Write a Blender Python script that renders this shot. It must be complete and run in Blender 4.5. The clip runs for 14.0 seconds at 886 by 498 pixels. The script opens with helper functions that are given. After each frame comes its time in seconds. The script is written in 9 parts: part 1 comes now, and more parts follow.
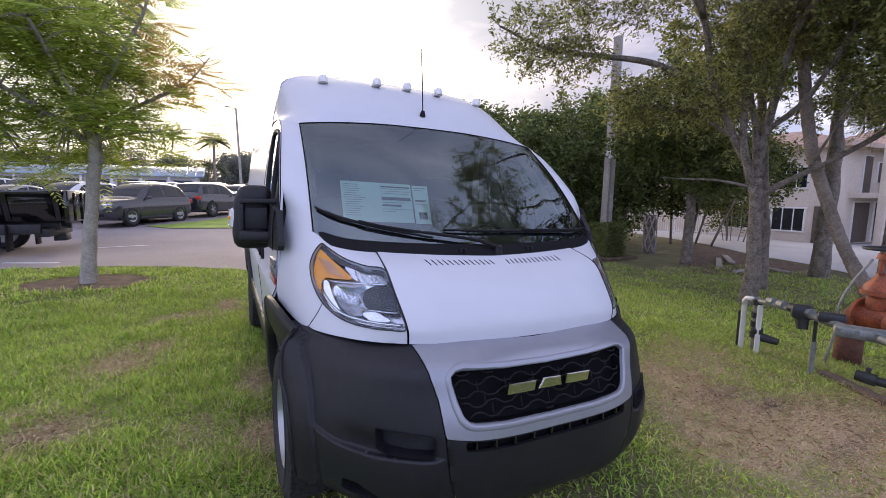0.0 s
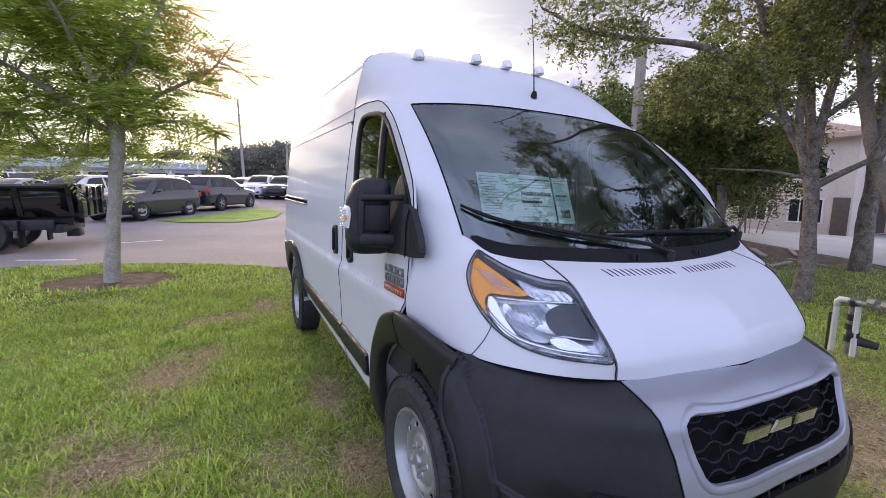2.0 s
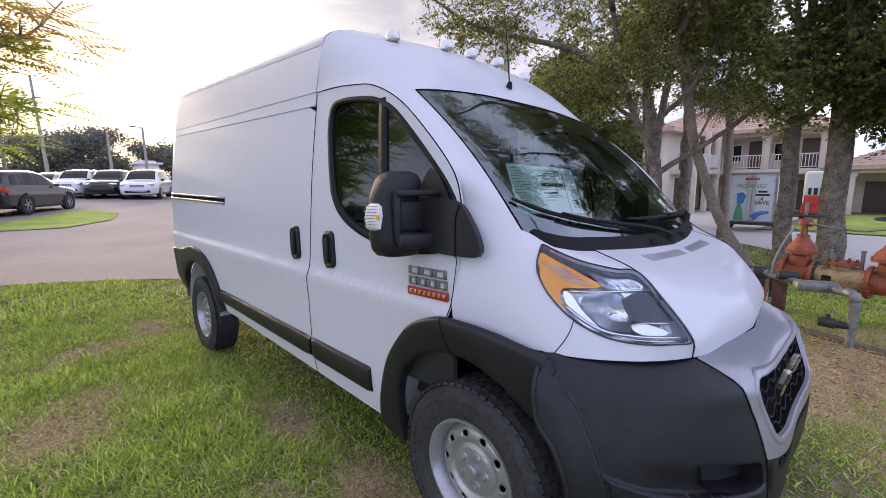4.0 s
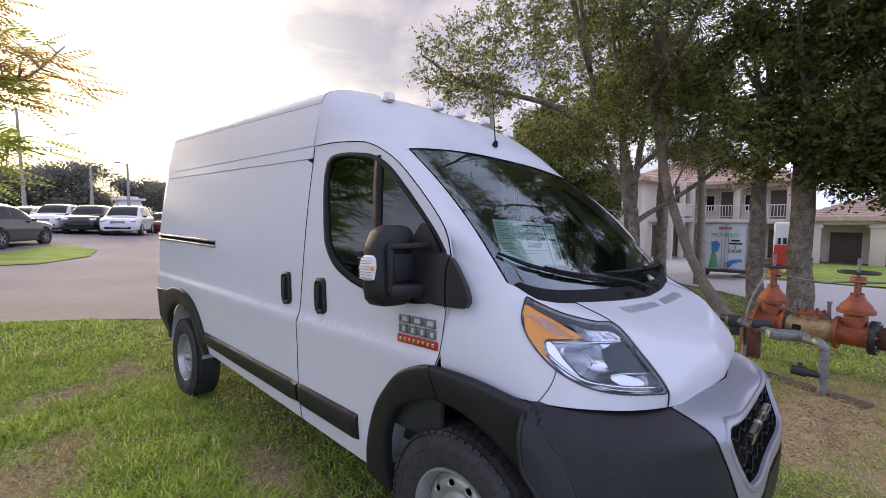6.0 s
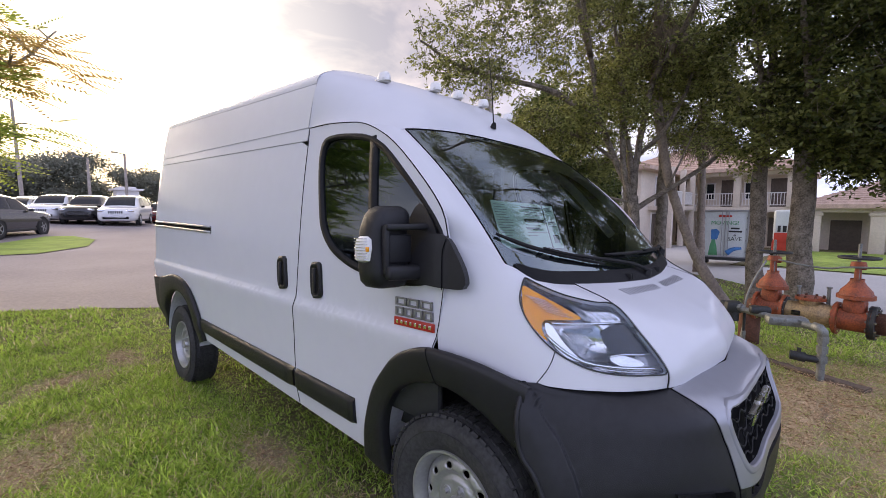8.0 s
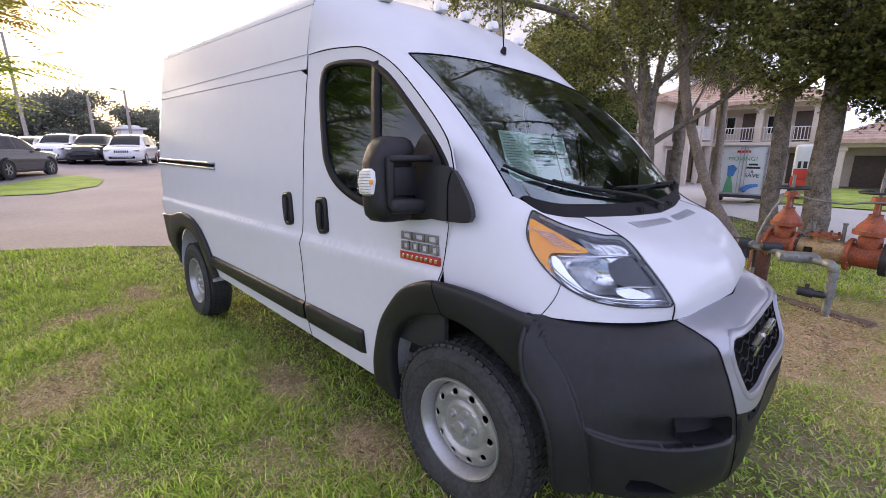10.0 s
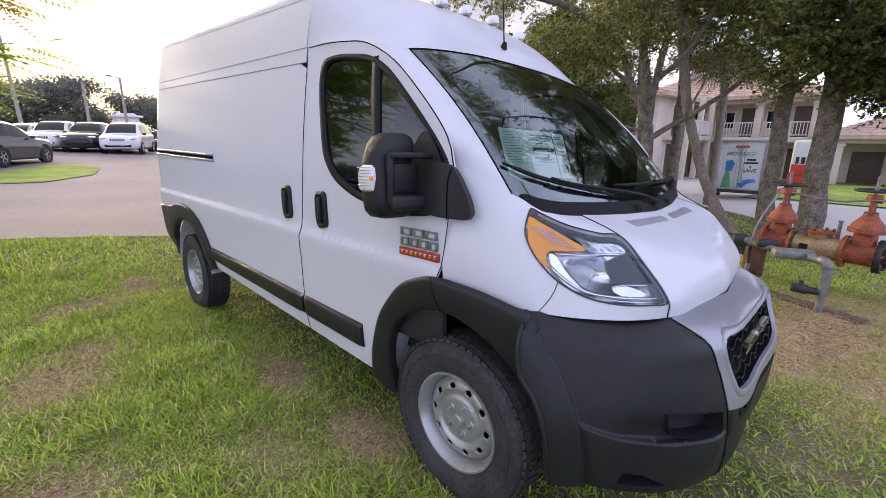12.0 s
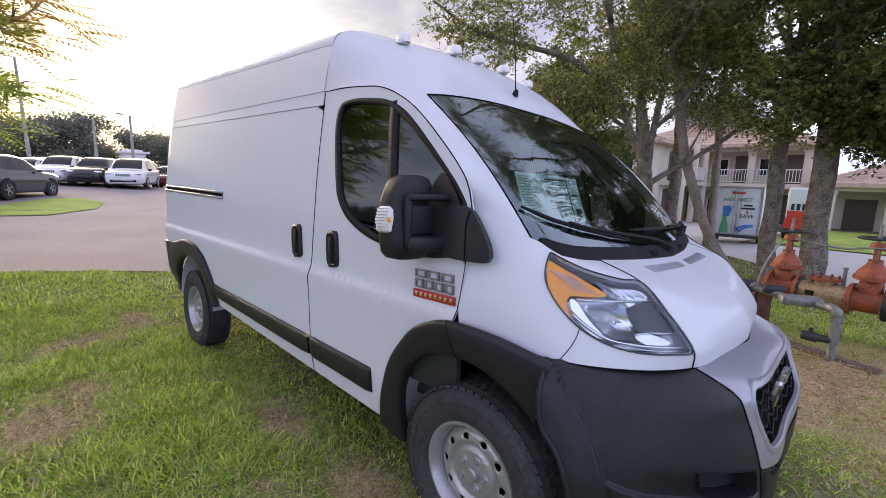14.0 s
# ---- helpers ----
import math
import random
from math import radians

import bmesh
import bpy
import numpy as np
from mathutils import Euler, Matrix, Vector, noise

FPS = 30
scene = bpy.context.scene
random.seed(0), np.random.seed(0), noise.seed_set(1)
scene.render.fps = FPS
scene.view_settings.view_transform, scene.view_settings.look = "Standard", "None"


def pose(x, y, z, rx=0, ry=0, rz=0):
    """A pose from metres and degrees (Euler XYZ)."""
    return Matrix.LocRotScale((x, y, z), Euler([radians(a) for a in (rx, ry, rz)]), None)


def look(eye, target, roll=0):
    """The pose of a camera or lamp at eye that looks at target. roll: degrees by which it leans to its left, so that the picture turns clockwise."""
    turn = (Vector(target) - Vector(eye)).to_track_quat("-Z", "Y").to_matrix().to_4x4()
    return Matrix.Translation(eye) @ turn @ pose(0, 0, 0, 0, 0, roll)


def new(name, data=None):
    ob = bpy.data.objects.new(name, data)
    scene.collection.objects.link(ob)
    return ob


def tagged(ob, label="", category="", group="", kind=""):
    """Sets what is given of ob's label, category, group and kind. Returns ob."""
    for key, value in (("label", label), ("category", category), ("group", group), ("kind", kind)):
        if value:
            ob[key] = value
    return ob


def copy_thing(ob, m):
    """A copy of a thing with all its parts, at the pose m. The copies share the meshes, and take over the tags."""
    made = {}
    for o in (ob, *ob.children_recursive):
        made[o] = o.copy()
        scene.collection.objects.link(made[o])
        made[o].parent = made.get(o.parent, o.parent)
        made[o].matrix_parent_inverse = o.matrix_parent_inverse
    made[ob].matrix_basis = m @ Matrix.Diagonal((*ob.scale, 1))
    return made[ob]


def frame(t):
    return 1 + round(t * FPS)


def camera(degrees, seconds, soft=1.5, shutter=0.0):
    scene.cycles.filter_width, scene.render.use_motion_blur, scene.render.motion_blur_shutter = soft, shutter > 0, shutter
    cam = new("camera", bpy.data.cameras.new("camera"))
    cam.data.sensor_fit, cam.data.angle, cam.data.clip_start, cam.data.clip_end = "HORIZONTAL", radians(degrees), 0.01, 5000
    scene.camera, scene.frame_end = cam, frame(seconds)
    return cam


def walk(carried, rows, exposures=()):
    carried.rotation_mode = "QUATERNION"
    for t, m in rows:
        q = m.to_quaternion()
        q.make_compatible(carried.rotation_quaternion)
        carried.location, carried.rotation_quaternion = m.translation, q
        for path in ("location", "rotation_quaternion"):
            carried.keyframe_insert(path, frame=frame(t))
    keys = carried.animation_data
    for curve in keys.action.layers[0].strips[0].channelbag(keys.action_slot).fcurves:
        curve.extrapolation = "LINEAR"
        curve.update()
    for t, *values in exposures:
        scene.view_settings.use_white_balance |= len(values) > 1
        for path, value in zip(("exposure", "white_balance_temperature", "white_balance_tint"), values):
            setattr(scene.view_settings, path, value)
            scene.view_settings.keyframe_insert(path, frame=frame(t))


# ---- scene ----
cam = camera(91.7, 14.0, soft=0.85)
PATH = [
    (0, (-1.175, -2.222, 1.545), (-0.292, -0.444, 1.302), 0.54),
    (0.5, (-1.231, -2.118, 1.539), (-0.328, -0.353, 1.279), 1.16),
    (1, (-1.271, -1.917, 1.553), (-0.363, -0.154, 1.290), 0.57),
    (1.5, (-1.363, -1.748, 1.563), (-0.469, 0.020, 1.289), 0.35),
    (2, (-1.625, -1.566, 1.551), (-0.742, 0.207, 1.272), 0.34),
    (2.5, (-1.757, -1.397, 1.549), (-0.869, 0.372, 1.263), 0.54),
    (3, (-1.803, -1.209, 1.553), (-0.847, 0.524, 1.264), -0.37),
    (3.5, (-1.965, -1.092, 1.560), (-0.748, 0.465, 1.254), -0.92),
    (3.7, (-2.050, -1.042, 1.559), (-0.733, 0.426, 1.224), -1.06),
    (4.4, (-2.170, -1.060, 1.575), (-0.760, 0.326, 1.276), -0.50),
    (6, (-2.214, -1.094, 1.615), (-0.765, 0.279, 1.484), 0.42),
    (6.5, (-2.210, -1.100, 1.618), (-0.764, 0.278, 1.514), 0.31),
    (7, (-2.202, -1.106, 1.603), (-0.759, 0.275, 1.508), 0.31),
    (7.5, (-2.181, -1.103, 1.594), (-0.745, 0.281, 1.439), -0.10),
    (7.7, (-2.186, -1.086, 1.587), (-0.739, 0.286, 1.428), 0.22),
    (10, (-2.158, -1.072, 1.549), (-0.770, 0.294, 1.093), -0.12),
    (10.5, (-2.162, -1.069, 1.547), (-0.778, 0.289, 1.054), -0.02),
    (11, (-2.160, -1.065, 1.549), (-0.780, 0.290, 1.040), 0.18),
    (11.5, (-2.158, -1.070, 1.559), (-0.778, 0.281, 1.038), 0.38),
    (12, (-2.170, -1.076, 1.571), (-0.781, 0.275, 1.078), 0.49),
    (12.5, (-2.176, -1.073, 1.570), (-0.777, 0.288, 1.134), 0.79),
    (13, (-2.185, -1.068, 1.583), (-0.770, 0.300, 1.223), 1.00),
    (13.5, (-2.189, -1.046, 1.581), (-0.771, 0.327, 1.255), 1.09),
    (14, (-2.200, -1.002, 1.577), (-0.780, 0.371, 1.262), 1.50),
]
# the camera opens up a little as it looks down, and its white balance turns warmer
EXPOSE = [(0.0, 0.02, 6450, 13), (2.5, 0.22, 6550, 11), (3.7, 0.20, 6750, 11), (6.0, 0.05, 6850, 10.5), (7.7, 0.05, 6900, 11), (10.0, 0.32, 7000, 12), (12.0, 0.32, 7000, 12), (14.0, 0.14, 6800, 11)]
walk(cam, [(t, look(eye, target, roll)) for t, eye, target, roll in PATH], EXPOSE)

# ---- light: a soft evening sky, the sun low behind cloud ----
SUN_AZ, SUN_EL = radians(6), radians(13)       # azimuth from +y towards +x
SUN_DIR = Vector((math.sin(SUN_AZ) * math.cos(SUN_EL), math.cos(SUN_AZ) * math.cos(SUN_EL), math.sin(SUN_EL)))


def build_sky():
    w = bpy.data.worlds.new("evening_sky")
    scene.world = w
    w.use_nodes = True
    nt = w.node_tree
    nt.nodes.clear()
    N, L = nt.nodes.new, nt.links.new
    out, bg = N("ShaderNodeOutputWorld"), N("ShaderNodeBackground")
    L(bg.outputs[0], out.inputs[0])
    sky = N("ShaderNodeTexSky")
    sky.sky_type, sky.sun_disc = "NISHITA", False
    sky.sun_elevation, sky.sun_rotation = SUN_EL, SUN_AZ
    sky.air_density, sky.dust_density, sky.ozone_density = 1.0, 1.5, 2.0
    tc = N("ShaderNodeTexCoord")
    dot = N("ShaderNodeVectorMath")
    dot.operation = "DOT_PRODUCT"
    L(tc.outputs["Generated"], dot.inputs[0])
    dot.inputs[1].default_value = SUN_DIR
    glow = N("ShaderNodeValToRGB")
    e = glow.color_ramp.elements
    e[0].position, e[0].color = 0.0, (0.92, 1.04, 1.60, 1)
    e[1].position, e[1].color = 1.0, (2.2, 1.8, 1.25, 1)
    for p, c in ((0.30, (1.05, 1.16, 1.72, 1)), (0.50, (1.12, 1.18, 1.60, 1)), (0.70, (0.88, 0.90, 1.10, 1)), (0.85, (0.62, 0.59, 0.71, 1)), (0.90, (0.68, 0.62, 0.68, 1)), (0.935, (0.80, 0.74, 0.74, 1)), (0.965, (1.20, 1.10, 1.0, 1)), (0.985, (1.75, 1.55, 1.2, 1))):
        k = e.new(p)
        k.color = c
    half = N("ShaderNodeMath")
    half.operation = "MULTIPLY_ADD"
    half.inputs[1].default_value, half.inputs[2].default_value = 0.5, 0.5
    L(dot.outputs["Value"], half.inputs[0])
    L(half.outputs[0], glow.inputs[0])
    # a cloud sheet overhead: directions are spread onto a flat layer, so it closes up towards the horizon
    sx, up, cb = N("ShaderNodeSeparateXYZ"), N("ShaderNodeMath"), N("ShaderNodeCombineXYZ")
    L(tc.outputs["Generated"], sx.inputs[0])
    high = N("ShaderNodeMath")
    high.operation, high.inputs[1].default_value = "MAXIMUM", 0.0
    L(sx.outputs["Z"], high.inputs[0])
    up.operation, up.inputs[1].default_value = "ADD", 0.22
    L(high.outputs[0], up.inputs[0])
    for axis in ("X", "Y"):
        dv = N("ShaderNodeMath")
        dv.operation = "DIVIDE"
        L(sx.outputs[axis], dv.inputs[0])
        L(up.outputs[0], dv.inputs[1])
        L(dv.outputs[0], cb.inputs[axis])
    no = N("ShaderNodeTexNoise")
    no.inputs["Scale"].default_value, no.inputs["Detail"].default_value, no.inputs["Roughness"].default_value = 2.7, 8, 0.55
    no.inputs["Distortion"].default_value = 0.4
    L(cb.outputs[0], no.inputs["Vector"])
    cr = N("ShaderNodeValToRGB")
    c = cr.color_ramp.elements
    c[0].position, c[0].color = 0.38, (0.70, 0.73, 0.82, 1)
    c[1].position, c[1].color = 0.62, (1.22, 1.19, 1.16, 1)
    L(no.outputs[0], cr.inputs[0])
    mul = N("ShaderNodeMixRGB")
    mul.blend_type = "MULTIPLY"
    mul.inputs[0].default_value = 1
    L(glow.outputs[0], mul.inputs[1])
    L(cr.outputs[0], mul.inputs[2])
    sc = N("ShaderNodeMixRGB")
    sc.blend_type = "MULTIPLY"
    sc.inputs[0].default_value = 1
    sc.inputs[2].default_value = (0.09, 0.09, 0.09, 1)
    L(sky.outputs[0], sc.inputs[1])
    mix = N("ShaderNodeMixRGB")
    mix.inputs[0].default_value = 0.85
    L(sc.outputs[0], mix.inputs[1])
    L(mul.outputs[0], mix.inputs[2])
    fall = N("ShaderNodeMapRange")
    fall.inputs["To Min"].default_value, fall.inputs["To Max"].default_value = 1.20, 0.80
    L(high.outputs[0], fall.inputs["Value"])
    tone = N("ShaderNodeVectorMath")
    tone.operation = "SCALE"
    L(mix.outputs[0], tone.inputs[0])
    L(fall.outputs[0], tone.inputs["Scale"])
    L(tone.outputs[0], bg.inputs[0])
    bg.inputs[1].default_value = 1.1


build_sky()
sun = new("sun", bpy.data.lights.new("sun", "SUN"))
sun.data.energy, sun.data.angle, sun.data.color = 2.7, radians(24), (1.0, 0.80, 0.62)
sun.matrix_world = look(SUN_DIR * 60, (0, 0, 0))

# ---- materials ----
def mat(name, color, rough=0.5, metal=0.0, var=0.12, scale=6.0, bump=0.0, bscale=40.0, coat=0.0, spec=0.5, fine=8.0, tint=None):
    """A principled material with colour variation at two scales and fine relief."""
    m = bpy.data.materials.new(name)
    m.use_nodes = True
    nt = m.node_tree
    N, L = nt.nodes.new, nt.links.new
    p = nt.nodes["Principled BSDF"]
    p.inputs["Roughness"].default_value, p.inputs["Metallic"].default_value = rough, metal
    p.inputs["Coat Weight"].default_value, p.inputs["Coat Roughness"].default_value = coat, 0.09
    p.inputs["Specular IOR Level"].default_value = spec
    tc = N("ShaderNodeTexCoord")
    n1, n2 = N("ShaderNodeTexNoise"), N("ShaderNodeTexNoise")
    for n, s in ((n1, scale), (n2, scale * fine)):
        n.inputs["Scale"].default_value, n.inputs["Detail"].default_value = s, 5
        L(tc.outputs["Object"], n.inputs["Vector"])
    add = N("ShaderNodeMath")
    add.operation = "MULTIPLY_ADD"
    add.inputs[1].default_value = 0.5
    L(n1.outputs[0], add.inputs[0])
    h = N("ShaderNodeMath")
    h.operation = "MULTIPLY"
    h.inputs[1].default_value = 0.5
    L(n2.outputs[0], h.inputs[0])
    L(h.outputs[0], add.inputs[2])
    cr = N("ShaderNodeValToRGB")
    e = cr.color_ramp.elements
    lo = tint or tuple(c * (1 - var) for c in color)
    hi = tuple(min(1.0, c * (1 + var)) for c in color)
    e[0].position, e[0].color = 0.38, (*lo, 1)
    e[1].position, e[1].color = 0.62, (*hi, 1)
    L(add.outputs[0], cr.inputs[0])
    L(cr.outputs[0], p.inputs["Base Color"])
    if bump:
        nb, b = N("ShaderNodeTexNoise"), N("ShaderNodeBump")
        nb.inputs["Scale"].default_value, nb.inputs["Detail"].default_value = bscale, 4
        L(tc.outputs["Object"], nb.inputs["Vector"])
        b.inputs["Strength"].default_value, b.inputs["Distance"].default_value = min(1.0, bump), 0.02
        L(nb.outputs[0], b.inputs["Height"])
        L(b.outputs[0], p.inputs["Normal"])
    return m


def glass(name, tint, ior=1.5, rough=0.0):
    """Thin glass: tinted see-through, with a mirror layer by Fresnel."""
    m = bpy.data.materials.new(name)
    m.use_nodes = True
    nt = m.node_tree
    nt.nodes.clear()
    N, L = nt.nodes.new, nt.links.new
    out, mix, tr, gl, fr = N("ShaderNodeOutputMaterial"), N("ShaderNodeMixShader"), N("ShaderNodeBsdfTransparent"), N("ShaderNodeBsdfGlossy"), N("ShaderNodeFresnel")
    tr.inputs[0].default_value = (*tint, 1)
    gl.inputs["Roughness"].default_value = rough
    gl.inputs["Color"].default_value = (0.78, 0.91, 1.0, 1)
    fr.inputs[0].default_value = ior
    L(fr.outputs[0], mix.inputs[0])
    L(tr.outputs[0], mix.inputs[1])
    L(gl.outputs[0], mix.inputs[2])
    L(mix.outputs[0], out.inputs[0])
    return m


def leaf_mat(name, dark, light, trans=0.35):
    """Leaves: colour by leaf, with some light passing through."""
    m = bpy.data.materials.new(name)
    m.use_nodes = True
    nt = m.node_tree
    nt.nodes.clear()
    N, L = nt.nodes.new, nt.links.new
    out, mix, p, t = N("ShaderNodeOutputMaterial"), N("ShaderNodeMixShader"), N("ShaderNodeBsdfPrincipled"), N("ShaderNodeBsdfTranslucent")
    g = N("ShaderNodeNewGeometry")
    cr = N("ShaderNodeValToRGB")
    e = cr.color_ramp.elements
    e[0].position, e[0].color = 0.0, (*dark, 1)
    e[1].position, e[1].color = 1.0, (*light, 1)
    L(g.outputs["Random Per Island"], cr.inputs[0])
    L(cr.outputs[0], p.inputs["Base Color"])
    L(cr.outputs[0], t.inputs[0])
    p.inputs["Roughness"].default_value = 0.5
    p.inputs["Specular IOR Level"].default_value = 0.3
    mix.inputs[0].default_value = trans
    L(p.outputs[0], mix.inputs[1])
    L(t.outputs[0], mix.inputs[2])
    L(mix.outputs[0], out.inputs[0])
    return m


PAINT = mat("white_paint", (0.63, 0.635, 0.67), 0.5, var=0.012, scale=1.2, coat=0.42, spec=0.12)
SILVER = mat("silver_paint", (0.30, 0.305, 0.34), 0.32, metal=0.35, var=0.03, scale=2.0, coat=0.4)
PLASTIC = mat("dark_grained_plastic", (0.014, 0.014, 0.016), 0.44, var=0.2, scale=4, bump=0.14, bscale=420, spec=0.36)
GLOSSBLACK = mat("gloss_black", (0.012, 0.012, 0.013), 0.12, var=0.1, coat=0.5)
RUBBER = mat("black_rubber", (0.010, 0.010, 0.011), 0.6, spec=0.25, var=0.3, scale=9, bump=0.1, bscale=120)
COWL = mat("scuttle_plastic", (0.008, 0.008, 0.009), 0.55, spec=0.15, var=0.2, scale=9, bump=0.1, bscale=160)
TYRE = mat("tyre_rubber", (0.040, 0.040, 0.041), 0.72, spec=0.3, var=0.35, scale=7, bump=0.2, bscale=160)
STEEL = mat("painted_steel", (0.40, 0.40, 0.405), 0.36, metal=0.6, var=0.08, scale=8)
CHROME = mat("chrome", (0.80, 0.80, 0.80), 0.16, metal=1.0, var=0.04)
SEAM = mat("panel_gap", (0.006, 0.006, 0.007), 0.8, var=0.1, spec=0.1)
GREYSEAM = mat("sealed_seam", (0.36, 0.36, 0.38), 0.6, var=0.05)
AMBER = mat("amber_reflector", (1.0, 0.38, 0.012), 0.25, var=0.08, scale=30, coat=0.2)
BADGE = mat("badge_chrome", (0.30, 0.30, 0.31), 0.30, metal=0.8, var=0.1, scale=20)
REDPLATE = mat("red_badge", (0.42, 0.03, 0.02), 0.3, var=0.1)
LAMPGREY = mat("lamp_bezel", (0.60, 0.60, 0.63), 0.2, metal=0.8, var=0.1)
REFLECT = mat("lamp_reflector", (0.74, 0.75, 0.78), 0.14, metal=0.9, var=0.08, scale=20, bump=0.1, bscale=90)
LINER = mat("arch_liner", (0.55, 0.56, 0.60), 0.7, var=0.12, bump=0.2, bscale=60)
CABIN = mat("cabin_plastic", (0.022, 0.023, 0.024), 0.6, var=0.15, bump=0.1, bscale=200)
TRIMGREY = mat("cabin_lining", (0.22, 0.23, 0.22), 0.8, var=0.08, bump=0.1, bscale=150)
FABRIC = mat("seat_fabric", (0.03, 0.03, 0.032), 0.9, var=0.2, scale=20, bump=0.3, bscale=300)
PAPER = mat("sticker_paper", (0.74, 0.90, 0.83), 0.6, var=0.03, scale=4)
INK = mat("printed_ink", (0.025, 0.035, 0.035), 0.7, var=0.2)
PVC = mat("white_pvc", (0.64, 0.63, 0.60), 0.4, var=0.08, scale=8)
MARKER = mat("clear_marker_lens", (0.80, 0.79, 0.77), 0.4, var=0.06, scale=30, coat=0.15)
SCREEN_GLASS = glass("windscreen_glass", (0.72, 0.88, 0.80), 2.55)
SIDE_GLASS = glass("side_glass", (0.16, 0.18, 0.175), 2.1)
CLEAR = glass("clear_lens", (0.95, 0.96, 0.97), 1.4, 0.02)

# ---- mesh tools ----
from mathutils.geometry import delaunay_2d_cdt


def link_mesh(name, verts, faces, material, parent=None, label="", smooth=True, kind=""):
    me = bpy.data.meshes.new(name)
    me.from_pydata([tuple(v) for v in verts], [], [tuple(f) for f in faces])
    me.materials.append(material)
    if smooth:
        me.polygons.foreach_set("use_smooth", [True] * len(me.polygons))
    me.update()
    ob = new(name, me)
    if parent is not None:
        ob.parent = parent
    return tagged(ob, label=label, kind=kind)


def part(name, bm, material, parent=None, label="", smooth=False):
    """Links a bmesh as one mesh object under a thing or a part."""
    bmesh.ops.recalc_face_normals(bm, faces=bm.faces[:])
    me = bpy.data.meshes.new(name)
    bm.to_mesh(me)
    bm.free()
    me.materials.append(material)
    me.polygons.foreach_set("use_smooth", [True] * len(me.polygons))
    me.set_sharp_from_angle(angle=radians(38))
    ob = new(name, me)
    if parent is not None:
        ob.parent = parent
    return tagged(ob, label=label)


def thicken(vs, fs, thick):
    """Gives a sheet an inner skin and a rim; the three share no corners, so the skin shades cleanly."""
    vs = [Vector(v) for v in vs]
    nr = [Vector() for _ in vs]
    edge = {}
    for f in fs:
        n = (vs[f[1]] - vs[f[0]]).cross(vs[f[2]] - vs[f[0]])
        for i, k in enumerate(f):
            nr[k] += n
            edge[(k, f[(i + 1) % len(f)])] = True
    low = [v - n.normalized() * thick for v, n in zip(vs, nr)]
    b = len(vs)
    out, faces = vs + low, list(fs) + [tuple(b + k for k in f[::-1]) for f in fs]
    for i, j in edge:
        if (j, i) not in edge:
            c = len(out)
            out += [vs[i], vs[j], low[j], low[i]]
            faces.append((c + 1, c, c + 3, c + 2))
    return out, faces


def thing(name, m, label, category, group=""):
    ob = new(name)
    ob.empty_display_size = 0.2
    ob.matrix_world = m
    return tagged(ob, label=label, category=category, group=group)


def box(bm, c, s, bevel=0.0, rot=None, seg=2):
    """A bevelled block of size s at c."""
    r = bmesh.ops.create_cube(bm, size=1.0)
    vs = r["verts"]
    bmesh.ops.scale(bm, vec=s, verts=vs)
    if bevel:
        es = list({e for v in vs for e in v.link_edges})
        b = bmesh.ops.bevel(bm, geom=es, offset=bevel, segments=seg, affect="EDGES", profile=0.5)
        vs = list({v for f in b["faces"] for v in f.verts} | {v for v in vs if v.is_valid})
    m = Matrix.Translation(c) @ (rot.to_4x4() if rot is not None else Matrix())
    bmesh.ops.transform(bm, matrix=m, verts=vs)
    return vs


def rod(bm, a, b, r0, r1=None, n=12, caps=True):
    """A tapered round bar from a to b."""
    a, b = Vector(a), Vector(b)
    d = b - a
    r = bmesh.ops.create_cone(bm, cap_ends=caps, segments=n, radius1=r0, radius2=r0 if r1 is None else r1, depth=d.length)
    bmesh.ops.transform(bm, matrix=Matrix.Translation((a + b) / 2) @ d.to_track_quat("Z", "Y").to_matrix().to_4x4(), verts=r["verts"])
    return r["verts"]


def tube_data(pts, radii, n=8):
    """Vertices and faces of a tube along points; radii: one or one a point."""
    pts = [Vector(p) for p in pts]
    if not hasattr(radii, "__len__"):
        radii = [radii] * len(pts)
    vs, fs = [], []
    side = None
    for i, p in enumerate(pts):
        d = (pts[min(i + 1, len(pts) - 1)] - pts[max(i - 1, 0)]).normalized()
        if side is None:
            side = d.orthogonal().normalized()
        side = (side - d * side.dot(d)).normalized()
        up = d.cross(side)
        for k in range(n):
            a = 2 * math.pi * k / n
            vs.append(p + (side * math.cos(a) + up * math.sin(a)) * radii[i])
    for i in range(len(pts) - 1):
        for k in range(n):
            fs.append((i * n + k, i * n + (k + 1) % n, (i + 1) * n + (k + 1) % n, (i + 1) * n + k))
    fs.append(tuple(range(n))[::-1])
    fs.append(tuple((len(pts) - 1) * n + k for k in range(n)))
    return vs, fs


def tube(name, pts, radii, material, parent=None, label="", n=8):
    vs, fs = tube_data(pts, radii, n)
    return link_mesh(name, vs, fs, material, parent, label)


def lathe(bm, profile, n=48, axis=0, close=False):
    """Turns (radius, along) points about an axis through the origin (0: x)."""
    rows = []
    for k in range(n):
        a = 2 * math.pi * k / n
        ring = []
        for r, h in profile:
            co = (h, r * math.cos(a), r * math.sin(a)) if axis == 0 else (r * math.cos(a), r * math.sin(a), h)
            ring.append(bm.verts.new(co))
        rows.append(ring)
    m = len(profile)
    for k in range(n):
        for i in range(m - 1 + (1 if close else 0)):
            a, b = rows[k], rows[(k + 1) % n]
            bm.faces.new((a[i], a[(i + 1) % m], b[(i + 1) % m], b[i]))


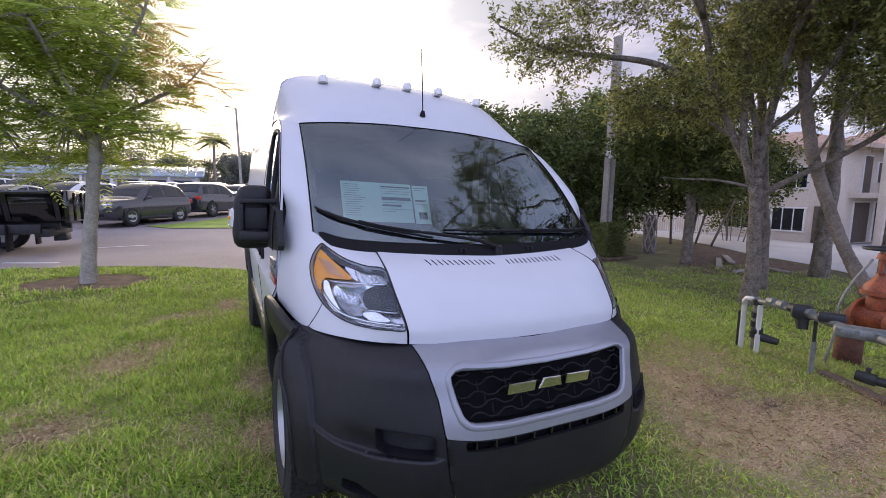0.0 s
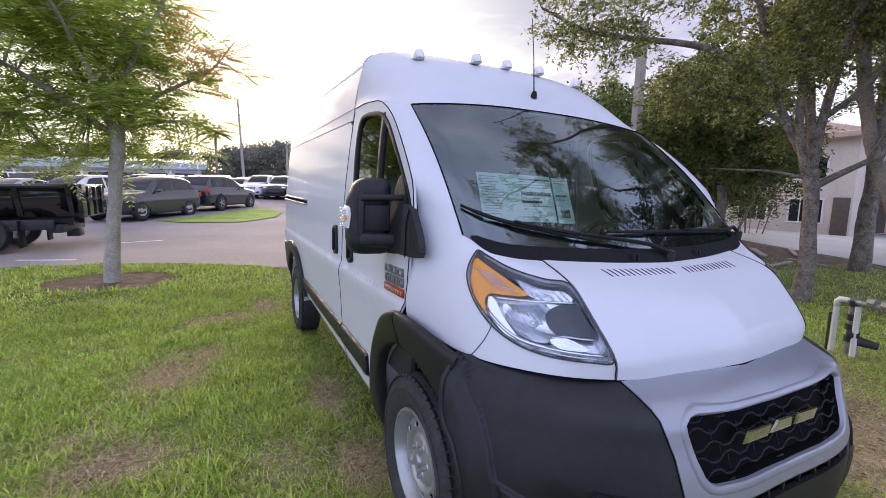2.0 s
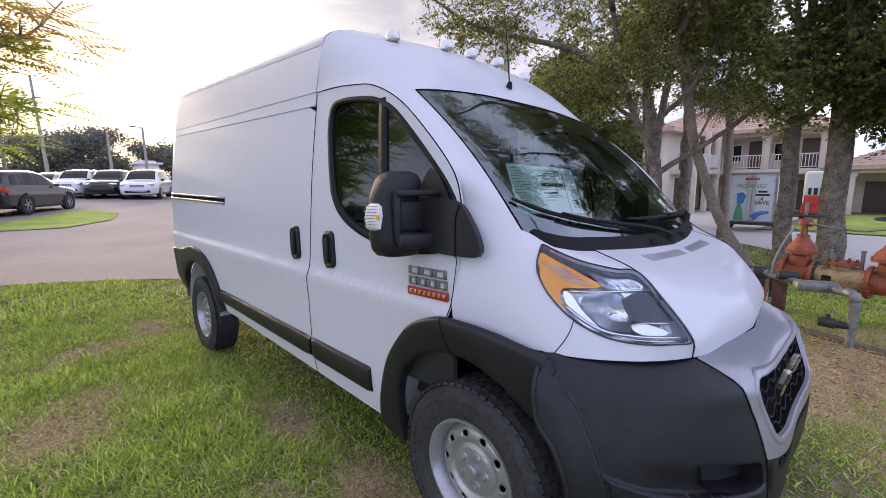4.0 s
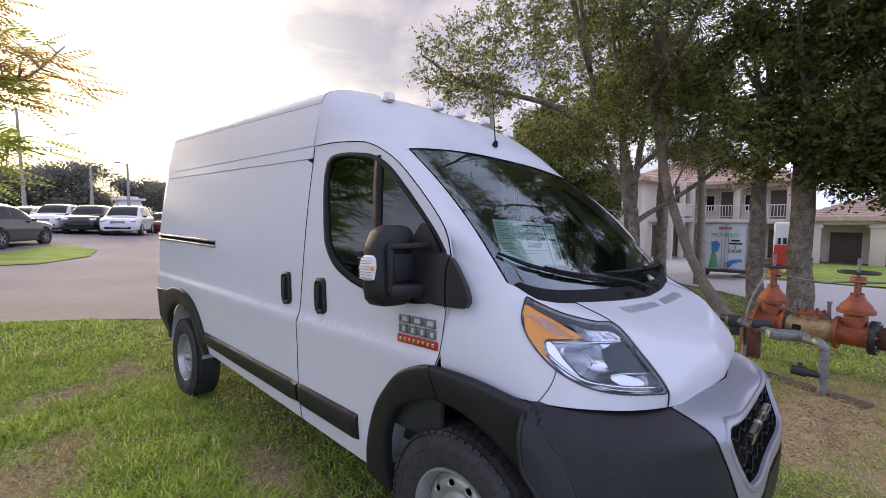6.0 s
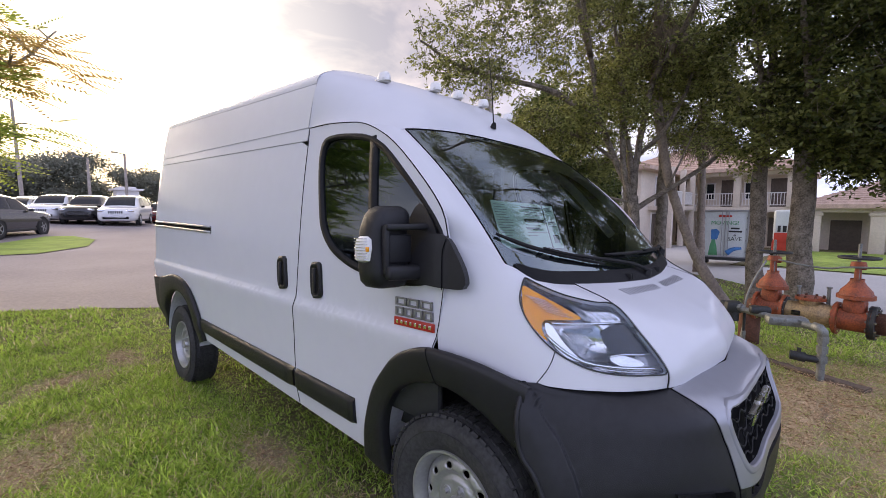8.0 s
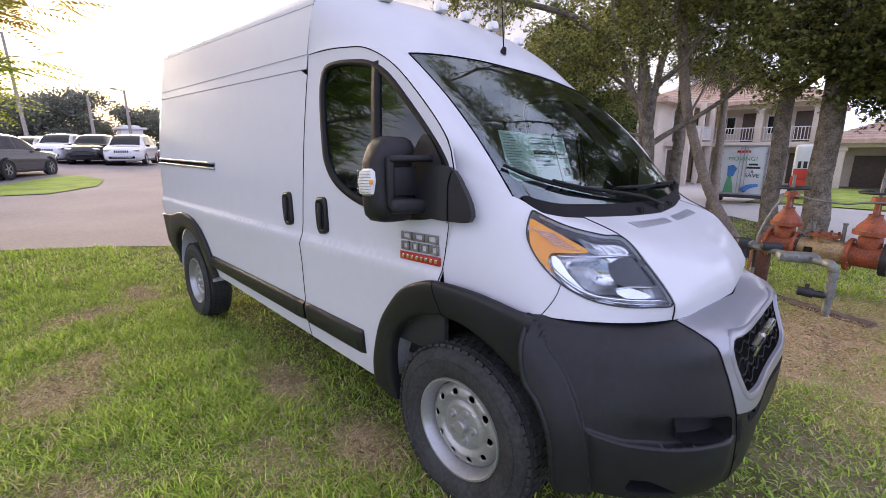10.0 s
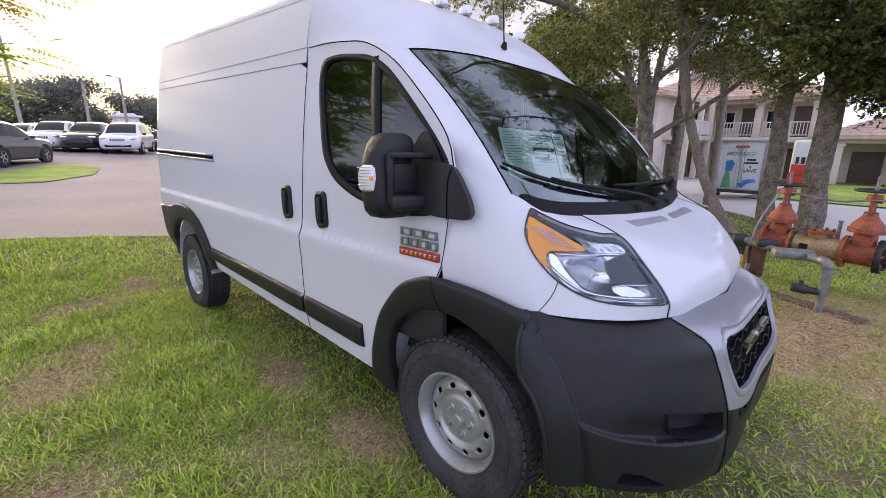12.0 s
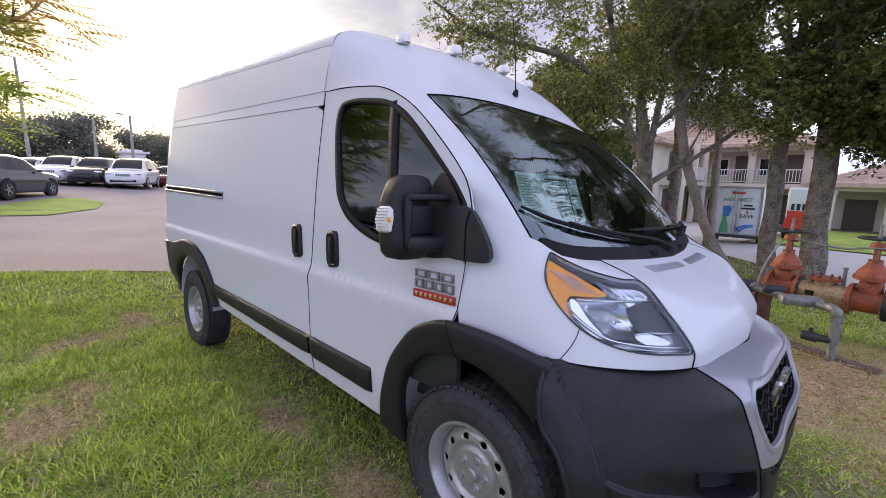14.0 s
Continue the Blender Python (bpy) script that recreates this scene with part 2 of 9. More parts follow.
def cat(p0, p1, p2, p3, t):
    """Catmull-Rom between p1 and p2."""
    t = float(t)
    return p1 + 0.5 * t * ((p2 - p0) + t * (2 * p0 - 5 * p1 + 4 * p2 - p3 + t * (3 * (p1 - p2) + p3 - p0)))


def spline(pts, t):
    """A point of the smooth curve through pts; t runs from 0 to len - 1."""
    n = len(pts)
    i = max(0, min(n - 2, int(t)))
    p1, p2 = pts[i], pts[i + 1]
    p0 = pts[i - 1] if i > 0 else 2 * p1 - p2
    p3 = pts[i + 2] if i + 2 < n else 2 * p2 - p1
    return cat(p0, p1, p2, p3, t - i)


def smooth_line(pts, step=0.03, closed=False):
    """Points along the smooth curve through 2D or 3D points."""
    ps = [Vector(p) for p in pts]
    if closed:
        ps = ps + [ps[0]]
        ext = [ps[-2]] + ps + [ps[1]]
    out = []
    for i in range(len(ps) - 1):
        if closed:
            a, b, c, d = ext[i], ext[i + 1], ext[i + 2], ext[i + 3]
        else:
            b, c = ps[i], ps[i + 1]
            a = ps[i - 1] if i else 2 * b - c
            d = ps[i + 2] if i + 2 < len(ps) else 2 * c - b
        k = max(1, round((c - b).length / step))
        out += [cat(a, b, c, d, j / k) for j in range(k)]
    if not closed:
        out.append(ps[-1])
    return out


def straight_line(pts, step=0.03, closed=False):
    ps = [Vector(p) for p in pts]
    if closed:
        ps = ps + [ps[0]]
    out = []
    for b, c in zip(ps, ps[1:]):
        k = max(1, round((c - b).length / step))
        out += [b.lerp(c, j / k) for j in range(k)]
    if not closed:
        out.append(ps[-1])
    return out


def ease(a, b, x):
    t = max(0.0, min(1.0, (x - a) / (b - a)))
    return t * t * (3 - 2 * t)


def inside(p, poly):
    x, y = p[0], p[1]
    hit, j = False, len(poly) - 1
    for i in range(len(poly)):
        (xi, yi), (xj, yj) = poly[i][:2], poly[j][:2]
        if (yi > y) != (yj > y) and x < (xj - xi) * (y - yi) / (yj - yi) + xi:
            hit = not hit
        j = i
    return hit


def trimmed(fn, outline, holes=(), step=0.05, extra=()):
    """Triangles of the surface fn(u, v), cut to an outline with holes in u, v."""
    loops = [list(outline)] + [list(h) for h in holes]
    pts, edges = [], []
    for lp in loops:
        b = len(pts)
        pts += [Vector((p[0], p[1])) for p in lp]
        edges += [(b + i, b + (i + 1) % len(lp)) for i in range(len(lp))]
    rim = np.array([(p.x, p.y) for p in pts])
    u0, v0 = rim.min(0)
    u1, v1 = rim.max(0)
    nu, nv = max(2, int((u1 - u0) / step)), max(2, int((v1 - v0) / step))
    for i in range(nu + 1):
        for j in range(nv + 1):
            q = np.array((u0 + (u1 - u0) * i / nu, v0 + (v1 - v0) * j / nv))
            if ((rim - q) ** 2).sum(1).min() > (0.45 * step) ** 2 and inside(q, loops[0]) and not any(inside(q, h) for h in loops[1:]):
                pts.append(Vector(q))
    pts += [Vector(q) for q in extra if ((rim - np.array(q)) ** 2).sum(1).min() > 0.004 ** 2 and inside(q, loops[0]) and not any(inside(q, h) for h in loops[1:])]
    vo, _, fo, _, _, _ = delaunay_2d_cdt(pts, edges, [], 0, 1e-6)
    keep = []
    for f in fo:
        c = (sum(vo[k][0] for k in f) / len(f), sum(vo[k][1] for k in f) / len(f))
        if inside(c, loops[0]) and not any(inside(c, h) for h in loops[1:]):
            keep.append(f)
    used = sorted({k for f in keep for k in f})
    ix = {k: i for i, k in enumerate(used)}
    return [Vector(fn(vo[k][0], vo[k][1])) for k in used], [tuple(ix[k] for k in f) for f in keep]


def orient(vs, fs, away):
    """Turns the faces so that they look away from a point."""
    score = 0.0
    for f in fs:
        a, b, c = vs[f[0]], vs[f[1]], vs[f[2]]
        score += (b - a).cross(c - a).dot((a + b + c) / 3 - Vector(away))
    return list(fs) if score > 0 else [f[::-1] for f in fs]


def bars(text_w, h, n, seed):
    """Offsets of plain bars that stand for a line of writing."""
    rnd = random.Random(seed)
    x, out = 0.0, []
    for _ in range(n):
        w = text_w / n * rnd.uniform(0.5, 0.85)
        out.append((x, w))
        x += text_w / n
    return out

# ---- the van, in its own frame: front axle at y = 0, nose towards -y ----
VAN_TILT = Matrix(((0.999594, 0.0, 0.028488, 0), (-0.000783, 0.999622, 0.027467, 0), (-0.028478, -0.027478, 0.999217, 0), (0, 0, 0, 1)))
CORE = Vector((0, 1.6, 1.2))

# body side: long lines of the flank as (x, z at y = 0, rise a metre)
FLANK = [(-0.950, 0.300, 0.055), (-0.968, 0.385, 0.055), (-0.985, 0.480, 0.043), (-0.994, 0.615, 0.031), (-1.012, 0.860, 0.027), (-1.027, 1.018, 0.022),
         (-1.008, 1.050, 0.023), (-1.007, 1.180, 0.030), (-1.006, 1.290, 0.033), (-0.996, 1.440, 0.034), (-0.968, 1.680, 0.042), (-0.930, 1.930, 0.048), (-0.918, 2.010, 0.044),
         (-0.892, 2.140, 0.055), (-0.861, 2.252, 0.065)]


def flank(y, z, off=0.0):
    """The body's right side at (y, z), pushed out by off."""
    zs = [a + b * y for _, a, b in FLANK]
    z = max(zs[0], min(zs[-1], z))
    i = max(k for k in range(len(zs) - 1) if zs[k] <= z + 1e-9)
    t = (z - zs[i]) / (zs[i + 1] - zs[i])
    xs = [f[0] for f in FLANK]
    m = lambda k: (xs[min(k + 1, len(xs) - 1)] - xs[max(k - 1, 0)]) / (zs[min(k + 1, len(xs) - 1)] - zs[max(k - 1, 0)])
    h = zs[i + 1] - zs[i]
    x = (2 * t**3 - 3 * t**2 + 1) * xs[i] + (t**3 - 2 * t**2 + t) * h * m(i) + (3 * t**2 - 2 * t**3) * xs[i + 1] + (t**3 - t**2) * h * m(i + 1)
    if y < 0.15:
        x += 0.06 * ((0.15 - y) / 0.465) ** 2
    if y > 4.22:                                  # the rounded rear corner
        k = min(1.0, (y - 4.22) / 0.17)
        x += 0.13 * (1 - math.sqrt(max(0.0, 1 - k * k)))
    return Vector((x - off, y, z))


# nose: cross lines from the middle to the side, bottom to top
V3 = lambda *p: [Vector(q) for q in p]
UPPER = [
    V3((0, -0.737, 0.905), (-0.30, -0.708, 0.900), (-0.573, -0.668, 0.911), (-0.775, -0.522, 0.915), (-0.930, -0.300, 0.935), (-1.000, 0.06, 0.985)),
    V3((0, -0.737, 0.985), (-0.30, -0.707, 0.983), (-0.579, -0.664, 0.983), (-0.790, -0.478, 0.996), (-0.928, -0.270, 1.030), (-1.006, 0.06, 1.070)),
    V3((0, -0.660, 1.105), (-0.30, -0.635, 1.105), (-0.600, -0.573, 1.105), (-0.795, -0.410, 1.105), (-0.918, -0.230, 1.150), (-0.998, 0.06, 1.170)),
    V3((0, -0.508, 1.182), (-0.30, -0.495, 1.185), (-0.609, -0.484, 1.195), (-0.780, -0.350, 1.222), (-0.893, -0.205, 1.250), (-0.982, 0.06, 1.280)),
    V3((0, -0.400, 1.236), (-0.30, -0.372, 1.243), (-0.599, -0.311, 1.258), (-0.760, -0.262, 1.282), (-0.862, -0.165, 1.345), (-0.957, 0.05, 1.430)),
]
US, VS = 1.25, 0.12                               # metres a unit of s, metres a line


def grid_surface(rings, s, r):
    n = len(rings[0]) - 1
    r = max(0.0, min(len(rings) - 1.0, r))
    return spline([spline(g, max(0.0, min(1.0, s)) * n) for g in rings], r)


def upper(u, v, off=0.0):
    s, r = u / US, v / VS
    p = grid_surface(UPPER, s, r)
    if off:
        e = 0.01
        a = grid_surface(UPPER, min(1, s + e), r) - grid_surface(UPPER, max(0, s - e), r)
        b = grid_surface(UPPER, s, min(4, r + e)) - grid_surface(UPPER, s, max(0, r - e))
        n = b.cross(a).normalized()
        if n.dot(p - Vector((0, 0.6, 0.8))) < 0:
            n = -n
        p = p + n * off
    return p


LOWER = [
    V3((0, -0.830, 0.215), (-0.38, -0.820, 0.215), (-0.65, -0.690, 0.215), (-0.845, -0.505, 0.215), (-0.945, -0.385, 0.215)),
    V3((0, -0.885, 0.300), (-0.40, -0.880, 0.300), (-0.68, -0.755, 0.300), (-0.88, -0.550, 0.300), (-0.980, -0.380, 0.300)),
    V3((0, -0.905, 0.450), (-0.42, -0.905, 0.450), (-0.70, -0.780, 0.450), (-0.90, -0.555, 0.450), (-1.000, -0.360, 0.450)),
    V3((0, -0.905, 0.600), (-0.42, -0.903, 0.600), (-0.70, -0.772, 0.600), (-0.905, -0.540, 0.600), (-1.010, -0.335, 0.600)),
    V3((0, -0.870, 0.750), (-0.41, -0.866, 0.750), (-0.68, -0.757, 0.750), (-0.880, -0.510, 0.750), (-1.000, -0.315, 0.750)),
    V3((0, -0.833, 0.850), (-0.40, -0.828, 0.850), (-0.65, -0.742, 0.850), (-0.862, -0.475, 0.850), (-0.985, -0.305, 0.850)),
    [grid_surface(UPPER, 0.2 * k, 0) for k in range(5)],
]
LZ = [0.215, 0.30, 0.45, 0.60, 0.75, 0.85, 0.910]
LS = 1.15


def lower(u, z, off=0.0):
    """The bumper at u metres from the middle along it and at height z."""
    def at(s, zz):
        k = max(i for i in range(len(LZ) - 1) if LZ[i] <= zz + 1e-9) if zz > LZ[0] else 0
        return grid_surface(LOWER, s, k + (zz - LZ[k]) / (LZ[k + 1] - LZ[k]))
    s, z = u / LS, max(LZ[0], min(LZ[-1], z))
    p = at(s, z)
    if off:
        a = at(min(1, s + 0.01), z) - at(max(0, s - 0.01), z)
        b = at(s, min(0.910, z + 0.01)) - at(s, max(0.215, z - 0.01))
        n = b.cross(a).normalized()
        if n.dot(p - Vector((0, 0.3, 0.5))) < 0:
            n = -n
        p = p + n * off
    return p


def panel(name, fn, outline, holes, material, parent, step=0.05, thick=0.012, label="", both=True, extra=()):
    """A body panel on the right side and its mirror image on the left."""
    vs, fs = trimmed(fn, outline, holes, step, extra)
    fs = orient(vs, fs, CORE)
    made = []
    for side in ((1, -1) if both else (1,)):
        w = [Vector((v.x * side, v.y, v.z)) for v in vs]
        g = fs if side == 1 else [f[::-1] for f in fs]
        if thick:
            w, g = thicken(w, g, thick)
        ob = link_mesh(name, w, g, material, parent, label)
        made.append(ob)
    return made


def whole_panel(name, fn, outline, holes, material, parent, step=0.05, thick=0.012, label=""):
    """A panel across the middle: the half is mirrored and joined at x = 0."""
    vs, fs = trimmed(fn, outline, holes, step)
    fs = orient(vs, fs, CORE)
    bm = bmesh.new()
    for side in (1, -1):
        row = [bm.verts.new((v.x * side, v.y, v.z)) for v in vs]
        for f in fs:
            bm.faces.new([row[k] for k in (f if side == 1 else f[::-1])])
    bmesh.ops.remove_doubles(bm, verts=bm.verts[:], dist=0.0015)
    bm.verts.index_update()
    vs, fs = [v.co.copy() for v in bm.verts], [tuple(v.index for v in f.verts) for f in bm.faces]
    bm.free()
    if thick:
        vs, fs = thicken(vs, fs, thick)
    return link_mesh(name, vs, fs, material, parent, label)


def seams(name, pts, radius, material, parent, both=True):
    for side in ((1, -1) if both else (1,)):
        tube(name, [(p[0] * side, p[1], p[2]) for p in pts], radius, material, parent, n=6)


# outlines on the flank, as (y, z)
DOOR_TOP = [(1.185, 2.060), (1.00, 2.052), (0.830, 2.034), (0.640, 1.997), (0.423, 1.889), (0.200, 1.707), (0.060, 1.558), (0.014, 1.435)]
DOOR_FRONT = [(0.014, 1.435), (0.030, 1.25), (0.055, 1.10), (0.073, 1.0)]
ARCH_OUT = [(0.073, 1.0), (0.20, 0.975), (0.295, 0.925), (0.370, 0.855), (0.458, 0.745), (0.518, 0.61), (0.560, 0.46), (0.58, 0.375)]
ARCH_IN = [(0.400, 0.33), (0.405, 0.50), (0.385, 0.63), (0.32, 0.74), (0.22, 0.815), (0.076, 0.862), (-0.06, 0.850), (-0.19, 0.785), (-0.290, 0.69)]
SEAM_LINE = [(1.185, 2.052), (1.180, 1.99), (1.170, 1.60), (1.172, 1.33), (1.215, 1.02), (1.245, 0.72), (1.262, 0.425)]
WINDOW = [(0.968, 1.56), (1.020, 1.80), (1.026, 1.905), (0.995, 1.968), (0.87, 1.977), (0.713, 1.958), (0.62, 1.940), (0.52, 1.900), (0.409, 1.826), (0.206, 1.645), (0.075, 1.508), (0.030, 1.41), (0.07, 1.27),
          (0.30, 1.235), (0.58, 1.270), (0.74, 1.318), (0.857, 1.382), (0.935, 1.470)]
REAR_ARCH_OUT = [(2.87, 0.50), (2.89, 0.68), (2.97, 0.81), (3.09, 0.925), (3.24, 1.0), (3.44, 1.03), (3.64, 1.02), (3.80, 0.990), (3.95, 0.972)]
REAR_ARCH_IN = [(3.00, 0.46), (3.03, 0.63), (3.11, 0.76), (3.26, 0.853), (3.45, 0.885), (3.62, 0.860), (3.78, 0.79), (3.88, 0.66), (3.92, 0.46)]


def build_van():
    van = thing("cargo_van", VAN_TILT, "white high-roof cargo van with dark plastic bumpers parked on grass", "van")
    # --- body shell ---
    body = new("body")
    body.parent = van
    fl = lambda y, z: flank(y, z)
    sill = lambda y: 0.345 + 0.055 * y
    belt = lambda y: 1.930 + 0.048 * y
    joint = lambda y: 2.010 + 0.044 * y
    eave = lambda y: 2.252 + 0.065 * y
    rear_y = 4.385
    arch = smooth_line(REAR_ARCH_OUT, 0.04)
    seam = smooth_line(SEAM_LINE, 0.06)
    cargo = [(p[0] + 0.006, p[1]) for p in seam if p[1] < belt(1.18)] + straight_line([(1.27, sill(1.27)), (2.87, sill(2.87))], 0.08)
    cargo += arch + straight_line([(4.10, 0.95), (rear_y, 0.95), (rear_y, belt(rear_y)), (1.19, belt(1.19))], 0.08)[:-1]
    crease = [(y, z + b * y) for z, b in ((0.985, 0.023), (1.005, 0.022), (1.018, 0.022), (1.030, 0.022), (1.045, 0.023), (1.060, 0.023), (1.09, 0.026)) for y in np.arange(0.03, 4.36, 0.06)]
    panel("side_panel", fl, [(p[0], p[1]) for p in cargo], [], PAINT, body, 0.07, extra=crease)
    panel("upper_band", lambda y, z: flank(y, z, 0.004), straight_line([(1.19, belt(1.19)), (rear_y, belt(rear_y)), (rear_y, joint(rear_y)), (1.19, joint(1.19))], 0.07, True), [], PAINT, body, 0.06)
    panel("roof_side", lambda y, z: flank(y, z, 0.006), straight_line([(1.19, joint(1.19)), (rear_y, joint(rear_y)), (rear_y, eave(rear_y)), (1.19, eave(1.19))], 0.07, True), [], PAINT, body, 0.06)
    # --- roof ---
    def roof(u, y):
        e = flank(y, eave(y) - 0.001, 0.006)
        a = max(0.0, min(1.0, u)) * math.pi / 2
        x = e.x * math.cos(a) ** 0.50 if u < 1 else 0.0
        z = e.z + 0.150 * math.sin(a) ** 0.85
        fall = max(0.0, (y - 4.2) / 0.19)
        return Vector((x, y, z - 0.03 * fall * fall))
    whole_panel("roof_panel", roof, straight_line([(0, 1.19), (0, rear_y), (1, rear_y), (1, 1.19)], 0.06, True), [], PAINT, body, 0.06)
    for k in range(5):
        y = 1.75 + 0.55 * k
        seams("roof_rib", [roof(u, y) + Vector((0, 0, 0.003)) for u in [0.45 + 0.55 * j / 8 for j in range(9)]], 0.006, PAINT, body)
    # front of the roof, over the windscreen and the doors
    FRONT = [
        V3((0, 0.472, 2.015), (-0.30, 0.463, 2.009), (-0.60, 0.452, 1.987), (-0.835, 0.445, 1.955), (-0.898, 0.500, 1.932)),
        V3((0, 0.560, 2.125), (-0.30, 0.550, 2.118), (-0.60, 0.530, 2.085), (-0.815, 0.545, 2.014), (-0.912, 0.650, 2.001)),
        V3((0, 0.700, 2.255), (-0.30, 0.693, 2.247), (-0.60, 0.680, 2.205), (-0.800, 0.690, 2.110), (-0.920, 0.820, 2.034)),
        V3((0, 0.880, 2.365), (-0.34, 0.880, 2.358), (-0.67, 0.880, 2.310), (-0.835, 0.900, 2.205), (-0.926, 0.990, 2.054)),
        [roof(1.0, 1.19), roof(0.80, 1.19), roof(0.44, 1.19), roof(0.0, 1.19), flank(1.19, 2.060, 0.004)],
    ]
    def front_roof(u, v):
        return grid_surface(FRONT, u / 1.2, v / 0.22)
    whole_panel("front_roof_panel", front_roof, straight_line([(0, 0), (1.2, 0), (1.2, 0.88), (0, 0.88)], 0.05, True), [], PAINT, body, 0.05)
    seams("roof_joint", [flank(1.19, z, 0.006) for z in np.linspace(2.06, 2.325, 8)] + [roof(u, 1.19) for u in (0.1, 0.2, 0.3, 0.45, 0.6, 0.8, 1.0)], 0.0018, GREYSEAM, body)
    seams("drip_line", [flank(y, joint(y), 0.006) for y in np.linspace(1.19, 4.3, 24)], 0.0016, GREYSEAM, body)
    seams("belt_groove", [flank(y, belt(y) - 0.002, 0.001) for y in np.linspace(1.19, 4.3, 24)], 0.0022, GREYSEAM, body)
    seams("eave_groove", [flank(y, eave(y), 0.006) for y in np.linspace(1.19, 4.3, 24)], 0.0018, GREYSEAM, body)
    # --- rear doors: closed panels behind ---
    bm = bmesh.new()
    prof = [(flank(rear_y, z).x, z) for z in np.linspace(0.95, eave(rear_y), 16)] + [(roof(u, rear_y).x, roof(u, rear_y).z) for u in (0.2, 0.45, 0.7, 1.0)]
    loop = [bm.verts.new((x, rear_y, z)) for x, z in prof] + [bm.verts.new((-x, rear_y, z)) for x, z in prof[-2::-1]]
    bm.faces.new(loop)
    part("rear_doors", bm, PAINT, body)
    # floor pan that closes the shell from below
    bm = bmesh.new()
    box(bm, (0, 2.1, 0.47), (1.30, 4.4, 0.10), 0.03)
    part("floor_pan", bm, RUBBER, body)
    # --- front doors ---
    top, front, aout = smooth_line(DOOR_TOP, 0.05), smooth_line(DOOR_FRONT, 0.05), smooth_line(ARCH_OUT, 0.04)
    win = smooth_line(WINDOW, 0.035, True)
    door_out = [(p[0], p[1]) for p in top[:-1]] + [(p[0], p[1]) for p in front[:-1]] + [(p[0], p[1]) for p in aout] + straight_line([(0.54, sill(0.54)), (1.255, sill(1.26))], 0.07)
    door_out += [(p[0] - 0.004, p[1]) for p in seam[::-1][:-1]]
    doors = panel("front_door", fl, [(p[0], p[1]) for p in door_out], [win], PAINT, body, 0.05, extra=crease)
    seams("door_gap", [flank(p[0], p[1], 0.001) for p in smooth_line(DOOR_TOP, 0.04)], 0.0026, SEAM, body)
    seams("door_gap", [flank(p[0], p[1], 0.001) for p in front], 0.0020, SEAM, body)
    seams("door_gap", [flank(p[0], p[1], 0.001) for p in seam], 0.0019, SEAM, body)
    for side, door in zip((1, -1), doors):
        pt = lambda y, z, o: (flank(y, z, o).x * side, y, z)
        # rubber frame round the window, its bar, and the panes
        ring = win + [win[0]]
        vs, fs = [], []
        cx, cz = 0.62, 1.58
        inner = []
        for p in win:
            d = (Vector((cx, cz)) - Vector(p)).normalized()
            inner.append(Vector(p) + d * 0.030)
        n = len(win)
        for (a, b) in zip(win, inner):
            vs += [pt(a[0], a[1], 0.000), pt(a[0], a[1], 0.006), pt(b[0], b[1], 0.002), pt(b[0], b[1], -0.03)]
        for i in range(n):
            j = (i + 1) % n
            for k in range(3):
                fs.append((i * 4 + k, i * 4 + k + 1, j * 4 + k + 1, j * 4 + k))
        link_mesh("window_frame", vs, fs, RUBBER, door, "black rubber window frame")
        bm = bmesh.new()
        rows = [(0.560, 1.925), (0.546, 1.80), (0.524, 1.65), (0.506, 1.50), (0.480, 1.24)]
        vs, fs = [], []
        for y, z in rows:
            for w, o in ((-0.026, -0.02), (-0.023, 0.003), (0.023, 0.003), (0.026, -0.02)):
                vs.append(pt(y + w, z, o))
        for i in range(len(rows) - 1):
            for k in range(3):
                fs.append((i * 4 + k, i * 4 + k + 1, i * 4 + k + 5, i * 4 + k + 4))
        bm.free()
        link_mesh("window_bar", vs, fs, RUBBER, door)
        vs, fs = trimmed(lambda y, z: flank(y, z, -0.010), inner, [], 0.07)
        fs = orient(vs, fs, CORE)
        g = link_mesh("window_pane", [(v.x * side, v.y, v.z) for v in vs], fs if side == 1 else [f[::-1] for f in fs], SIDE_GLASS, door, "tinted side window glass")
        g.visible_shadow = False
        sail = smooth_line([(0.33, 1.245), (0.09, 1.275), (0.062, 1.40), (0.10, 1.50), (0.19, 1.585), (0.27, 1.46)], 0.03, True)
        sv, sf = trimmed(lambda y, z: flank(y, z, 0.004), [(p[0], p[1]) for p in sail], [], 0.05)
        sf = orient(sv, sf, CORE)
        sv, sf = thicken([Vector((v[0] * side, v[1], v[2])) for v in sv], sf if side == 1 else [f[::-1] for f in sf], 0.02)
        link_mesh("mirror_sail", sv, sf, PLASTIC, door, "black plastic corner panel")
        door_handle(door, side, 0.968, 1.195)
        # sill strip on the door
        rub_strip(door, side, 0.645, 1.235)
        mirror(van, side)
    # cargo trim: handle, slide rail, strips
    for side in (1, -1):
        door_handle(body, side, 1.360, 1.207)
        rub_strip(body, side, 1.262, 2.89)
        ys = np.linspace(2.59, 4.20, 12)
        for dz, w in ((0.020, 0.009), (-0.022, 0.011)):
            line = [flank(y, 1.462 + 0.034 * (y - 2.6) + dz, 0.008) for y in ys]
            tube("slide_rail", [(p.x * side, p.y, p.z) for p in line], w, STEEL, body, "bare metal sliding door rail")
        vs, fs = trimmed(lambda y, z: flank(y, z, 0.004), straight_line([(2.59, 1.445), (4.2, 1.50), (4.2, 1.533), (2.59, 1.478)], 0.1, True), [], 0.1)
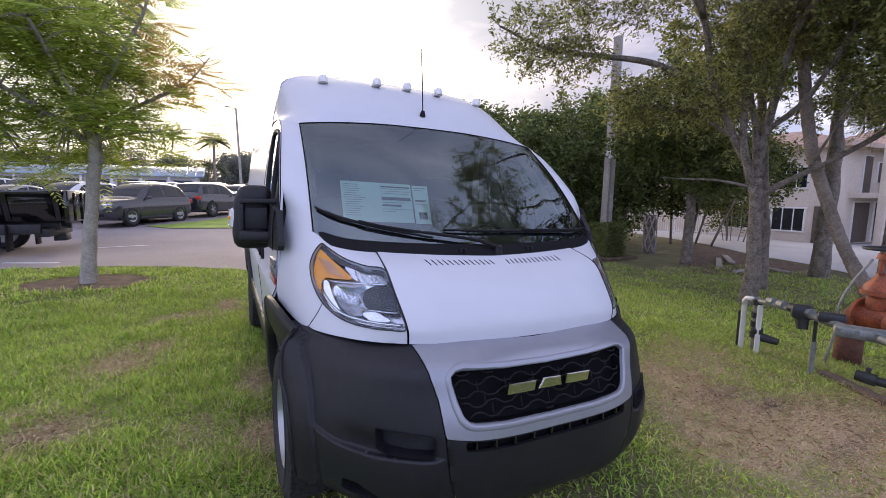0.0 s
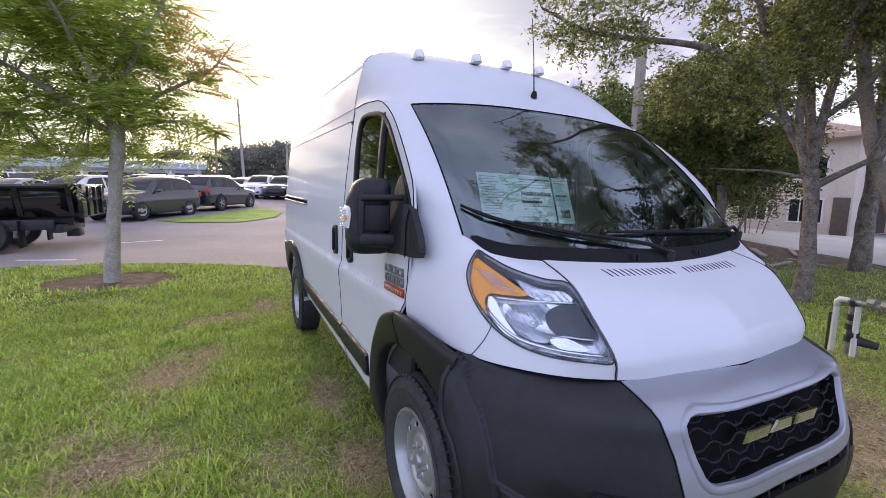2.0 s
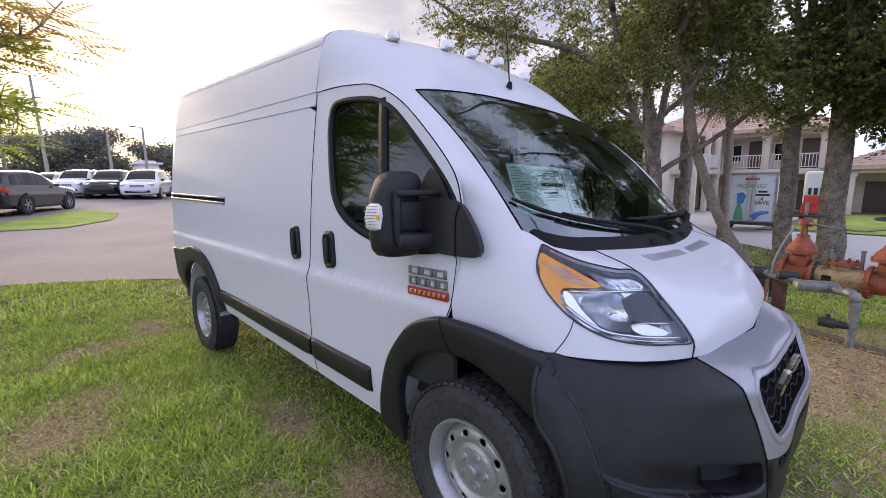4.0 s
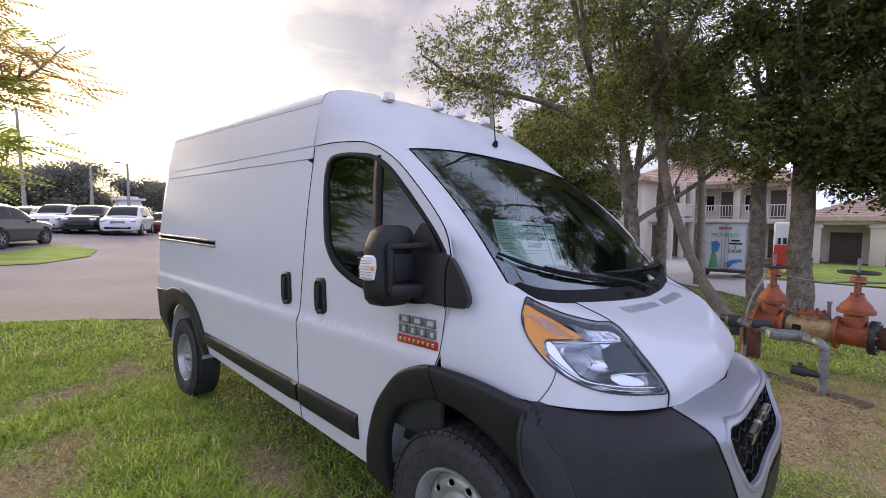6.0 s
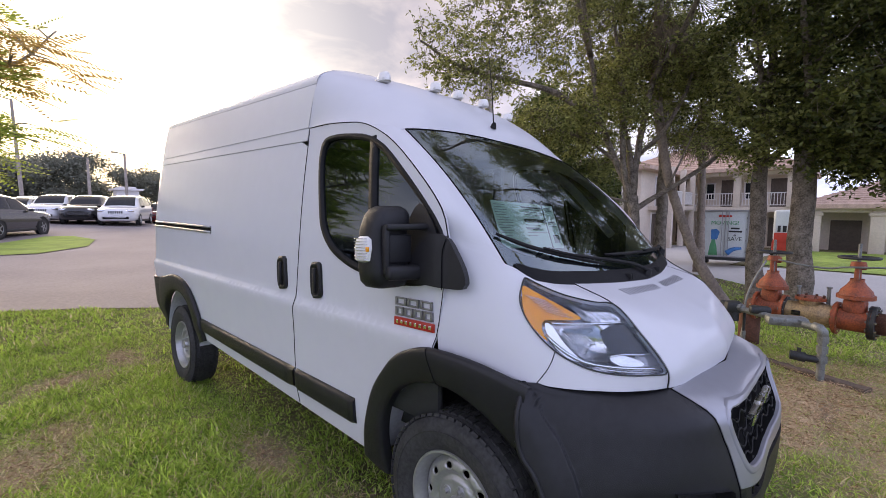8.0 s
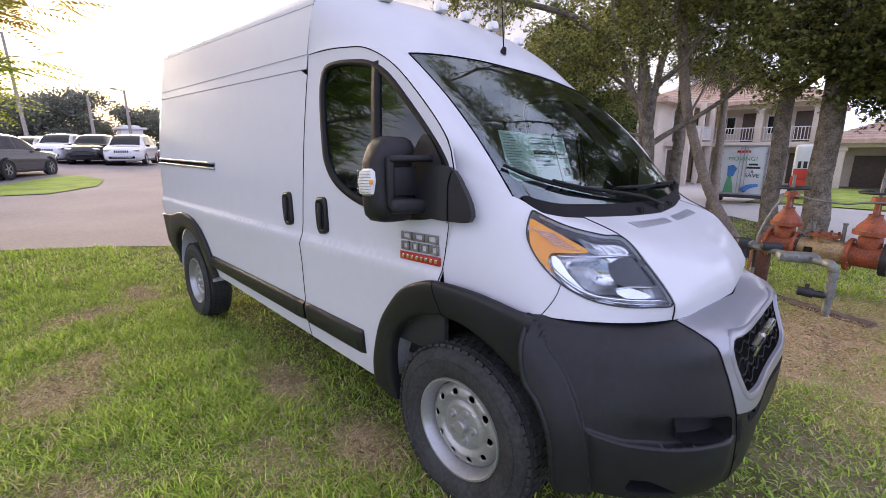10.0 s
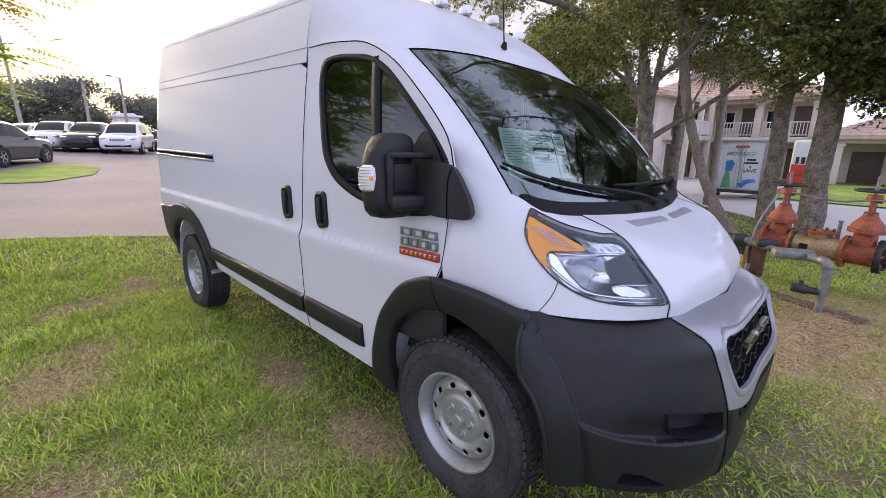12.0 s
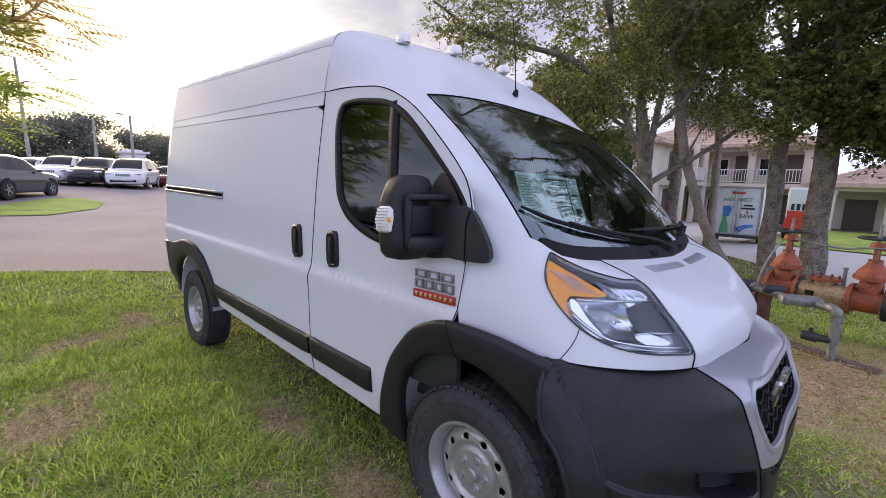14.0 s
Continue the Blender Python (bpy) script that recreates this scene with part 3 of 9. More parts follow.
        link_mesh("rail_channel", [(v.x * side, v.y, v.z) for v in vs], fs, SEAM, body)
        # wheel arch liners and flares
    flare(van, [(-0.345, 0.935), (-0.315, 0.945), (-0.13, 0.992), (0.073, 1.006)] + ARCH_OUT[1:], ARCH_IN[::-1], 0.034, (0.073, 1.0))
    flare(van, REAR_ARCH_OUT + [(4.04, 0.86), (4.06, 0.66), (4.02, 0.48)], REAR_ARCH_IN, 0.034)
    panel("rear_bumper_corner", lambda y, z: flank(y, z, 0.020), straight_line([(3.97, 0.966), (4.375, 0.958), (4.375, 0.70), (4.20, 0.58), (4.03, 0.47)], 0.04, True), [], PLASTIC, van, 0.04, 0.03, "dark plastic rear bumper corner")
    for cy, r in ((0.02, 0.50), (3.45, 0.50)):
        for side in (1, -1):
            vs, fs = [], []
            for i in range(25):
                a = math.radians(4 + 172 * i / 24)
                for x in (-0.985, -0.62):
                    vs.append((x * side, cy + r * 0.93 * math.cos(a), 0.37 + r * 1.0 * math.sin(a) + (0.03 if cy > 1 else 0)))
            for i in range(24):
                fs.append((2 * i, 2 * i + 1, 2 * i + 3, 2 * i + 2))
            b = len(vs)
            link_mesh("arch_liner", vs, fs, LINER, body)
            bm = bmesh.new()
            box(bm, (-0.60 * side, cy, 0.62), (0.03, 1.0, 0.55), 0.01)
            part("inner_wing", bm, RUBBER, body)
    # --- nose: fenders, bonnet, lip ---
    hl = headlight_outline()
    fender = straight_line([(0.4 * US, 0.0), (0.8 * US, 0.0), (1.0 * US, 0.0), (1.0 * US, 4 * VS), (0.4 * US, 4 * VS)], 0.03, True)
    panel("front_wing", lambda u, v: upper(u, v), fender, [hl], PAINT, body, 0.035)
    whole_panel("bonnet", lambda u, v: upper(u, v, 0.003), straight_line([(0, 0), (0.395 * US, 0), (0.395 * US, 4 * VS), (0, 4 * VS)], 0.035, True), [], PAINT, body, 0.035)
    seams("bonnet_gap", [upper(0.4 * US, v, 0.0025) for v in np.linspace(0, 4 * VS, 20)], 0.0018, SEAM, body)
    seams("lip_gap", [upper(u, 0.0, 0.002) for u in np.linspace(0, 0.8 * US, 36)], 0.0020, SEAM, body)
    seams("wing_gap", [upper((0.775 - 0.022 * k) * US, 0.33 * k * VS, 0.001) for k in range(5)], 0.0015, SEAM, body)
    # slots in the bonnet behind the middle
    for side in (1, -1):
        for k in range(13):
            sk = 0.030 + 0.224 * (k / 12)
            a, b = upper((sk + 0.004) * US, 3.58 * VS, 0.0022), upper((sk - 0.004 * side) * US, 3.23 * VS, 0.0022)
            vs, fs = tube_data([(a.x * side, a.y, a.z), ((a.x + b.x) / 2 * side, (a.y + b.y) / 2, (a.z + b.z) / 2 + 0.001), (b.x * side, b.y, b.z)], 0.0030, 6)
            link_mesh("bonnet_slot", vs, fs, SEAM, body)
    headlight(van, hl)
    cowl_and_screen(van, body, FRONT)
    bumper(van)
    wheels(van)
    lamps_and_aerial(van)
    badge(van)
    cabin(van)
    return van


def door_handle(parent, side, y, z):
    bm = bmesh.new()
    out = flank(y, z, 0)
    pts = [(0.0, -0.085), (0.030, -0.075), (0.036, 0.03), (0.030, 0.080), (0.0, 0.090), (-0.030, 0.080), (-0.036, 0.0), (-0.034, -0.070)]
    loop = smooth_line([(a * 1.45, b * 1.13) for a, b in pts], 0.014, True)
    rows = []
    for sc, o in ((1.0, 0.0), (1.0, 0.012), (0.86, 0.020), (0.62, 0.016), (0.5, 0.002)):
        row = []
        for p in loop:
            q = flank(y + p[0] * (sc if sc > 0.7 else sc * 0.9), z + p[1] * (sc + (0.12 if sc < 0.7 else 0)), o)
            row.append(bm.verts.new((q.x * side, q.y, q.z)))
        rows.append(row)
    n = len(loop)
    for a, b in zip(rows, rows[1:]):
        for i in range(n):
            bm.faces.new((a[i], a[(i + 1) % n], b[(i + 1) % n], b[i]))
    bm.faces.new(rows[-1])
    h = part("door_handle", bm, PLASTIC, parent, "black plastic door handle", smooth=True)
    bm = bmesh.new()
    q = flank(y - 0.004, z, 0.022)
    box(bm, (q.x * side, q.y, q.z), (0.018, 0.026, 0.140), 0.008)
    part("grip", bm, PLASTIC, h)


def rub_strip(parent, side, y0, y1):
    lo, hi = (lambda y: 0.468 + 0.043 * y), (lambda y: 0.609 + 0.031 * y)
    n = 26
    vs, fs = [], []
    ys = list(np.linspace(y0, y1, n))
    for y in ys:
        e = 0.010 if y in (ys[0], ys[-1]) else 0.0
        for z, o in ((lo(y), 0.0), (lo(y) + 0.004 + e, 0.018), (lo(y) + 0.020, 0.026), (hi(y) - 0.020, 0.026), (hi(y) - 0.004 - e, 0.018), (hi(y), 0.0)):
            q = flank(y, z, o if not e else o * 0.7)
            vs.append((q.x * side, q.y, q.z))
    for i in range(n - 1):
        for k in range(5):
            fs.append((i * 6 + k, i * 6 + k + 1, i * 6 + k + 7, i * 6 + k + 6))
    fs += [tuple(range(6)), tuple((n - 1) * 6 + k for k in range(6))]
    link_mesh("side_moulding", vs, fs, PLASTIC, parent, "dark plastic side moulding")


def flare(van, outer, inner, out, gap=None):
    """A dark plastic flare swept between two arches on the flank, with a rolled inner edge."""
    def even(line, n):
        p = [Vector(q) for q in smooth_line(line, 0.012)]
        run = [0.0]
        for i in range(1, len(p)):
            run.append(run[-1] + (p[i] - p[i - 1]).length)
        return [(float(np.interp(run[-1] * k / n, run, [q[0] for q in p])), float(np.interp(run[-1] * k / n, run, [q[1] for q in p]))) for k in range(n + 1)]
    n = 60
    o, i = even(outer, n), even(inner, n)
    prof = ((0.0, 0.002), (0.0, 0.55), (0.04, 0.80), (0.12, 0.93), (0.30, 1.0), (0.60, 1.0), (0.86, 0.94), (0.95, 0.80), (1.0, 0.50), (1.0, -0.6))
    for side in (1, -1):
        vs, fs = [], []
        for k in range(n + 1):
            for w, h in prof:
                y, z = o[k][0] + (i[k][0] - o[k][0]) * w, o[k][1] + (i[k][1] - o[k][1]) * w
                q = flank(y, z, 0.004 + out * h)
                vs.append(Vector((q.x * side, y, z)))
        m = len(prof)
        for k in range(n):
            for j in range(m - 1):
                f = (k * m + j, (k + 1) * m + j, (k + 1) * m + j + 1, k * m + j + 1)
                fs.append(f if side == -1 else f[::-1])
        ob = link_mesh("wheel_arch_flare", vs, fs, PLASTIC, van, "dark grained plastic wheel arch flare")
        ob.data.set_sharp_from_angle(angle=radians(50))
        if gap:
            k = min(range(n + 1), key=lambda j: abs(o[j][0] - gap[0]) + abs(o[j][1] - gap[1]))
            line = [vs[k * m + j] for j in range(1, m)]
            tube("flare_gap", [p + Vector((-0.0006 * side, 0, 0)) for p in line], 0.0022, SEAM, ob, n=5)


def headlight_outline():
    pts = [(0.400, 0.90), (0.455, 0.80), (0.525, 0.78), (0.580, 0.85), (0.626, 1.00), (0.687, 1.36), (0.731, 1.81), (0.758, 2.30), (0.767, 2.70), (0.756, 3.15), (0.722, 3.68),
           (0.690, 3.64), (0.645, 3.50), (0.573, 3.20), (0.476, 3.04), (0.404, 2.98), (0.400, 2.0)]
    lp = smooth_line([(s * US, r * VS) for s, r in pts], 0.018, True)
    return [(max(0.4015 * US, p[0]), p[1]) for p in lp]


def headlight(van, outline):
    cu, cv = 0.60 * US, 2.2 * VS
    for side in (1, -1):
        def put(name, fn, lp, material, parent, label="", step=0.03, sm=True):
            vs, fs = trimmed(fn, lp, [], step)
            fs = orient(vs, fs, CORE)
            if side == -1:
                fs = [f[::-1] for f in fs]
            return link_mesh(name, [(v.x * side, v.y, v.z) for v in vs], fs, material, parent, label, sm)
        lamp = put("headlight", lambda u, v: upper(u, v, -0.055 - 0.03 * (1 - min(1, ((u - cu) ** 2 + (v - cv) ** 2) / 0.06))), outline, LAMPGREY, van, "clear headlight with amber corner and chrome bezel")
        # rim wall between the lens and the housing
        vs, fs = [], []
        n = len(outline)
        for p in outline:
            for o in (0.003, -0.055):
                q = upper(p[0], p[1], o)
                vs.append((q.x * side, q.y, q.z))
        for i in range(n):
            j = (i + 1) % n
            fs.append((2 * i, 2 * i + 1, 2 * j + 1, 2 * j))
        link_mesh("housing_wall", vs, fs, LAMPGREY, lamp)
        rim = [upper(p[0], p[1], 0.003) for p in outline]
        tube("gasket", [(p.x * side, p.y, p.z) for p in rim + rim[:1]], 0.003, GLOSSBLACK, lamp, n=6)
        q = lambda pts: smooth_line([(s * US, r * VS) for s, r in pts], 0.02, True)
        # amber corner, running down the outer edge
        put("indicator", lambda u, v: upper(u, v, -0.016), q([(0.750, 3.16), (0.728, 3.42), (0.690, 3.28), (0.640, 3.02), (0.585, 2.72), (0.548, 2.46), (0.62, 2.36), (0.680, 2.26), (0.700, 1.95), (0.692, 1.60), (0.731, 1.92), (0.757, 2.45)]), AMBER, lamp, "amber indicator lens", 0.02)
        for k in range(7):
            r = 2.46 + 0.07 * k
            a = [upper((0.575 + 0.012 * k + 0.10 * j / 6) * US, r * VS + 0.010 * j / 6, -0.012) for j in range(7)]
            tube("indicator_rib", [(p.x * side, p.y, p.z) for p in a], 0.0016, REFLECT, lamp, n=5)
        # bright running-light strip and chrome reflector bowls
        put("running_light", lambda u, v: upper(u, v, -0.014), q([(0.682, 2.17), (0.655, 2.14), (0.640, 1.76), (0.612, 1.17), (0.652, 1.24), (0.683, 1.64)]), CHROME, lamp, "bright chrome running-light strip", 0.02)
        put("upper_reflector", lambda u, v: upper(u, v, -0.018 - 0.02 * math.sin((u / US - 0.42) / 0.13 * math.pi)), q([(0.425, 2.38), (0.535, 2.43), (0.556, 2.62), (0.575, 2.85), (0.50, 2.86), (0.430, 2.84)]), REFLECT, lamp, "", 0.016)
        for k in range(5):
            a = [upper((0.430 + 0.022 * k + 0.004 * j) * US, (2.46 + 0.10 * j) * VS, -0.014) for j in range(4)]
            tube("reflector_rib", [(p.x * side, p.y, p.z) for p in a], 0.003, CHROME, lamp, n=5)
        put("main_reflector", lambda u, v: upper(u, v, -0.020 - 0.040 * max(0.0, 1 - ((u / US - 0.55) / 0.08) ** 2 - ((v / VS - 1.75) / 0.55) ** 2)), q([(0.465, 2.27), (0.56, 2.18), (0.632, 2.08), (0.622, 1.55), (0.590, 1.22), (0.54, 1.24), (0.505, 1.55)]), REFLECT, lamp, "", 0.016)
        put("dark_reflector", lambda u, v: upper(u, v, -0.016), q([(0.408, 2.27), (0.470, 2.25), (0.512, 1.95), (0.508, 1.50), (0.428, 1.40), (0.407, 1.50)]), GLOSSBLACK, lamp, "", 0.02)
        put("fog_reflector", lambda u, v: upper(u, v, -0.016), q([(0.529, 1.36), (0.485, 1.43), (0.445, 1.20), (0.455, 1.13), (0.516, 1.12)]), REFLECT, lamp, "", 0.016)
        # chrome strips
        for pts, rad in (([(0.412, 2.36), (0.50, 2.33), (0.60, 2.27), (0.66, 2.22)], 0.0055),
                         ([(0.410, 1.05), (0.475, 1.04), (0.538, 1.06), (0.608, 1.16), (0.661, 1.48), (0.695, 1.80)], 0.007), ([(0.412, 1.44), (0.45, 1.44), (0.49, 1.46), (0.53, 1.38)], 0.004), ([(0.425, 0.93), (0.50, 0.90), (0.58, 0.97)], 0.003)):
            a = smooth_line([(s * US, r * VS) for s, r in pts], 0.03)
            tube("chrome_strip", [(upper(p[0], p[1], -0.012).x * side, *upper(p[0], p[1], -0.012)[1:]) for p in a], rad, CHROME, lamp, n=6)
        for k in range(8):
            a = [upper((0.628 - 0.011 * k - 0.004 * j) * US, (2.02 + 0.012 * k - 0.07 * j) * VS, -0.022 - 0.004 * k) for j in range(6)]
            tube("reflector_flute", [(p.x * side, p.y, p.z) for p in a], 0.0022, CHROME, lamp, n=5)
        # bulb shield
        c = upper(0.555 * US, 1.75 * VS, -0.048)
        bm = bmesh.new()
        bmesh.ops.create_uvsphere(bm, u_segments=20, v_segments=12, radius=0.013)
        bmesh.ops.translate(bm, vec=(c.x * side, c.y, c.z), verts=bm.verts)
        part("bulb_shield", bm, REFLECT, lamp, smooth=True)
        lens = put("lens", lambda u, v: upper(u, v, 0.004), outline, CLEAR, lamp, "clear plastic lens")
        lens.visible_shadow = False


def cowl_and_screen(van, body, FRONT):
    base = [grid_surface(UPPER, s, 4.0) for s in np.linspace(0, 0.8, 9)]
    top = [grid_surface(FRONT, s, 0.0) for s in np.linspace(0, 0.75, 9)]
    def screen(u, v, off=0.0):
        k = u * 8
        b, t = spline(base, k), spline(top, k)
        p = b.lerp(t, v)
        n = (t - b).cross(Vector((1, 0, 0))).normalized()
        n = n if n.y < 0 else -n
        return p + n * (0.030 * math.sin(math.pi * v) + off)
    cut = straight_line([(0, 0.0), (1, 0.0), (1, 1), (0, 1)], 0.05, True)
    g = whole_panel("windscreen", lambda u, v: screen(u, v, 0.0), cut, [], SCREEN_GLASS, van, 0.035, 0, "tinted laminated windscreen")
    g.visible_shadow = False
    # black ceramic band round the glass, and the dark cowl at its foot
    hole = smooth_line([(0.6, 0.125), (0.88, 0.135), (0.955, 0.20), (0.974, 0.5), (0.978, 0.94), (0.955, 0.976), (0.85, 0.98)], 0.05)
    shape = [(0.0, 0.0), (1.0, 0.0), (1.0, 1.0), (0.0, 1.0), (0.0, 0.98)] + [(p[0], p[1]) for p in hole[::-1]] + [(0.0, 0.125)]
    whole_panel("screen_band", lambda u, v: screen(u, v, -0.004), straight_line(shape, 0.05, True), [], GLOSSBLACK, van, 0.05, 0, "black printed border of the windscreen")
    cw = straight_line([(0, -0.034), (0.80, -0.024), (0.93, -0.008), (0.95, 0.012), (0.90, 0.036), (0.75, 0.050), (0, 0.056)], 0.05, True)
    whole_panel("cowl_grille", lambda u, v: screen(u, v, 0.008 if v > -0.01 else 0.003), cw, [], COWL, van, 0.05, 0.012, "black plastic scuttle panel")
    # pillars beside the glass
    def pillar(u, v):
        e = screen(1.0, v)
        k = v * (len(DOOR_TOP) - 1)
        d = [Vector(p) for p in DOOR_TOP[::-1]][0:5]
        yz = spline(d, v * 4)
        o = flank(yz[0], yz[1])
        p = e.lerp(o, u / 0.1)
        bulge = Vector((-1, -0.9, 0.2)).normalized() * 0.020 * math.sin(math.pi * u / 0.1)
        w = ease(0.0, 0.3, v)
        foot = grid_surface(UPPER, 0.8 + 0.2 * u / 0.1, 4.0) - screen(1.0, 0.0).lerp(flank(d[0][0], d[0][1]), u / 0.1)
        return p + bulge * w + foot * (1 - w)
    panel("pillar", pillar, straight_line([(0, 0), (0.1, 0), (0.1, 1), (0, 1)], 0.02, True), [], PAINT, body, 0.03, 0.012)
    seams("screen_gap", [screen(1.0, v, 0.001) for v in np.linspace(0, 1, 24)], 0.0035, SEAM, body)
    seams("screen_gap", [screen(u, 1.0, 0.001) for u in np.linspace(0, 1, 24)], 0.0035, SEAM, body)
    # wipers: a bent arm from its pivot to the middle of a long blade
    def sc(u, v, off):
        p = screen(abs(u), v, off)
        return Vector((p.x if u < 0 else -p.x, p.y, p.z))
    for arm, blade in (([(0.03, 0.020), (-0.05, 0.062), (-0.20, 0.088), (-0.42, 0.118), (-0.60, 0.148)], [(-0.955, 0.172), (-0.78, 0.166), (-0.60, 0.148), (-0.42, 0.116), (-0.26, 0.082)]),
                       ([(0.90, 0.005), (0.84, 0.070), (0.66, 0.092), (0.42, 0.112), (0.22, 0.124)], [(-0.20, 0.130), (0.05, 0.130), (0.22, 0.124), (0.42, 0.111), (0.62, 0.094)])):
        line = [sc(u, v, 0.026) for u, v in smooth_line(arm, 0.06)]
        w = tube("wiper", line, [0.010 - 0.004 * i / (len(line) - 1) for i in range(len(line))], RUBBER, van, "black wiper arm resting on the windscreen")
        line = [sc(u, v, 0.014) for u, v in smooth_line(blade, 0.06)]
        tube("wiper_blade", line, [0.0085 if 1 < i < len(line) - 2 else 0.006 for i in range(len(line))], RUBBER, w)
        bm = bmesh.new()
        foot = sc(*arm[0], 0.02)
        rod(bm, foot - Vector((0, -0.01, 0.04)), foot + Vector((0, -0.004, 0.015)), 0.024, 0.018, 14)
        part("wiper_pivot", bm, PLASTIC, w, smooth=True)
    for x in (-0.17, 0.25):
        bm = bmesh.new()
        p = upper(abs(x) * 1.02, 3.93 * VS, 0.02)
        for dx in (-0.012, 0.012):
            box(bm, (x + dx, p.y + 0.02, p.z + 0.005), (0.014, 0.03, 0.028), 0.005)
        part("washer_jet", bm, RUBBER, van)


def mirror(van, side):
    S = lambda x, y, z: (x * side, y, z)
    m = new("door_mirror")
    m.parent = van
    tagged(m, label="large black plastic towing mirror with clear lamp")
    # base plate that wraps from the window corner onto the wing
    out = smooth_line([(0.018, 1.452), (-0.037, 1.387), (-0.077, 1.320), (-0.088, 1.272), (-0.074, 1.251), (0.0, 1.248), (0.10, 1.255), (0.185, 1.262), (0.195, 1.345), (0.10, 1.450)], 0.02, True)
    vs, fs = trimmed(lambda y, z: flank(y, z, 0.020 + 0.012 * ease(0.0, 0.06, y)), [(p[0], p[1]) for p in out], [], 0.02)
    fs = orient(vs, fs, CORE)
    vs, fs = thicken([Vector(S(*v)) for v in vs], fs if side == 1 else [f[::-1] for f in fs], 0.03)
    plate = link_mesh("base_plate", vs, fs, PLASTIC, m)
    seam_line = smooth_line([(0.008, 1.440), (0.020, 1.395), (0.020, 1.33), (0.018, 1.242)], 0.02)
    tube("plate_gap", [S(*flank(p[0], p[1], 0.0235 + 0.012 * ease(0.0, 0.06, p[0]))) for p in seam_line], 0.0022, SEAM, plate, n=5)

    def section(z, w0, w1, d0, d1, n=36):
        """Rounded outline in plan: x from w0 to w1, y from d0 (front) to d1."""
        pts = []
        for k in range(n):
            a = 2 * math.pi * k / n
            c, s = math.cos(a), math.sin(a)
            x = (w0 + w1) / 2 + (w1 - w0) / 2 * math.copysign(abs(c) ** 0.55, c)
            y = (d0 + d1) / 2 + (d1 - d0) / 2 * math.copysign(abs(s) ** 0.55, s)
            pts.append((x, y - 0.10 * (x + 1.10), z))
        return pts

    def shell(name, prof, label=""):
        bm = bmesh.new()
        rows = [[bm.verts.new(S(*p)) for p in section(*q)] for q in prof]
        n = len(rows[0])
        for a, b in zip(rows, rows[1:]):
            for k in range(n):
                bm.faces.new((a[k], a[(k + 1) % n], b[(k + 1) % n], b[k]))
        bm.faces.new(rows[0])
        bm.faces.new(rows[-1])
        ob = part(name, bm, PLASTIC, m, label)
        ob.data.set_sharp_from_angle(angle=radians(60))
        return ob
    # head: a tall rounded housing, narrower above the upper arm, with a deeper chin
    shell("head", [(1.236, -1.150, -1.045, 0.235, 0.305), (1.243, -1.178, -1.028, 0.215, 0.322), (1.265, -1.196, -1.022, 0.200, 0.334), (1.31, -1.203, -1.020, 0.196, 0.338), (1.38, -1.203, -1.020, 0.205, 0.338),
                   (1.47, -1.198, -1.018, 0.205, 0.338), (1.50, -1.190, -1.014, 0.200, 0.334), (1.535, -1.178, -1.012, 0.202, 0.328), (1.558, -1.160, -1.020, 0.215, 0.318), (1.571, -1.135, -1.040, 0.235, 0.302)])
    # raised frame on the front face; its two bars run on as arms to the door
    def bar(name, a, b, w, h, cut=0.3):
        """A rounded bar between two points, w deep and h high."""
        a, b = Vector(S(*a)), Vector(S(*b))
        bm = bmesh.new()
        d = b - a
        box(bm, (0, 0, 0), (d.length, w, h), min(w, h) * cut, seg=3)
        bmesh.ops.transform(bm, matrix=Matrix.Translation((a + b) / 2) @ Matrix.Rotation(math.atan2(d.y, d.x), 4, "Z") @ Matrix.Rotation(-math.asin(d.z / d.length), 4, "Y"), verts=bm.verts)
        return part(name, bm, PLASTIC, m)
    bar("arm", (-1.168, 0.190, 1.484), (-0.960, 0.140, 1.488), 0.042, 0.026)
    bar("arm", (-1.168, 0.186, 1.306), (-0.968, 0.142, 1.300), 0.060, 0.060)
    bar("frame", (-1.172, 0.196, 1.395), (-1.146, 0.192, 1.395), 0.036, 0.200)
    bar("dished_panel", (-1.150, 0.206, 1.398), (-1.034, 0.190, 1.398), 0.020, 0.116)
    bar("post", (-0.996, 0.146, 1.350), (-0.960, 0.146, 1.350), 0.050, 0.215)
    bar("arm_hinge", (-0.990, 0.150, 1.470), (-0.945, 0.140, 1.466), 0.060, 0.018)
    # clear lamp wrapped round the outer edge
    lamp = new("side_lamp")
    lamp.parent = m
    tagged(lamp, label="clear side indicator lens")
    bm = bmesh.new()
    prof = [(1.342, -1.200, -1.170, 0.250, 0.310), (1.352, -1.216, -1.170, 0.232, 0.318), (1.40, -1.221, -1.170, 0.226, 0.318), (1.436, -1.216, -1.170, 0.230, 0.312), (1.448, -1.204, -1.170, 0.244, 0.300)]
    rows = [[bm.verts.new(S(*p)) for p in section(*q, n=24)] for q in prof]
    for a, b in zip(rows, rows[1:]):
        for k in range(24):
            bm.faces.new((a[k], a[(k + 1) % 24], b[(k + 1) % 24], b[k]))
    bm.faces.new(rows[0])
    bm.faces.new(rows[-1])
    part("lens", bm, MARKER, lamp)
    for k in range(8):
        z = 1.358 + 0.0115 * k
        tube("rib", [S(*p) for p in section(z, -1.2225, -1.172, 0.228, 0.319, n=24)[8:17]], 0.0016, LAMPGREY, lamp, n=5)
    bm = bmesh.new()
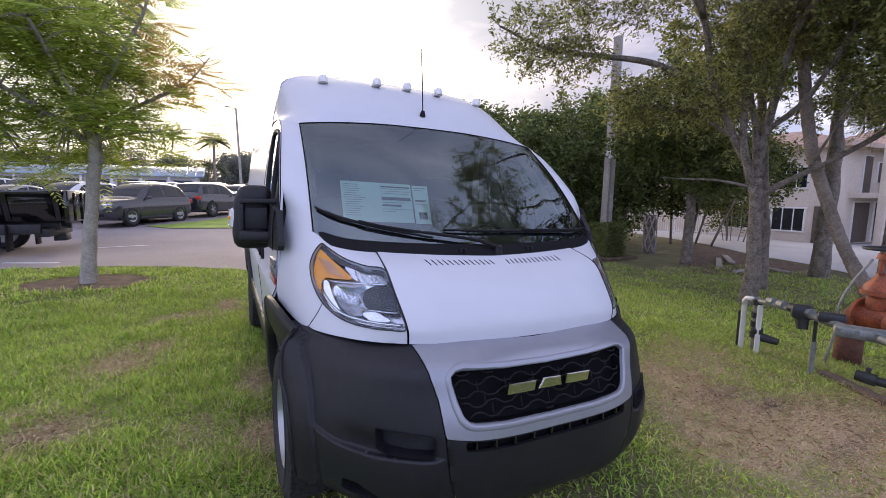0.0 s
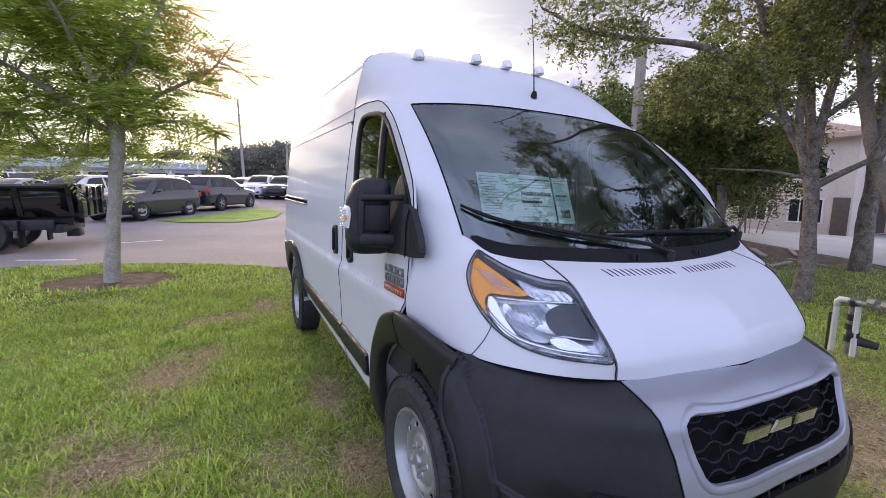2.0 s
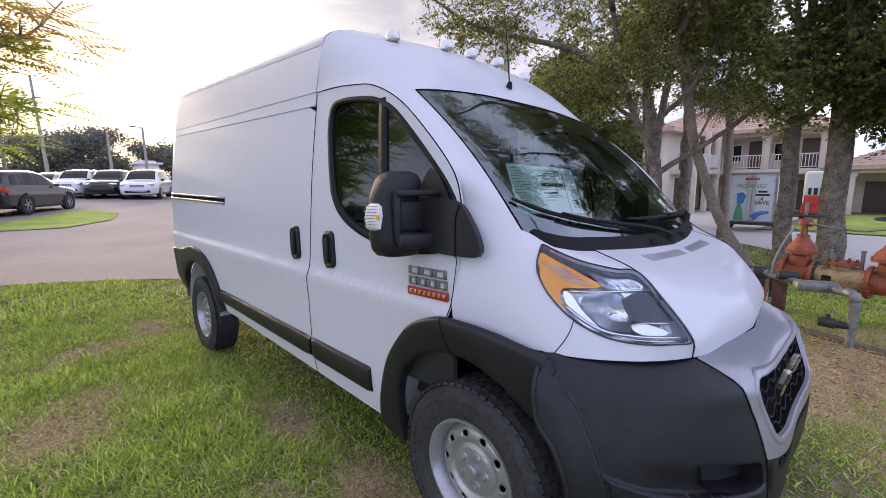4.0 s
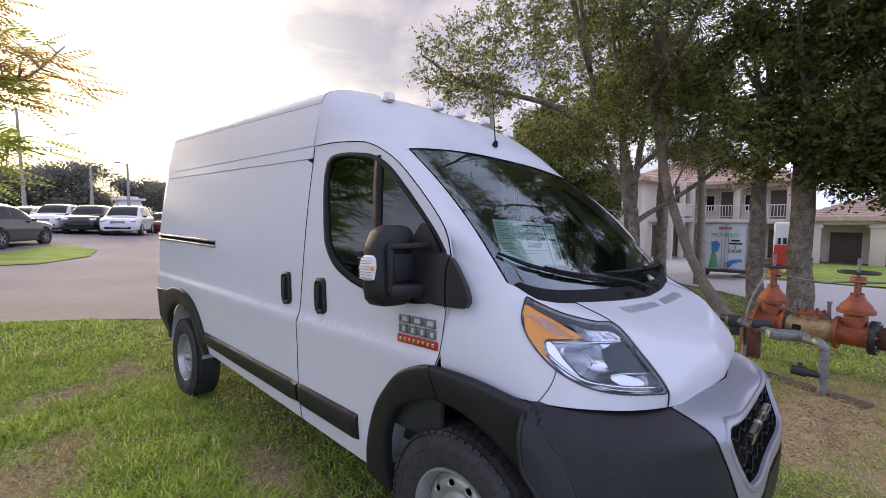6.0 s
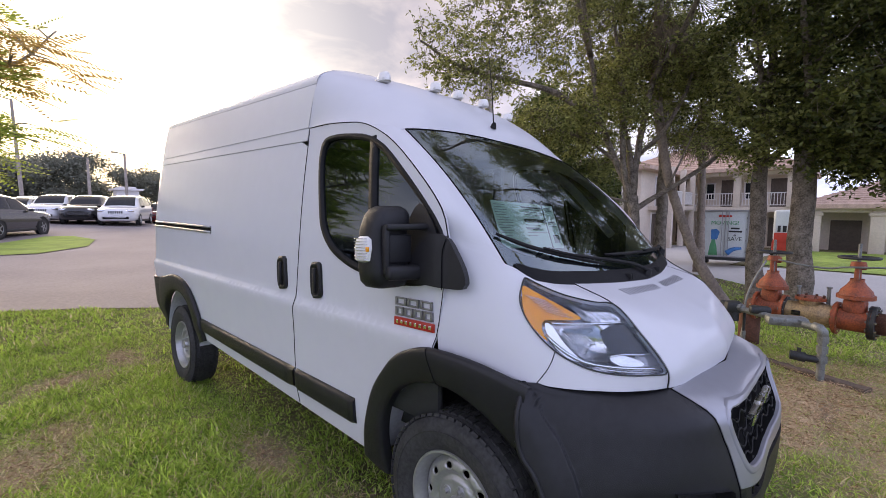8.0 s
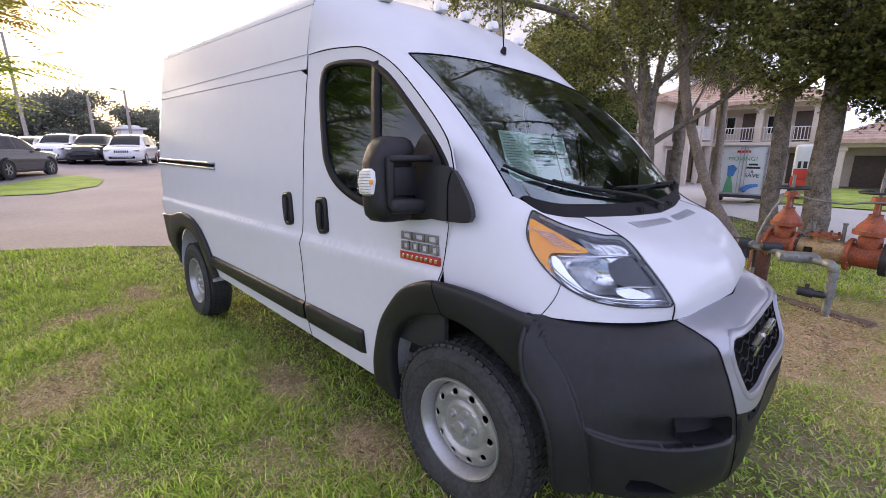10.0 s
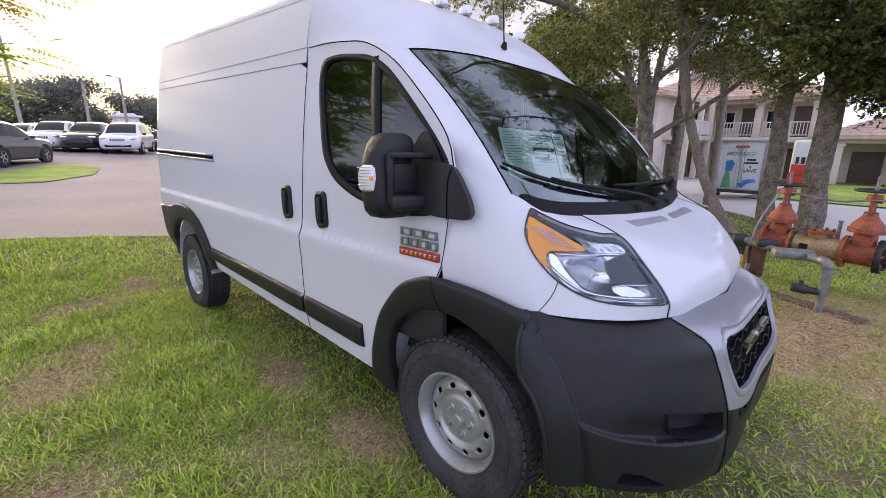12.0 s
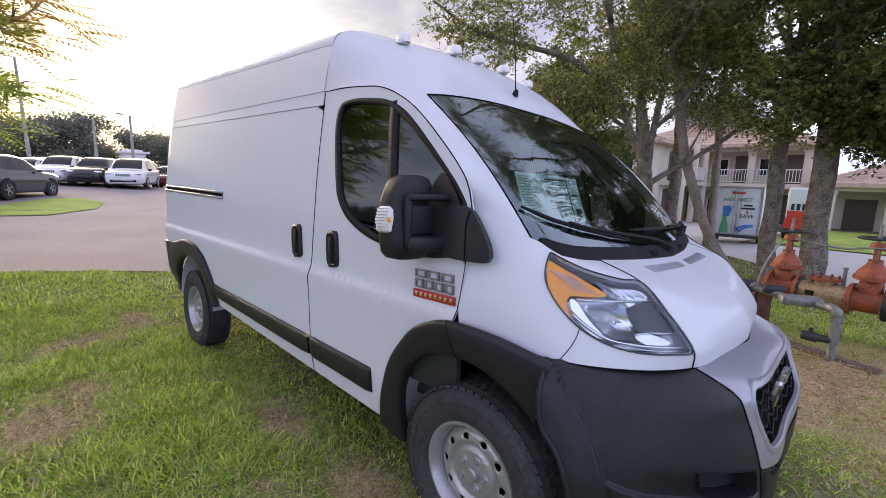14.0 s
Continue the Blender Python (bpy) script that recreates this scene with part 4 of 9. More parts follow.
    box(bm, S(-1.218, 0.236, 1.398), (0.010, 0.012, 0.018), 0.002)
    part("amber_bulb", bm, AMBER, lamp)
    bm = bmesh.new()
    box(bm, S(-1.105, 0.338, 1.40), (0.11, 0.006, 0.20), 0.002)
    part("mirror_glass", bm, CHROME, m, "mirror glass")


def bumper(van):
    sb = [(0.215, 0.300), (0.435, 0.340), (0.60, 0.357), (0.73, 0.384), (0.777, 0.403), (0.846, 0.437), (0.88, 0.50), (0.910, 0.562)]
    edge = lambda z: float(np.interp(z, [q[0] for q in sb], [q[1] for q in sb]))
    foot = lambda u: 0.560 + 0.31 * u * u
    bmp = new("front_bumper")
    bmp.parent = van
    tagged(bmp, label="dark plastic front bumper with silver grille surround")
    zs = list(np.linspace(0.235, 0.907, 28))
    rear = smooth_line([(1.15, 0.907), (1.149, 0.80), (1.130, 0.715), (1.068, 0.645), (1.032, 0.55), (1.035, 0.43), (1.040, 0.385), (1.025, 0.352)], 0.025)
    corner = [(edge(z), z) for z in zs] + [(p[0], p[1]) for p in rear] + straight_line([(0.99, 0.346), (0.87, 0.342), (0.76, 0.318), (0.60, 0.290), (0.45, 0.260), (0.34, 0.240)], 0.04)
    fog = straight_line([(0.392, 0.535), (0.40, 0.528), (0.50, 0.531), (0.585, 0.543), (0.604, 0.556), (0.612, 0.626), (0.50, 0.620), (0.405, 0.610), (0.394, 0.600)], 0.015, True)
    hook = straight_line([(0.758, 0.366), (0.742, 0.410), (0.684, 0.408), (0.625, 0.375), (0.580, 0.342), (0.67, 0.340), (0.742, 0.352)], 0.015, True)
    FOLD = ([0.215, 0.36, 0.49, 0.575, 0.66, 0.773, 0.857, 0.892, 0.910], [0.862, 0.868, 0.872, 0.883, 0.908, 0.958, 1.030, 1.105, 1.15])
    CREASE = ([0.30, 0.375, 0.458, 0.586, 0.673, 0.762, 0.880, 1.0], [0.519, 0.520, 0.521, 0.524, 0.531, 0.541, 0.574, 0.61])
    def skin(u, z):
        # a sharp ledge below the fog pocket, a scoop above it, and the raised rim of the wheel arch
        dz, fd = z - float(np.interp(u, *CREASE)), u - float(np.interp(z, *FOLD))
        ahead = ease(0.012, -0.02, fd)
        k = ease(0.004, -0.004, dz) * ease(0.34, 0.42, u) * ease(0.26, 0.42, z) * ahead
        scoop = ease(0.10, 0.02, dz) * ease(-0.004, 0.004, dz) * ease(0.80, 0.66, u) * ease(0.36, 0.42, u)
        arch = 0.62 * ease(0.0, 0.010, fd) + 0.50 * ease(0.005, 0.13, fd)
        return lower(u, z, 0.018 * k - 0.016 * scoop + 0.034 * arch)
    fine = [(u, float(np.interp(u, *CREASE)) + d) for u in np.arange(0.34, 0.90, 0.012) for d in (-0.010, -0.004, 0.0, 0.004, 0.010)]
    fine += [(float(np.interp(z, *FOLD)) + d, z) for z in np.arange(0.225, 0.90, 0.012) for d in (-0.008, 0.0, 0.005, 0.010, 0.018)]
    panel("bumper_corner", skin, corner, [fog, hook], PLASTIC, bmp, 0.018, 0.006, "dark grained plastic bumper corner", extra=fine)
    for side in (1, -1):
        tube("arch_edge", [(p.x * side, p.y, p.z) for p in (skin(q[0], q[1]) for q in rear)], 0.010, PLASTIC, bmp, "rolled edge of the wheel arch")
    for side, pocket in ((1, fog), (-1, fog), (1, hook), (-1, hook)):
        vs, fs = [], []
        for p in pocket:
            for o in (0.012, -0.06):
                q = lower(p[0], p[1], o)
                vs.append((q.x * side, q.y, q.z))
        n = len(pocket)
        for i in range(n):
            j = (i + 1) % n
            fs.append((2 * i, 2 * i + 1, 2 * j + 1, 2 * j))
        fs.append(tuple(2 * i + 1 for i in range(n)))
        link_mesh("fog_pocket", vs, fs, PLASTIC, bmp, smooth=False)
    seams("bumper_gap", [lower(edge(z), z, 0.001) for z in zs], 0.0018, SEAM, bmp)
    # silver surround with the grille opening
    opening = [(0, 0.816), (0.15, 0.823), (0.29, 0.838), (0.318, 0.832), (0.337, 0.812), (0.335, 0.785), (0.316, 0.715), (0.296, 0.665), (0.278, 0.645), (0.255, 0.636), (0.15, 0.622), (0, 0.615)]
    zz = [z for z in zs if z >= 0.602]
    shape = straight_line([(0, 0.905), (0, 0.816)], 0.03)[:-1] + straight_line(opening, 0.03)[:-1] + straight_line([(0, 0.615), (0, foot(0))], 0.03)[:-1] + [(u, foot(u)) for u in np.linspace(0, 0.352, 14)] + [(edge(z) - 0.003, z) for z in zz]
    surround = lambda u, z: lower(u, z, 0.004)
    # raised frame swept round the opening
    path = [Vector(p) for p in straight_line(opening, 0.015)]
    path = [Vector((-p[0], p[1])) for p in path[::-1]][:-1] + path[:-1]
    n, prof = len(path), ((-0.005, -0.010), (-0.003, 0.003), (0.001, 0.008), (0.005, 0.009), (0.015, 0.009), (0.018, 0.008), (0.023, 0.003))
    vs, fs = [], []
    for k in range(n):
        d = (path[(k + 1) % n] - path[k - 1]).normalized()
        for grow, up in prof:
            q = path[k] + Vector((d[1], -d[0])) * -grow
            if (q - Vector((0, 0.726))).length < (path[k] - Vector((0, 0.726))).length and grow > 0.003:
                q = path[k] + Vector((d[1], -d[0])) * grow
            w = lower(abs(q[0]), q[1], up)
            vs.append(Vector((w.x if q[0] >= 0 else -w.x, w.y, w.z)))
    m = len(prof)
    for k in range(n):
        for j in range(m - 1):
            e = (k + 1) % n
            fs.append((k * m + j, e * m + j, e * m + j + 1, k * m + j + 1))
    fr = link_mesh("grille_frame", vs, fs, SILVER, bmp, "raised satin silver frame")
    fr.data.set_sharp_from_angle(angle=radians(30))
    # black wall behind the frame
    vs, fs = [], []
    for p in path:
        for up in (-0.009, -0.055):
            w = lower(abs(p[0]) * 0.985, 0.726 + (p[1] - 0.726) * 0.955, up)
            vs.append((w.x if p[0] >= 0 else -w.x, w.y, w.z))
    for k in range(n):
        e = (k + 1) % n
        fs.append((2 * k, 2 * e, 2 * e + 1, 2 * k + 1))
    link_mesh("grille_wall", vs, fs, SEAM, bmp, "black inner wall of the grille")
    whole_panel("grille_surround", surround, shape, [], SILVER, bmp, 0.028, 0.012, "satin silver painted grille surround")
    whole_panel("grille_backing", lambda u, z: lower(u, z, -0.055), straight_line([(0, 0.60), (0.38, 0.60), (0.38, 0.85), (0, 0.85)], 0.05, True), [], SEAM, bmp, 0.05, 0)
    # hexagon mesh of the grille
    mesh = new("grille")
    mesh.parent = bmp
    tagged(mesh, label="gloss black hexagon grille")
    for r in range(6):
        z0 = 0.622 + 0.040 * r
        line = []
        for k in range(57):
            u = -0.362 + 0.724 * k / 56
            w = abs(((u / 0.096 + 0.5 * (r % 2)) % 1.0) - 0.5) * 2
            t = max(0.0, min(1.0, (w - 0.28) / 0.44))
            z = z0 + 0.020 * (t - 0.5)
            if z > 0.806 + 0.09 * abs(u) or z < 0.628 or abs(u) > 0.325 - max(0.0, 0.76 - z) * 0.50:
                if len(line) > 2:
                    tube("grille_bar", line, 0.0036, RUBBER, mesh, n=6)
                line = []
                continue
            q = lower(abs(u), z, -0.018)
            line.append((-q.x if u > 0 else q.x, q.y, q.z))
        if len(line) > 2:
            tube("grille_bar", line, 0.0036, RUBBER, mesh, n=6)
    for k in range(13):
        for r in range(5):
            u = (k - 6.0 + (0.0 if r % 2 else 0.5)) * 0.048
            if (k + (r // 2)) % 2:
                continue
            if abs(u) < 0.25 and r in (1, 2, 3):
                a, b = lower(abs(u), 0.622 + 0.040 * r, -0.020), lower(abs(u), 0.622 + 0.040 * (r + 1), -0.020)
                sg = -1 if u > 0 else 1
                tube("grille_bar", [(a.x * sg, a.y, a.z), (b.x * sg, b.y, b.z)], 0.0028, RUBBER, mesh, n=5)
    # plain bright plates in place of the maker's lettering
    for u0, u1, lean in ((-0.145, -0.053, 0.0), (-0.040, 0.048, 0.012), (0.060, 0.146, 0.0)):
        q = [lower(abs(u), z, 0.002) for u, z in ((u0, 0.714), (u1, 0.712), (u1 - lean, 0.760), (u0 + lean, 0.762))]
        q = [Vector((-p.x if u > 0 else p.x, p.y, p.z)) for p, u in zip(q, (u0, u1, u1, u0))]
        near = sum(p.y for p in q) / 4
        q = [Vector((p.x, p.y + 0.8 * (near - p.y) + (0.006 if k < 2 else -0.006), p.z)) for k, p in enumerate(q)]
        back = [p + Vector((0, 0.022, 0)) for p in q]
        mid = sum(q, Vector()) / 4
        face = [p + (mid - p) * 0.10 + Vector((0, -0.006, 0)) for p in q]
        link_mesh("emblem", back + q + face, [(0, 1, 5, 4), (1, 2, 6, 5), (2, 3, 7, 6), (3, 0, 4, 7), (4, 5, 9, 8), (5, 6, 10, 9), (6, 7, 11, 10), (7, 4, 8, 11), (8, 9, 10, 11)], CHROME, mesh, "chrome emblem plate", smooth=False)
    # lower black valance with a slot
    slot = [(u, foot(u) - 0.006) for u in np.linspace(0, 0.285, 10)] + [(0.290, 0.565)] + [(u, foot(u) - 0.044) for u in np.linspace(0.285, 0, 10)]
    full = straight_line([(0, 0.215), (0, foot(0) - 0.044)], 0.04)[:-1] + slot[::-1] + [(u, foot(u) - 0.003) for u in np.linspace(0, 0.350, 14)] + [(edge(z) - 0.003, z) for z in zs[::-1] if z < 0.585]
    whole_panel("valance", lambda u, z: lower(u, z, 0.002), full, [], PLASTIC, bmp, 0.035, 0.02, "dark plastic lower valance")
    whole_panel("slot_backing", lambda u, z: lower(u, z, -0.035), straight_line([(0, 0.40), (0.36, 0.40), (0.36, 0.62), (0, 0.62)], 0.05, True), [], SEAM, bmp, 0.05, 0)
    for k in range(-4, 5):
        bm = bmesh.new()
        q = lower(abs(k) * 0.063, foot(k * 0.063) - 0.025, -0.02)
        box(bm, (-q.x if k > 0 else q.x, q.y, q.z), (0.010, 0.03, 0.045), 0.003)
        part("slot_rib", bm, GLOSSBLACK, bmp)


def wheels(van):
    for y in (0.0, 3.454):
        for side in (1, -1):
            w = new("wheel")
            w.parent = van
            w.matrix_local = Matrix.Translation((-0.895 * side, y, 0.362)) @ (Matrix() if side == 1 else Matrix.Rotation(math.pi, 4, "Z")) @ Matrix.Rotation(0.35, 4, "X")
            tagged(w, label="black tyre on a silver steel wheel")
            bm = bmesh.new()
            lathe(bm, [(0.215, -0.085), (0.228, -0.094), (0.260, -0.108), (0.300, -0.114), (0.335, -0.108), (0.353, -0.096), (0.362, -0.078), (0.366, -0.04), (0.367, 0.0), (0.366, 0.04), (0.362, 0.078), (0.353, 0.096), (0.335, 0.108), (0.29, 0.112), (0.228, 0.094), (0.215, 0.085)], 72)
            ty = part("tyre", bm, TYRE, w, "black tyre with block tread", smooth=True)
            # tread blocks round the shoulder and crown
            bm = bmesh.new()
            for k in range(56):
                a = 2 * math.pi * k / 56
                R = Matrix.Rotation(a, 4, "X")
                for x, wd, sk in ((-0.084, 0.034, 0.0), (-0.042, 0.036, 0.5), (0.0, 0.036, 0.0), (0.042, 0.036, 0.5), (0.084, 0.034, 0.0)):
                    r = bmesh.ops.create_cube(bm, size=1)
                    tilt = Matrix.Rotation(0.5 * (1 if x < -0.06 else -1 if x > 0.06 else 0), 4, "Y")
                    rr = 0.366 if abs(x) < 0.06 else 0.357
                    M = Matrix.Rotation(a + sk * 2 * math.pi / 56, 4, "X") @ Matrix.Translation((x, 0, rr)) @ tilt @ Matrix.Diagonal((wd, 0.031, 0.012, 1))
                    bmesh.ops.transform(bm, matrix=M, verts=r["verts"])
            part("tread", bm, TYRE, ty)
            tube("bead_line", [(-0.1145, 0.305 * math.cos(2 * math.pi * k / 48), 0.305 * math.sin(2 * math.pi * k / 48)) for k in range(49)], 0.0025, TYRE, ty, n=5)
            # steel rim: outer lip, well and dished disc with holes
            bm = bmesh.new()
            lathe(bm, [(0.2225, -0.090), (0.2205, -0.098), (0.212, -0.098), (0.207, -0.088), (0.198, -0.072), (0.190, -0.050), (0.188, -0.03)], 64)
            rim = part("rim", bm, STEEL, w, "silver painted steel rim", smooth=True)
            holes = []
            for k in range(10):
                a = 2 * math.pi * (k + 0.5) / 10
                holes.append([(0.150 * math.cos(a) + 0.0165 * math.cos(b), 0.150 * math.sin(a) + 0.0165 * math.sin(b)) for b in np.linspace(0, 2 * math.pi, 15)[:-1]])
            def disc(u, v):
                r = math.hypot(u, v)
                x = float(np.interp(r, [0, 0.040, 0.085, 0.098, 0.106, 0.118, 0.135, 0.165, 0.178, 0.190], [-0.060, -0.060, -0.058, -0.056, -0.040, -0.050, -0.064, -0.058, -0.045, -0.035]))
                return Vector((x, u, v))
            circ = [(0.190 * math.cos(a), 0.190 * math.sin(a)) for a in np.linspace(0, 2 * math.pi, 65)[:-1]]
            vs, fs = trimmed(disc, circ, holes, 0.010)
            fs = orient(vs, fs, (0.5, 0, 0))
            ob = link_mesh("disc", vs, fs, STEEL, rim)
            md = ob.modifiers.new("thickness", "SOLIDIFY")
            md.thickness, md.offset = 0.008, -1
            bm = bmesh.new()
            lathe(bm, [(0.0, -0.082), (0.026, -0.082), (0.031, -0.076), (0.033, -0.058)], 28)
            part("hub_cap", bm, STEEL, rim, smooth=True)
            for k in range(5):
                a = 2 * math.pi * k / 5 + 0.3
                bm = bmesh.new()
                c = Vector((-0.058, 0.062 * math.cos(a), 0.062 * math.sin(a)))
                rod(bm, c, c + Vector((-0.022, 0, 0)), 0.0125, 0.0105, 6)
                rod(bm, c + Vector((0.002, 0, 0)), c + Vector((-0.005, 0, 0)), 0.022, 0.018, 16)
                part("wheel_bolt", bm, STEEL, rim)
            bm = bmesh.new()
            lathe(bm, [(0.185, 0.06), (0.185, 0.0), (0.06, 0.0)], 32)
            part("brake_drum", bm, RUBBER, w, smooth=True)


def lamps_and_aerial(van):
    pts = ((-0.615, 0.880, 2.325), (-0.245, 0.830, 2.345), (0.0, 0.855, 2.355), (0.245, 0.830, 2.345), (0.615, 0.880, 2.325))
    for x, y, z in pts:
        bm = bmesh.new()
        prof = [(0.034, 0.0), (0.034, 0.012), (0.031, 0.034), (0.024, 0.047), (0.0, 0.052)]
        lathe(bm, prof, 20, axis=2)
        bmesh.ops.scale(bm, vec=(0.95, 1.5, 1.05), verts=bm.verts)
        bmesh.ops.translate(bm, vec=(x, y, z + 0.005), verts=bm.verts)
        lm = part("roof_marker_lamp", bm, MARKER, van, "clear roof marker lamp", smooth=True)
        bm = bmesh.new()
        box(bm, (x, y + 0.01, z + 0.012), (0.060, 0.090, 0.022), 0.008)
        part("lamp_base", bm, PVC, lm)
        bm = bmesh.new()
        box(bm, (x, y + 0.005, z + 0.030), (0.020, 0.040, 0.026), 0.006)
        part("bulb", bm, PVC, lm)
    bm = bmesh.new()
    lathe(bm, [(0.0, 0.034), (0.010, 0.034), (0.016, 0.02), (0.021, -0.006)], 16, axis=2)
    bmesh.ops.transform(bm, matrix=Matrix.Translation((0, 0.548, 2.118)) @ Matrix.Rotation(radians(18), 4, "X"), verts=bm.verts)
    a = part("aerial", bm, RUBBER, van, "thin black roof aerial", smooth=True)
    tube("rod", [(0, 0.545, 2.14), (0, 0.56, 2.35), (-0.003, 0.585, 2.58)], [0.0042, 0.003, 0.0022], RUBBER, a, n=6)


def badge(van):
    """Plain chrome shapes and a red bar on the door, in place of the maker's lettering."""
    b = new("door_badge")
    b.parent = van
    tagged(b, label="chrome and red badge plates on the door")
    for side in (1, -1):
        y0, y1 = 0.312, 0.078
        fy = lambda f: y0 + (y1 - y0) * f
        for z0, h, n in ((1.166, 0.036, 3), (1.122, 0.038, 4)):
            for k in range(n):
                # each plate is a raised bright rim round a darker sunk face
                f0, f1 = (k + 0.05) / n, (k + 0.93) / n
                c, w = flank(fy((f0 + f1) / 2), z0, 0.005), abs(fy(f1) - fy(f0))
                bm = bmesh.new()
                for dy, dz, sy, sz in ((0, h / 2 - 0.004, w, 0.008), (0, -h / 2 + 0.004, w, 0.008), (w / 2 - 0.006, 0, 0.012, h), (-w / 2 + 0.006, 0, 0.012, h)):
                    box(bm, (c.x * side, c.y + dy, c.z + dz), (0.010, sy, sz), 0.002)
                part("badge_plate", bm, BADGE, b, "grey chrome plate")
        bm = bmesh.new()
        c = flank(fy(0.5), 1.078, 0.005)
        box(bm, (c.x * side, c.y, c.z), (0.010, abs(y1 - y0) + 0.01, 0.036), 0.003)
        part("badge_bar", bm, REDPLATE, b, "red bar")
        for k in range(8):
            bm = bmesh.new()
            c = flank(fy((k + 0.6) / 8.2), 1.078, 0.0105)
            box(bm, (c.x * side, c.y, c.z), (0.003, 0.015, 0.016), 0.001)
            part("badge_mark", bm, CHROME, b)


def cabin(van):
    cab = new("cabin")
    cab.parent = van
    tagged(cab, label="dark cab with dashboard and two seats")
    # dashboard: a lofted shelf under the screen
    prof = [(-0.18, 1.265), (0.02, 1.285), (0.16, 1.275), (0.24, 1.235), (0.27, 1.13), (0.24, 0.95), (0.20, 0.75)]
    vs, fs = [], []
    cols = 15
    for i in range(cols):
        x = -0.88 + 1.76 * i / (cols - 1)
        for y, z in prof:
            k = 1 - (x / 0.95) ** 2
            hump = 0.05 * math.exp(-((x - 0.42) / 0.2) ** 2) * (1 if 0.1 < y < 0.26 else 0)
            vs.append((x, y - 0.05 * k * (1 if y < 0 else 0), z + hump))
    n = len(prof)
    for i in range(cols - 1):
        for k in range(n - 1):
            fs.append((i * n + k, i * n + k + 1, (i + 1) * n + k + 1, (i + 1) * n + k))
    ob = link_mesh("dashboard", vs, fs, CABIN, cab, "dark plastic dashboard")
    bm = bmesh.new()
    box(bm, (-0.30, 0.12, 1.30), (0.42, 0.10, 0.05), 0.02)
    part("dash_top_tray", bm, CABIN, cab)
    sw = new("steering_wheel")
    sw.parent = cab
    sw.matrix_local = Matrix.Translation((0.42, 0.42, 1.20)) @ Matrix.Rotation(radians(-62), 4, "X")
    tube("wheel_rim", [(0.195 * math.cos(a), 0.195 * math.sin(a), 0) for a in np.linspace(0, 2 * math.pi, 33)], 0.015, CABIN, sw)
    bm = bmesh.new()
    box(bm, (0, 0, -0.02), (0.20, 0.13, 0.05), 0.02)
    box(bm, (0, -0.09, -0.02), (0.05, 0.18, 0.02), 0.008)
    box(bm, (0, 0.02, -0.01), (0.36, 0.05, 0.02), 0.008)
    part("wheel_hub", bm, CABIN, sw)
    for x in (-0.48, 0.44):
        st = new("cab_seat")
        st.parent = cab
        st.matrix_local = Matrix.Translation((x, 0.78, 0.62))
        bm = bmesh.new()
        box(bm, (0, 0, 0.19), (0.50, 0.52, 0.18), 0.06, seg=3)
        part("seat_cushion", bm, FABRIC, st)
        bm = bmesh.new()
        box(bm, (0, 0.30, 0.58), (0.48, 0.15, 0.72), 0.06, Euler((radians(-12), 0, 0)).to_matrix(), 3)
        part("seat_back", bm, FABRIC, st)
        bm = bmesh.new()
        box(bm, (0, 0.40, 1.04), (0.27, 0.10, 0.19), 0.04, Euler((radians(-8), 0, 0)).to_matrix(), 3)
        part("headrest", bm, FABRIC, st)
    # bulkhead behind the seats, headlining, inner pillars and door linings
    bm = bmesh.new()
    box(bm, (0, 1.30, 1.30), (1.70, 0.04, 1.75), 0.01)
    part("bulkhead", bm, TRIMGREY, cab)
    bm = bmesh.new()
    box(bm, (0, 0.90, 2.00), (1.62, 0.75, 0.03), 0.012)
    part("headlining", bm, TRIMGREY, cab)
    bm = bmesh.new()
    box(bm, (0, 0.75, 0.55), (1.70, 1.20, 0.06), 0.01)
    part("cab_floor", bm, CABIN, cab)
    bm = bmesh.new()
    box(bm, (0, 0.05, 0.80), (1.60, 0.04, 0.70), 0.01)
    part("firewall", bm, CABIN, cab)
    for side in (1, -1):
        tube("pillar_lining", smooth_line([(-0.875 * side, 0.13, 1.43), (-0.865 * side, 0.29, 1.62), (-0.845 * side, 0.45, 1.80), (-0.82 * side, 0.60, 1.92)], 0.05), 0.030, TRIMGREY, cab)
        bm = bmesh.new()
        box(bm, (-0.945 * side, 0.62, 0.92), (0.04, 1.05, 0.55), 0.02)
        part("door_lining", bm, CABIN, cab)
        bm = bmesh.new()
        box(bm, (-0.87 * side, 1.14, 1.60), (0.05, 0.09, 0.85), 0.02)
        part("belt_pillar", bm, TRIMGREY, cab)
        tube("grab_handle", smooth_line([(-0.835 * side, 0.36, 1.62), (-0.795 * side, 0.41, 1.68), (-0.785 * side, 0.47, 1.75), (-0.81 * side, 0.52, 1.80)], 0.03), 0.016, TRIMGREY, cab)
    # price sheet behind the glass, with plain bars for its print
    stk = new("window_sticker")
    stk.parent = van
    tagged(stk, label="pale green price sheet taped inside the windscreen")
    a, b, c = Vector((-0.687, 0.047, 1.608)), Vector((-0.195, 0.02, 1.600)), Vector((-0.191, -0.053, 1.386))
    ux = (b - a)
    uz = (c - b)
    nrm = ux.cross(uz).normalized()
    nrm = nrm if nrm.y < 0 else -nrm
    P = lambda u, v, o=0.0: a + ux * u + uz * v + nrm * o
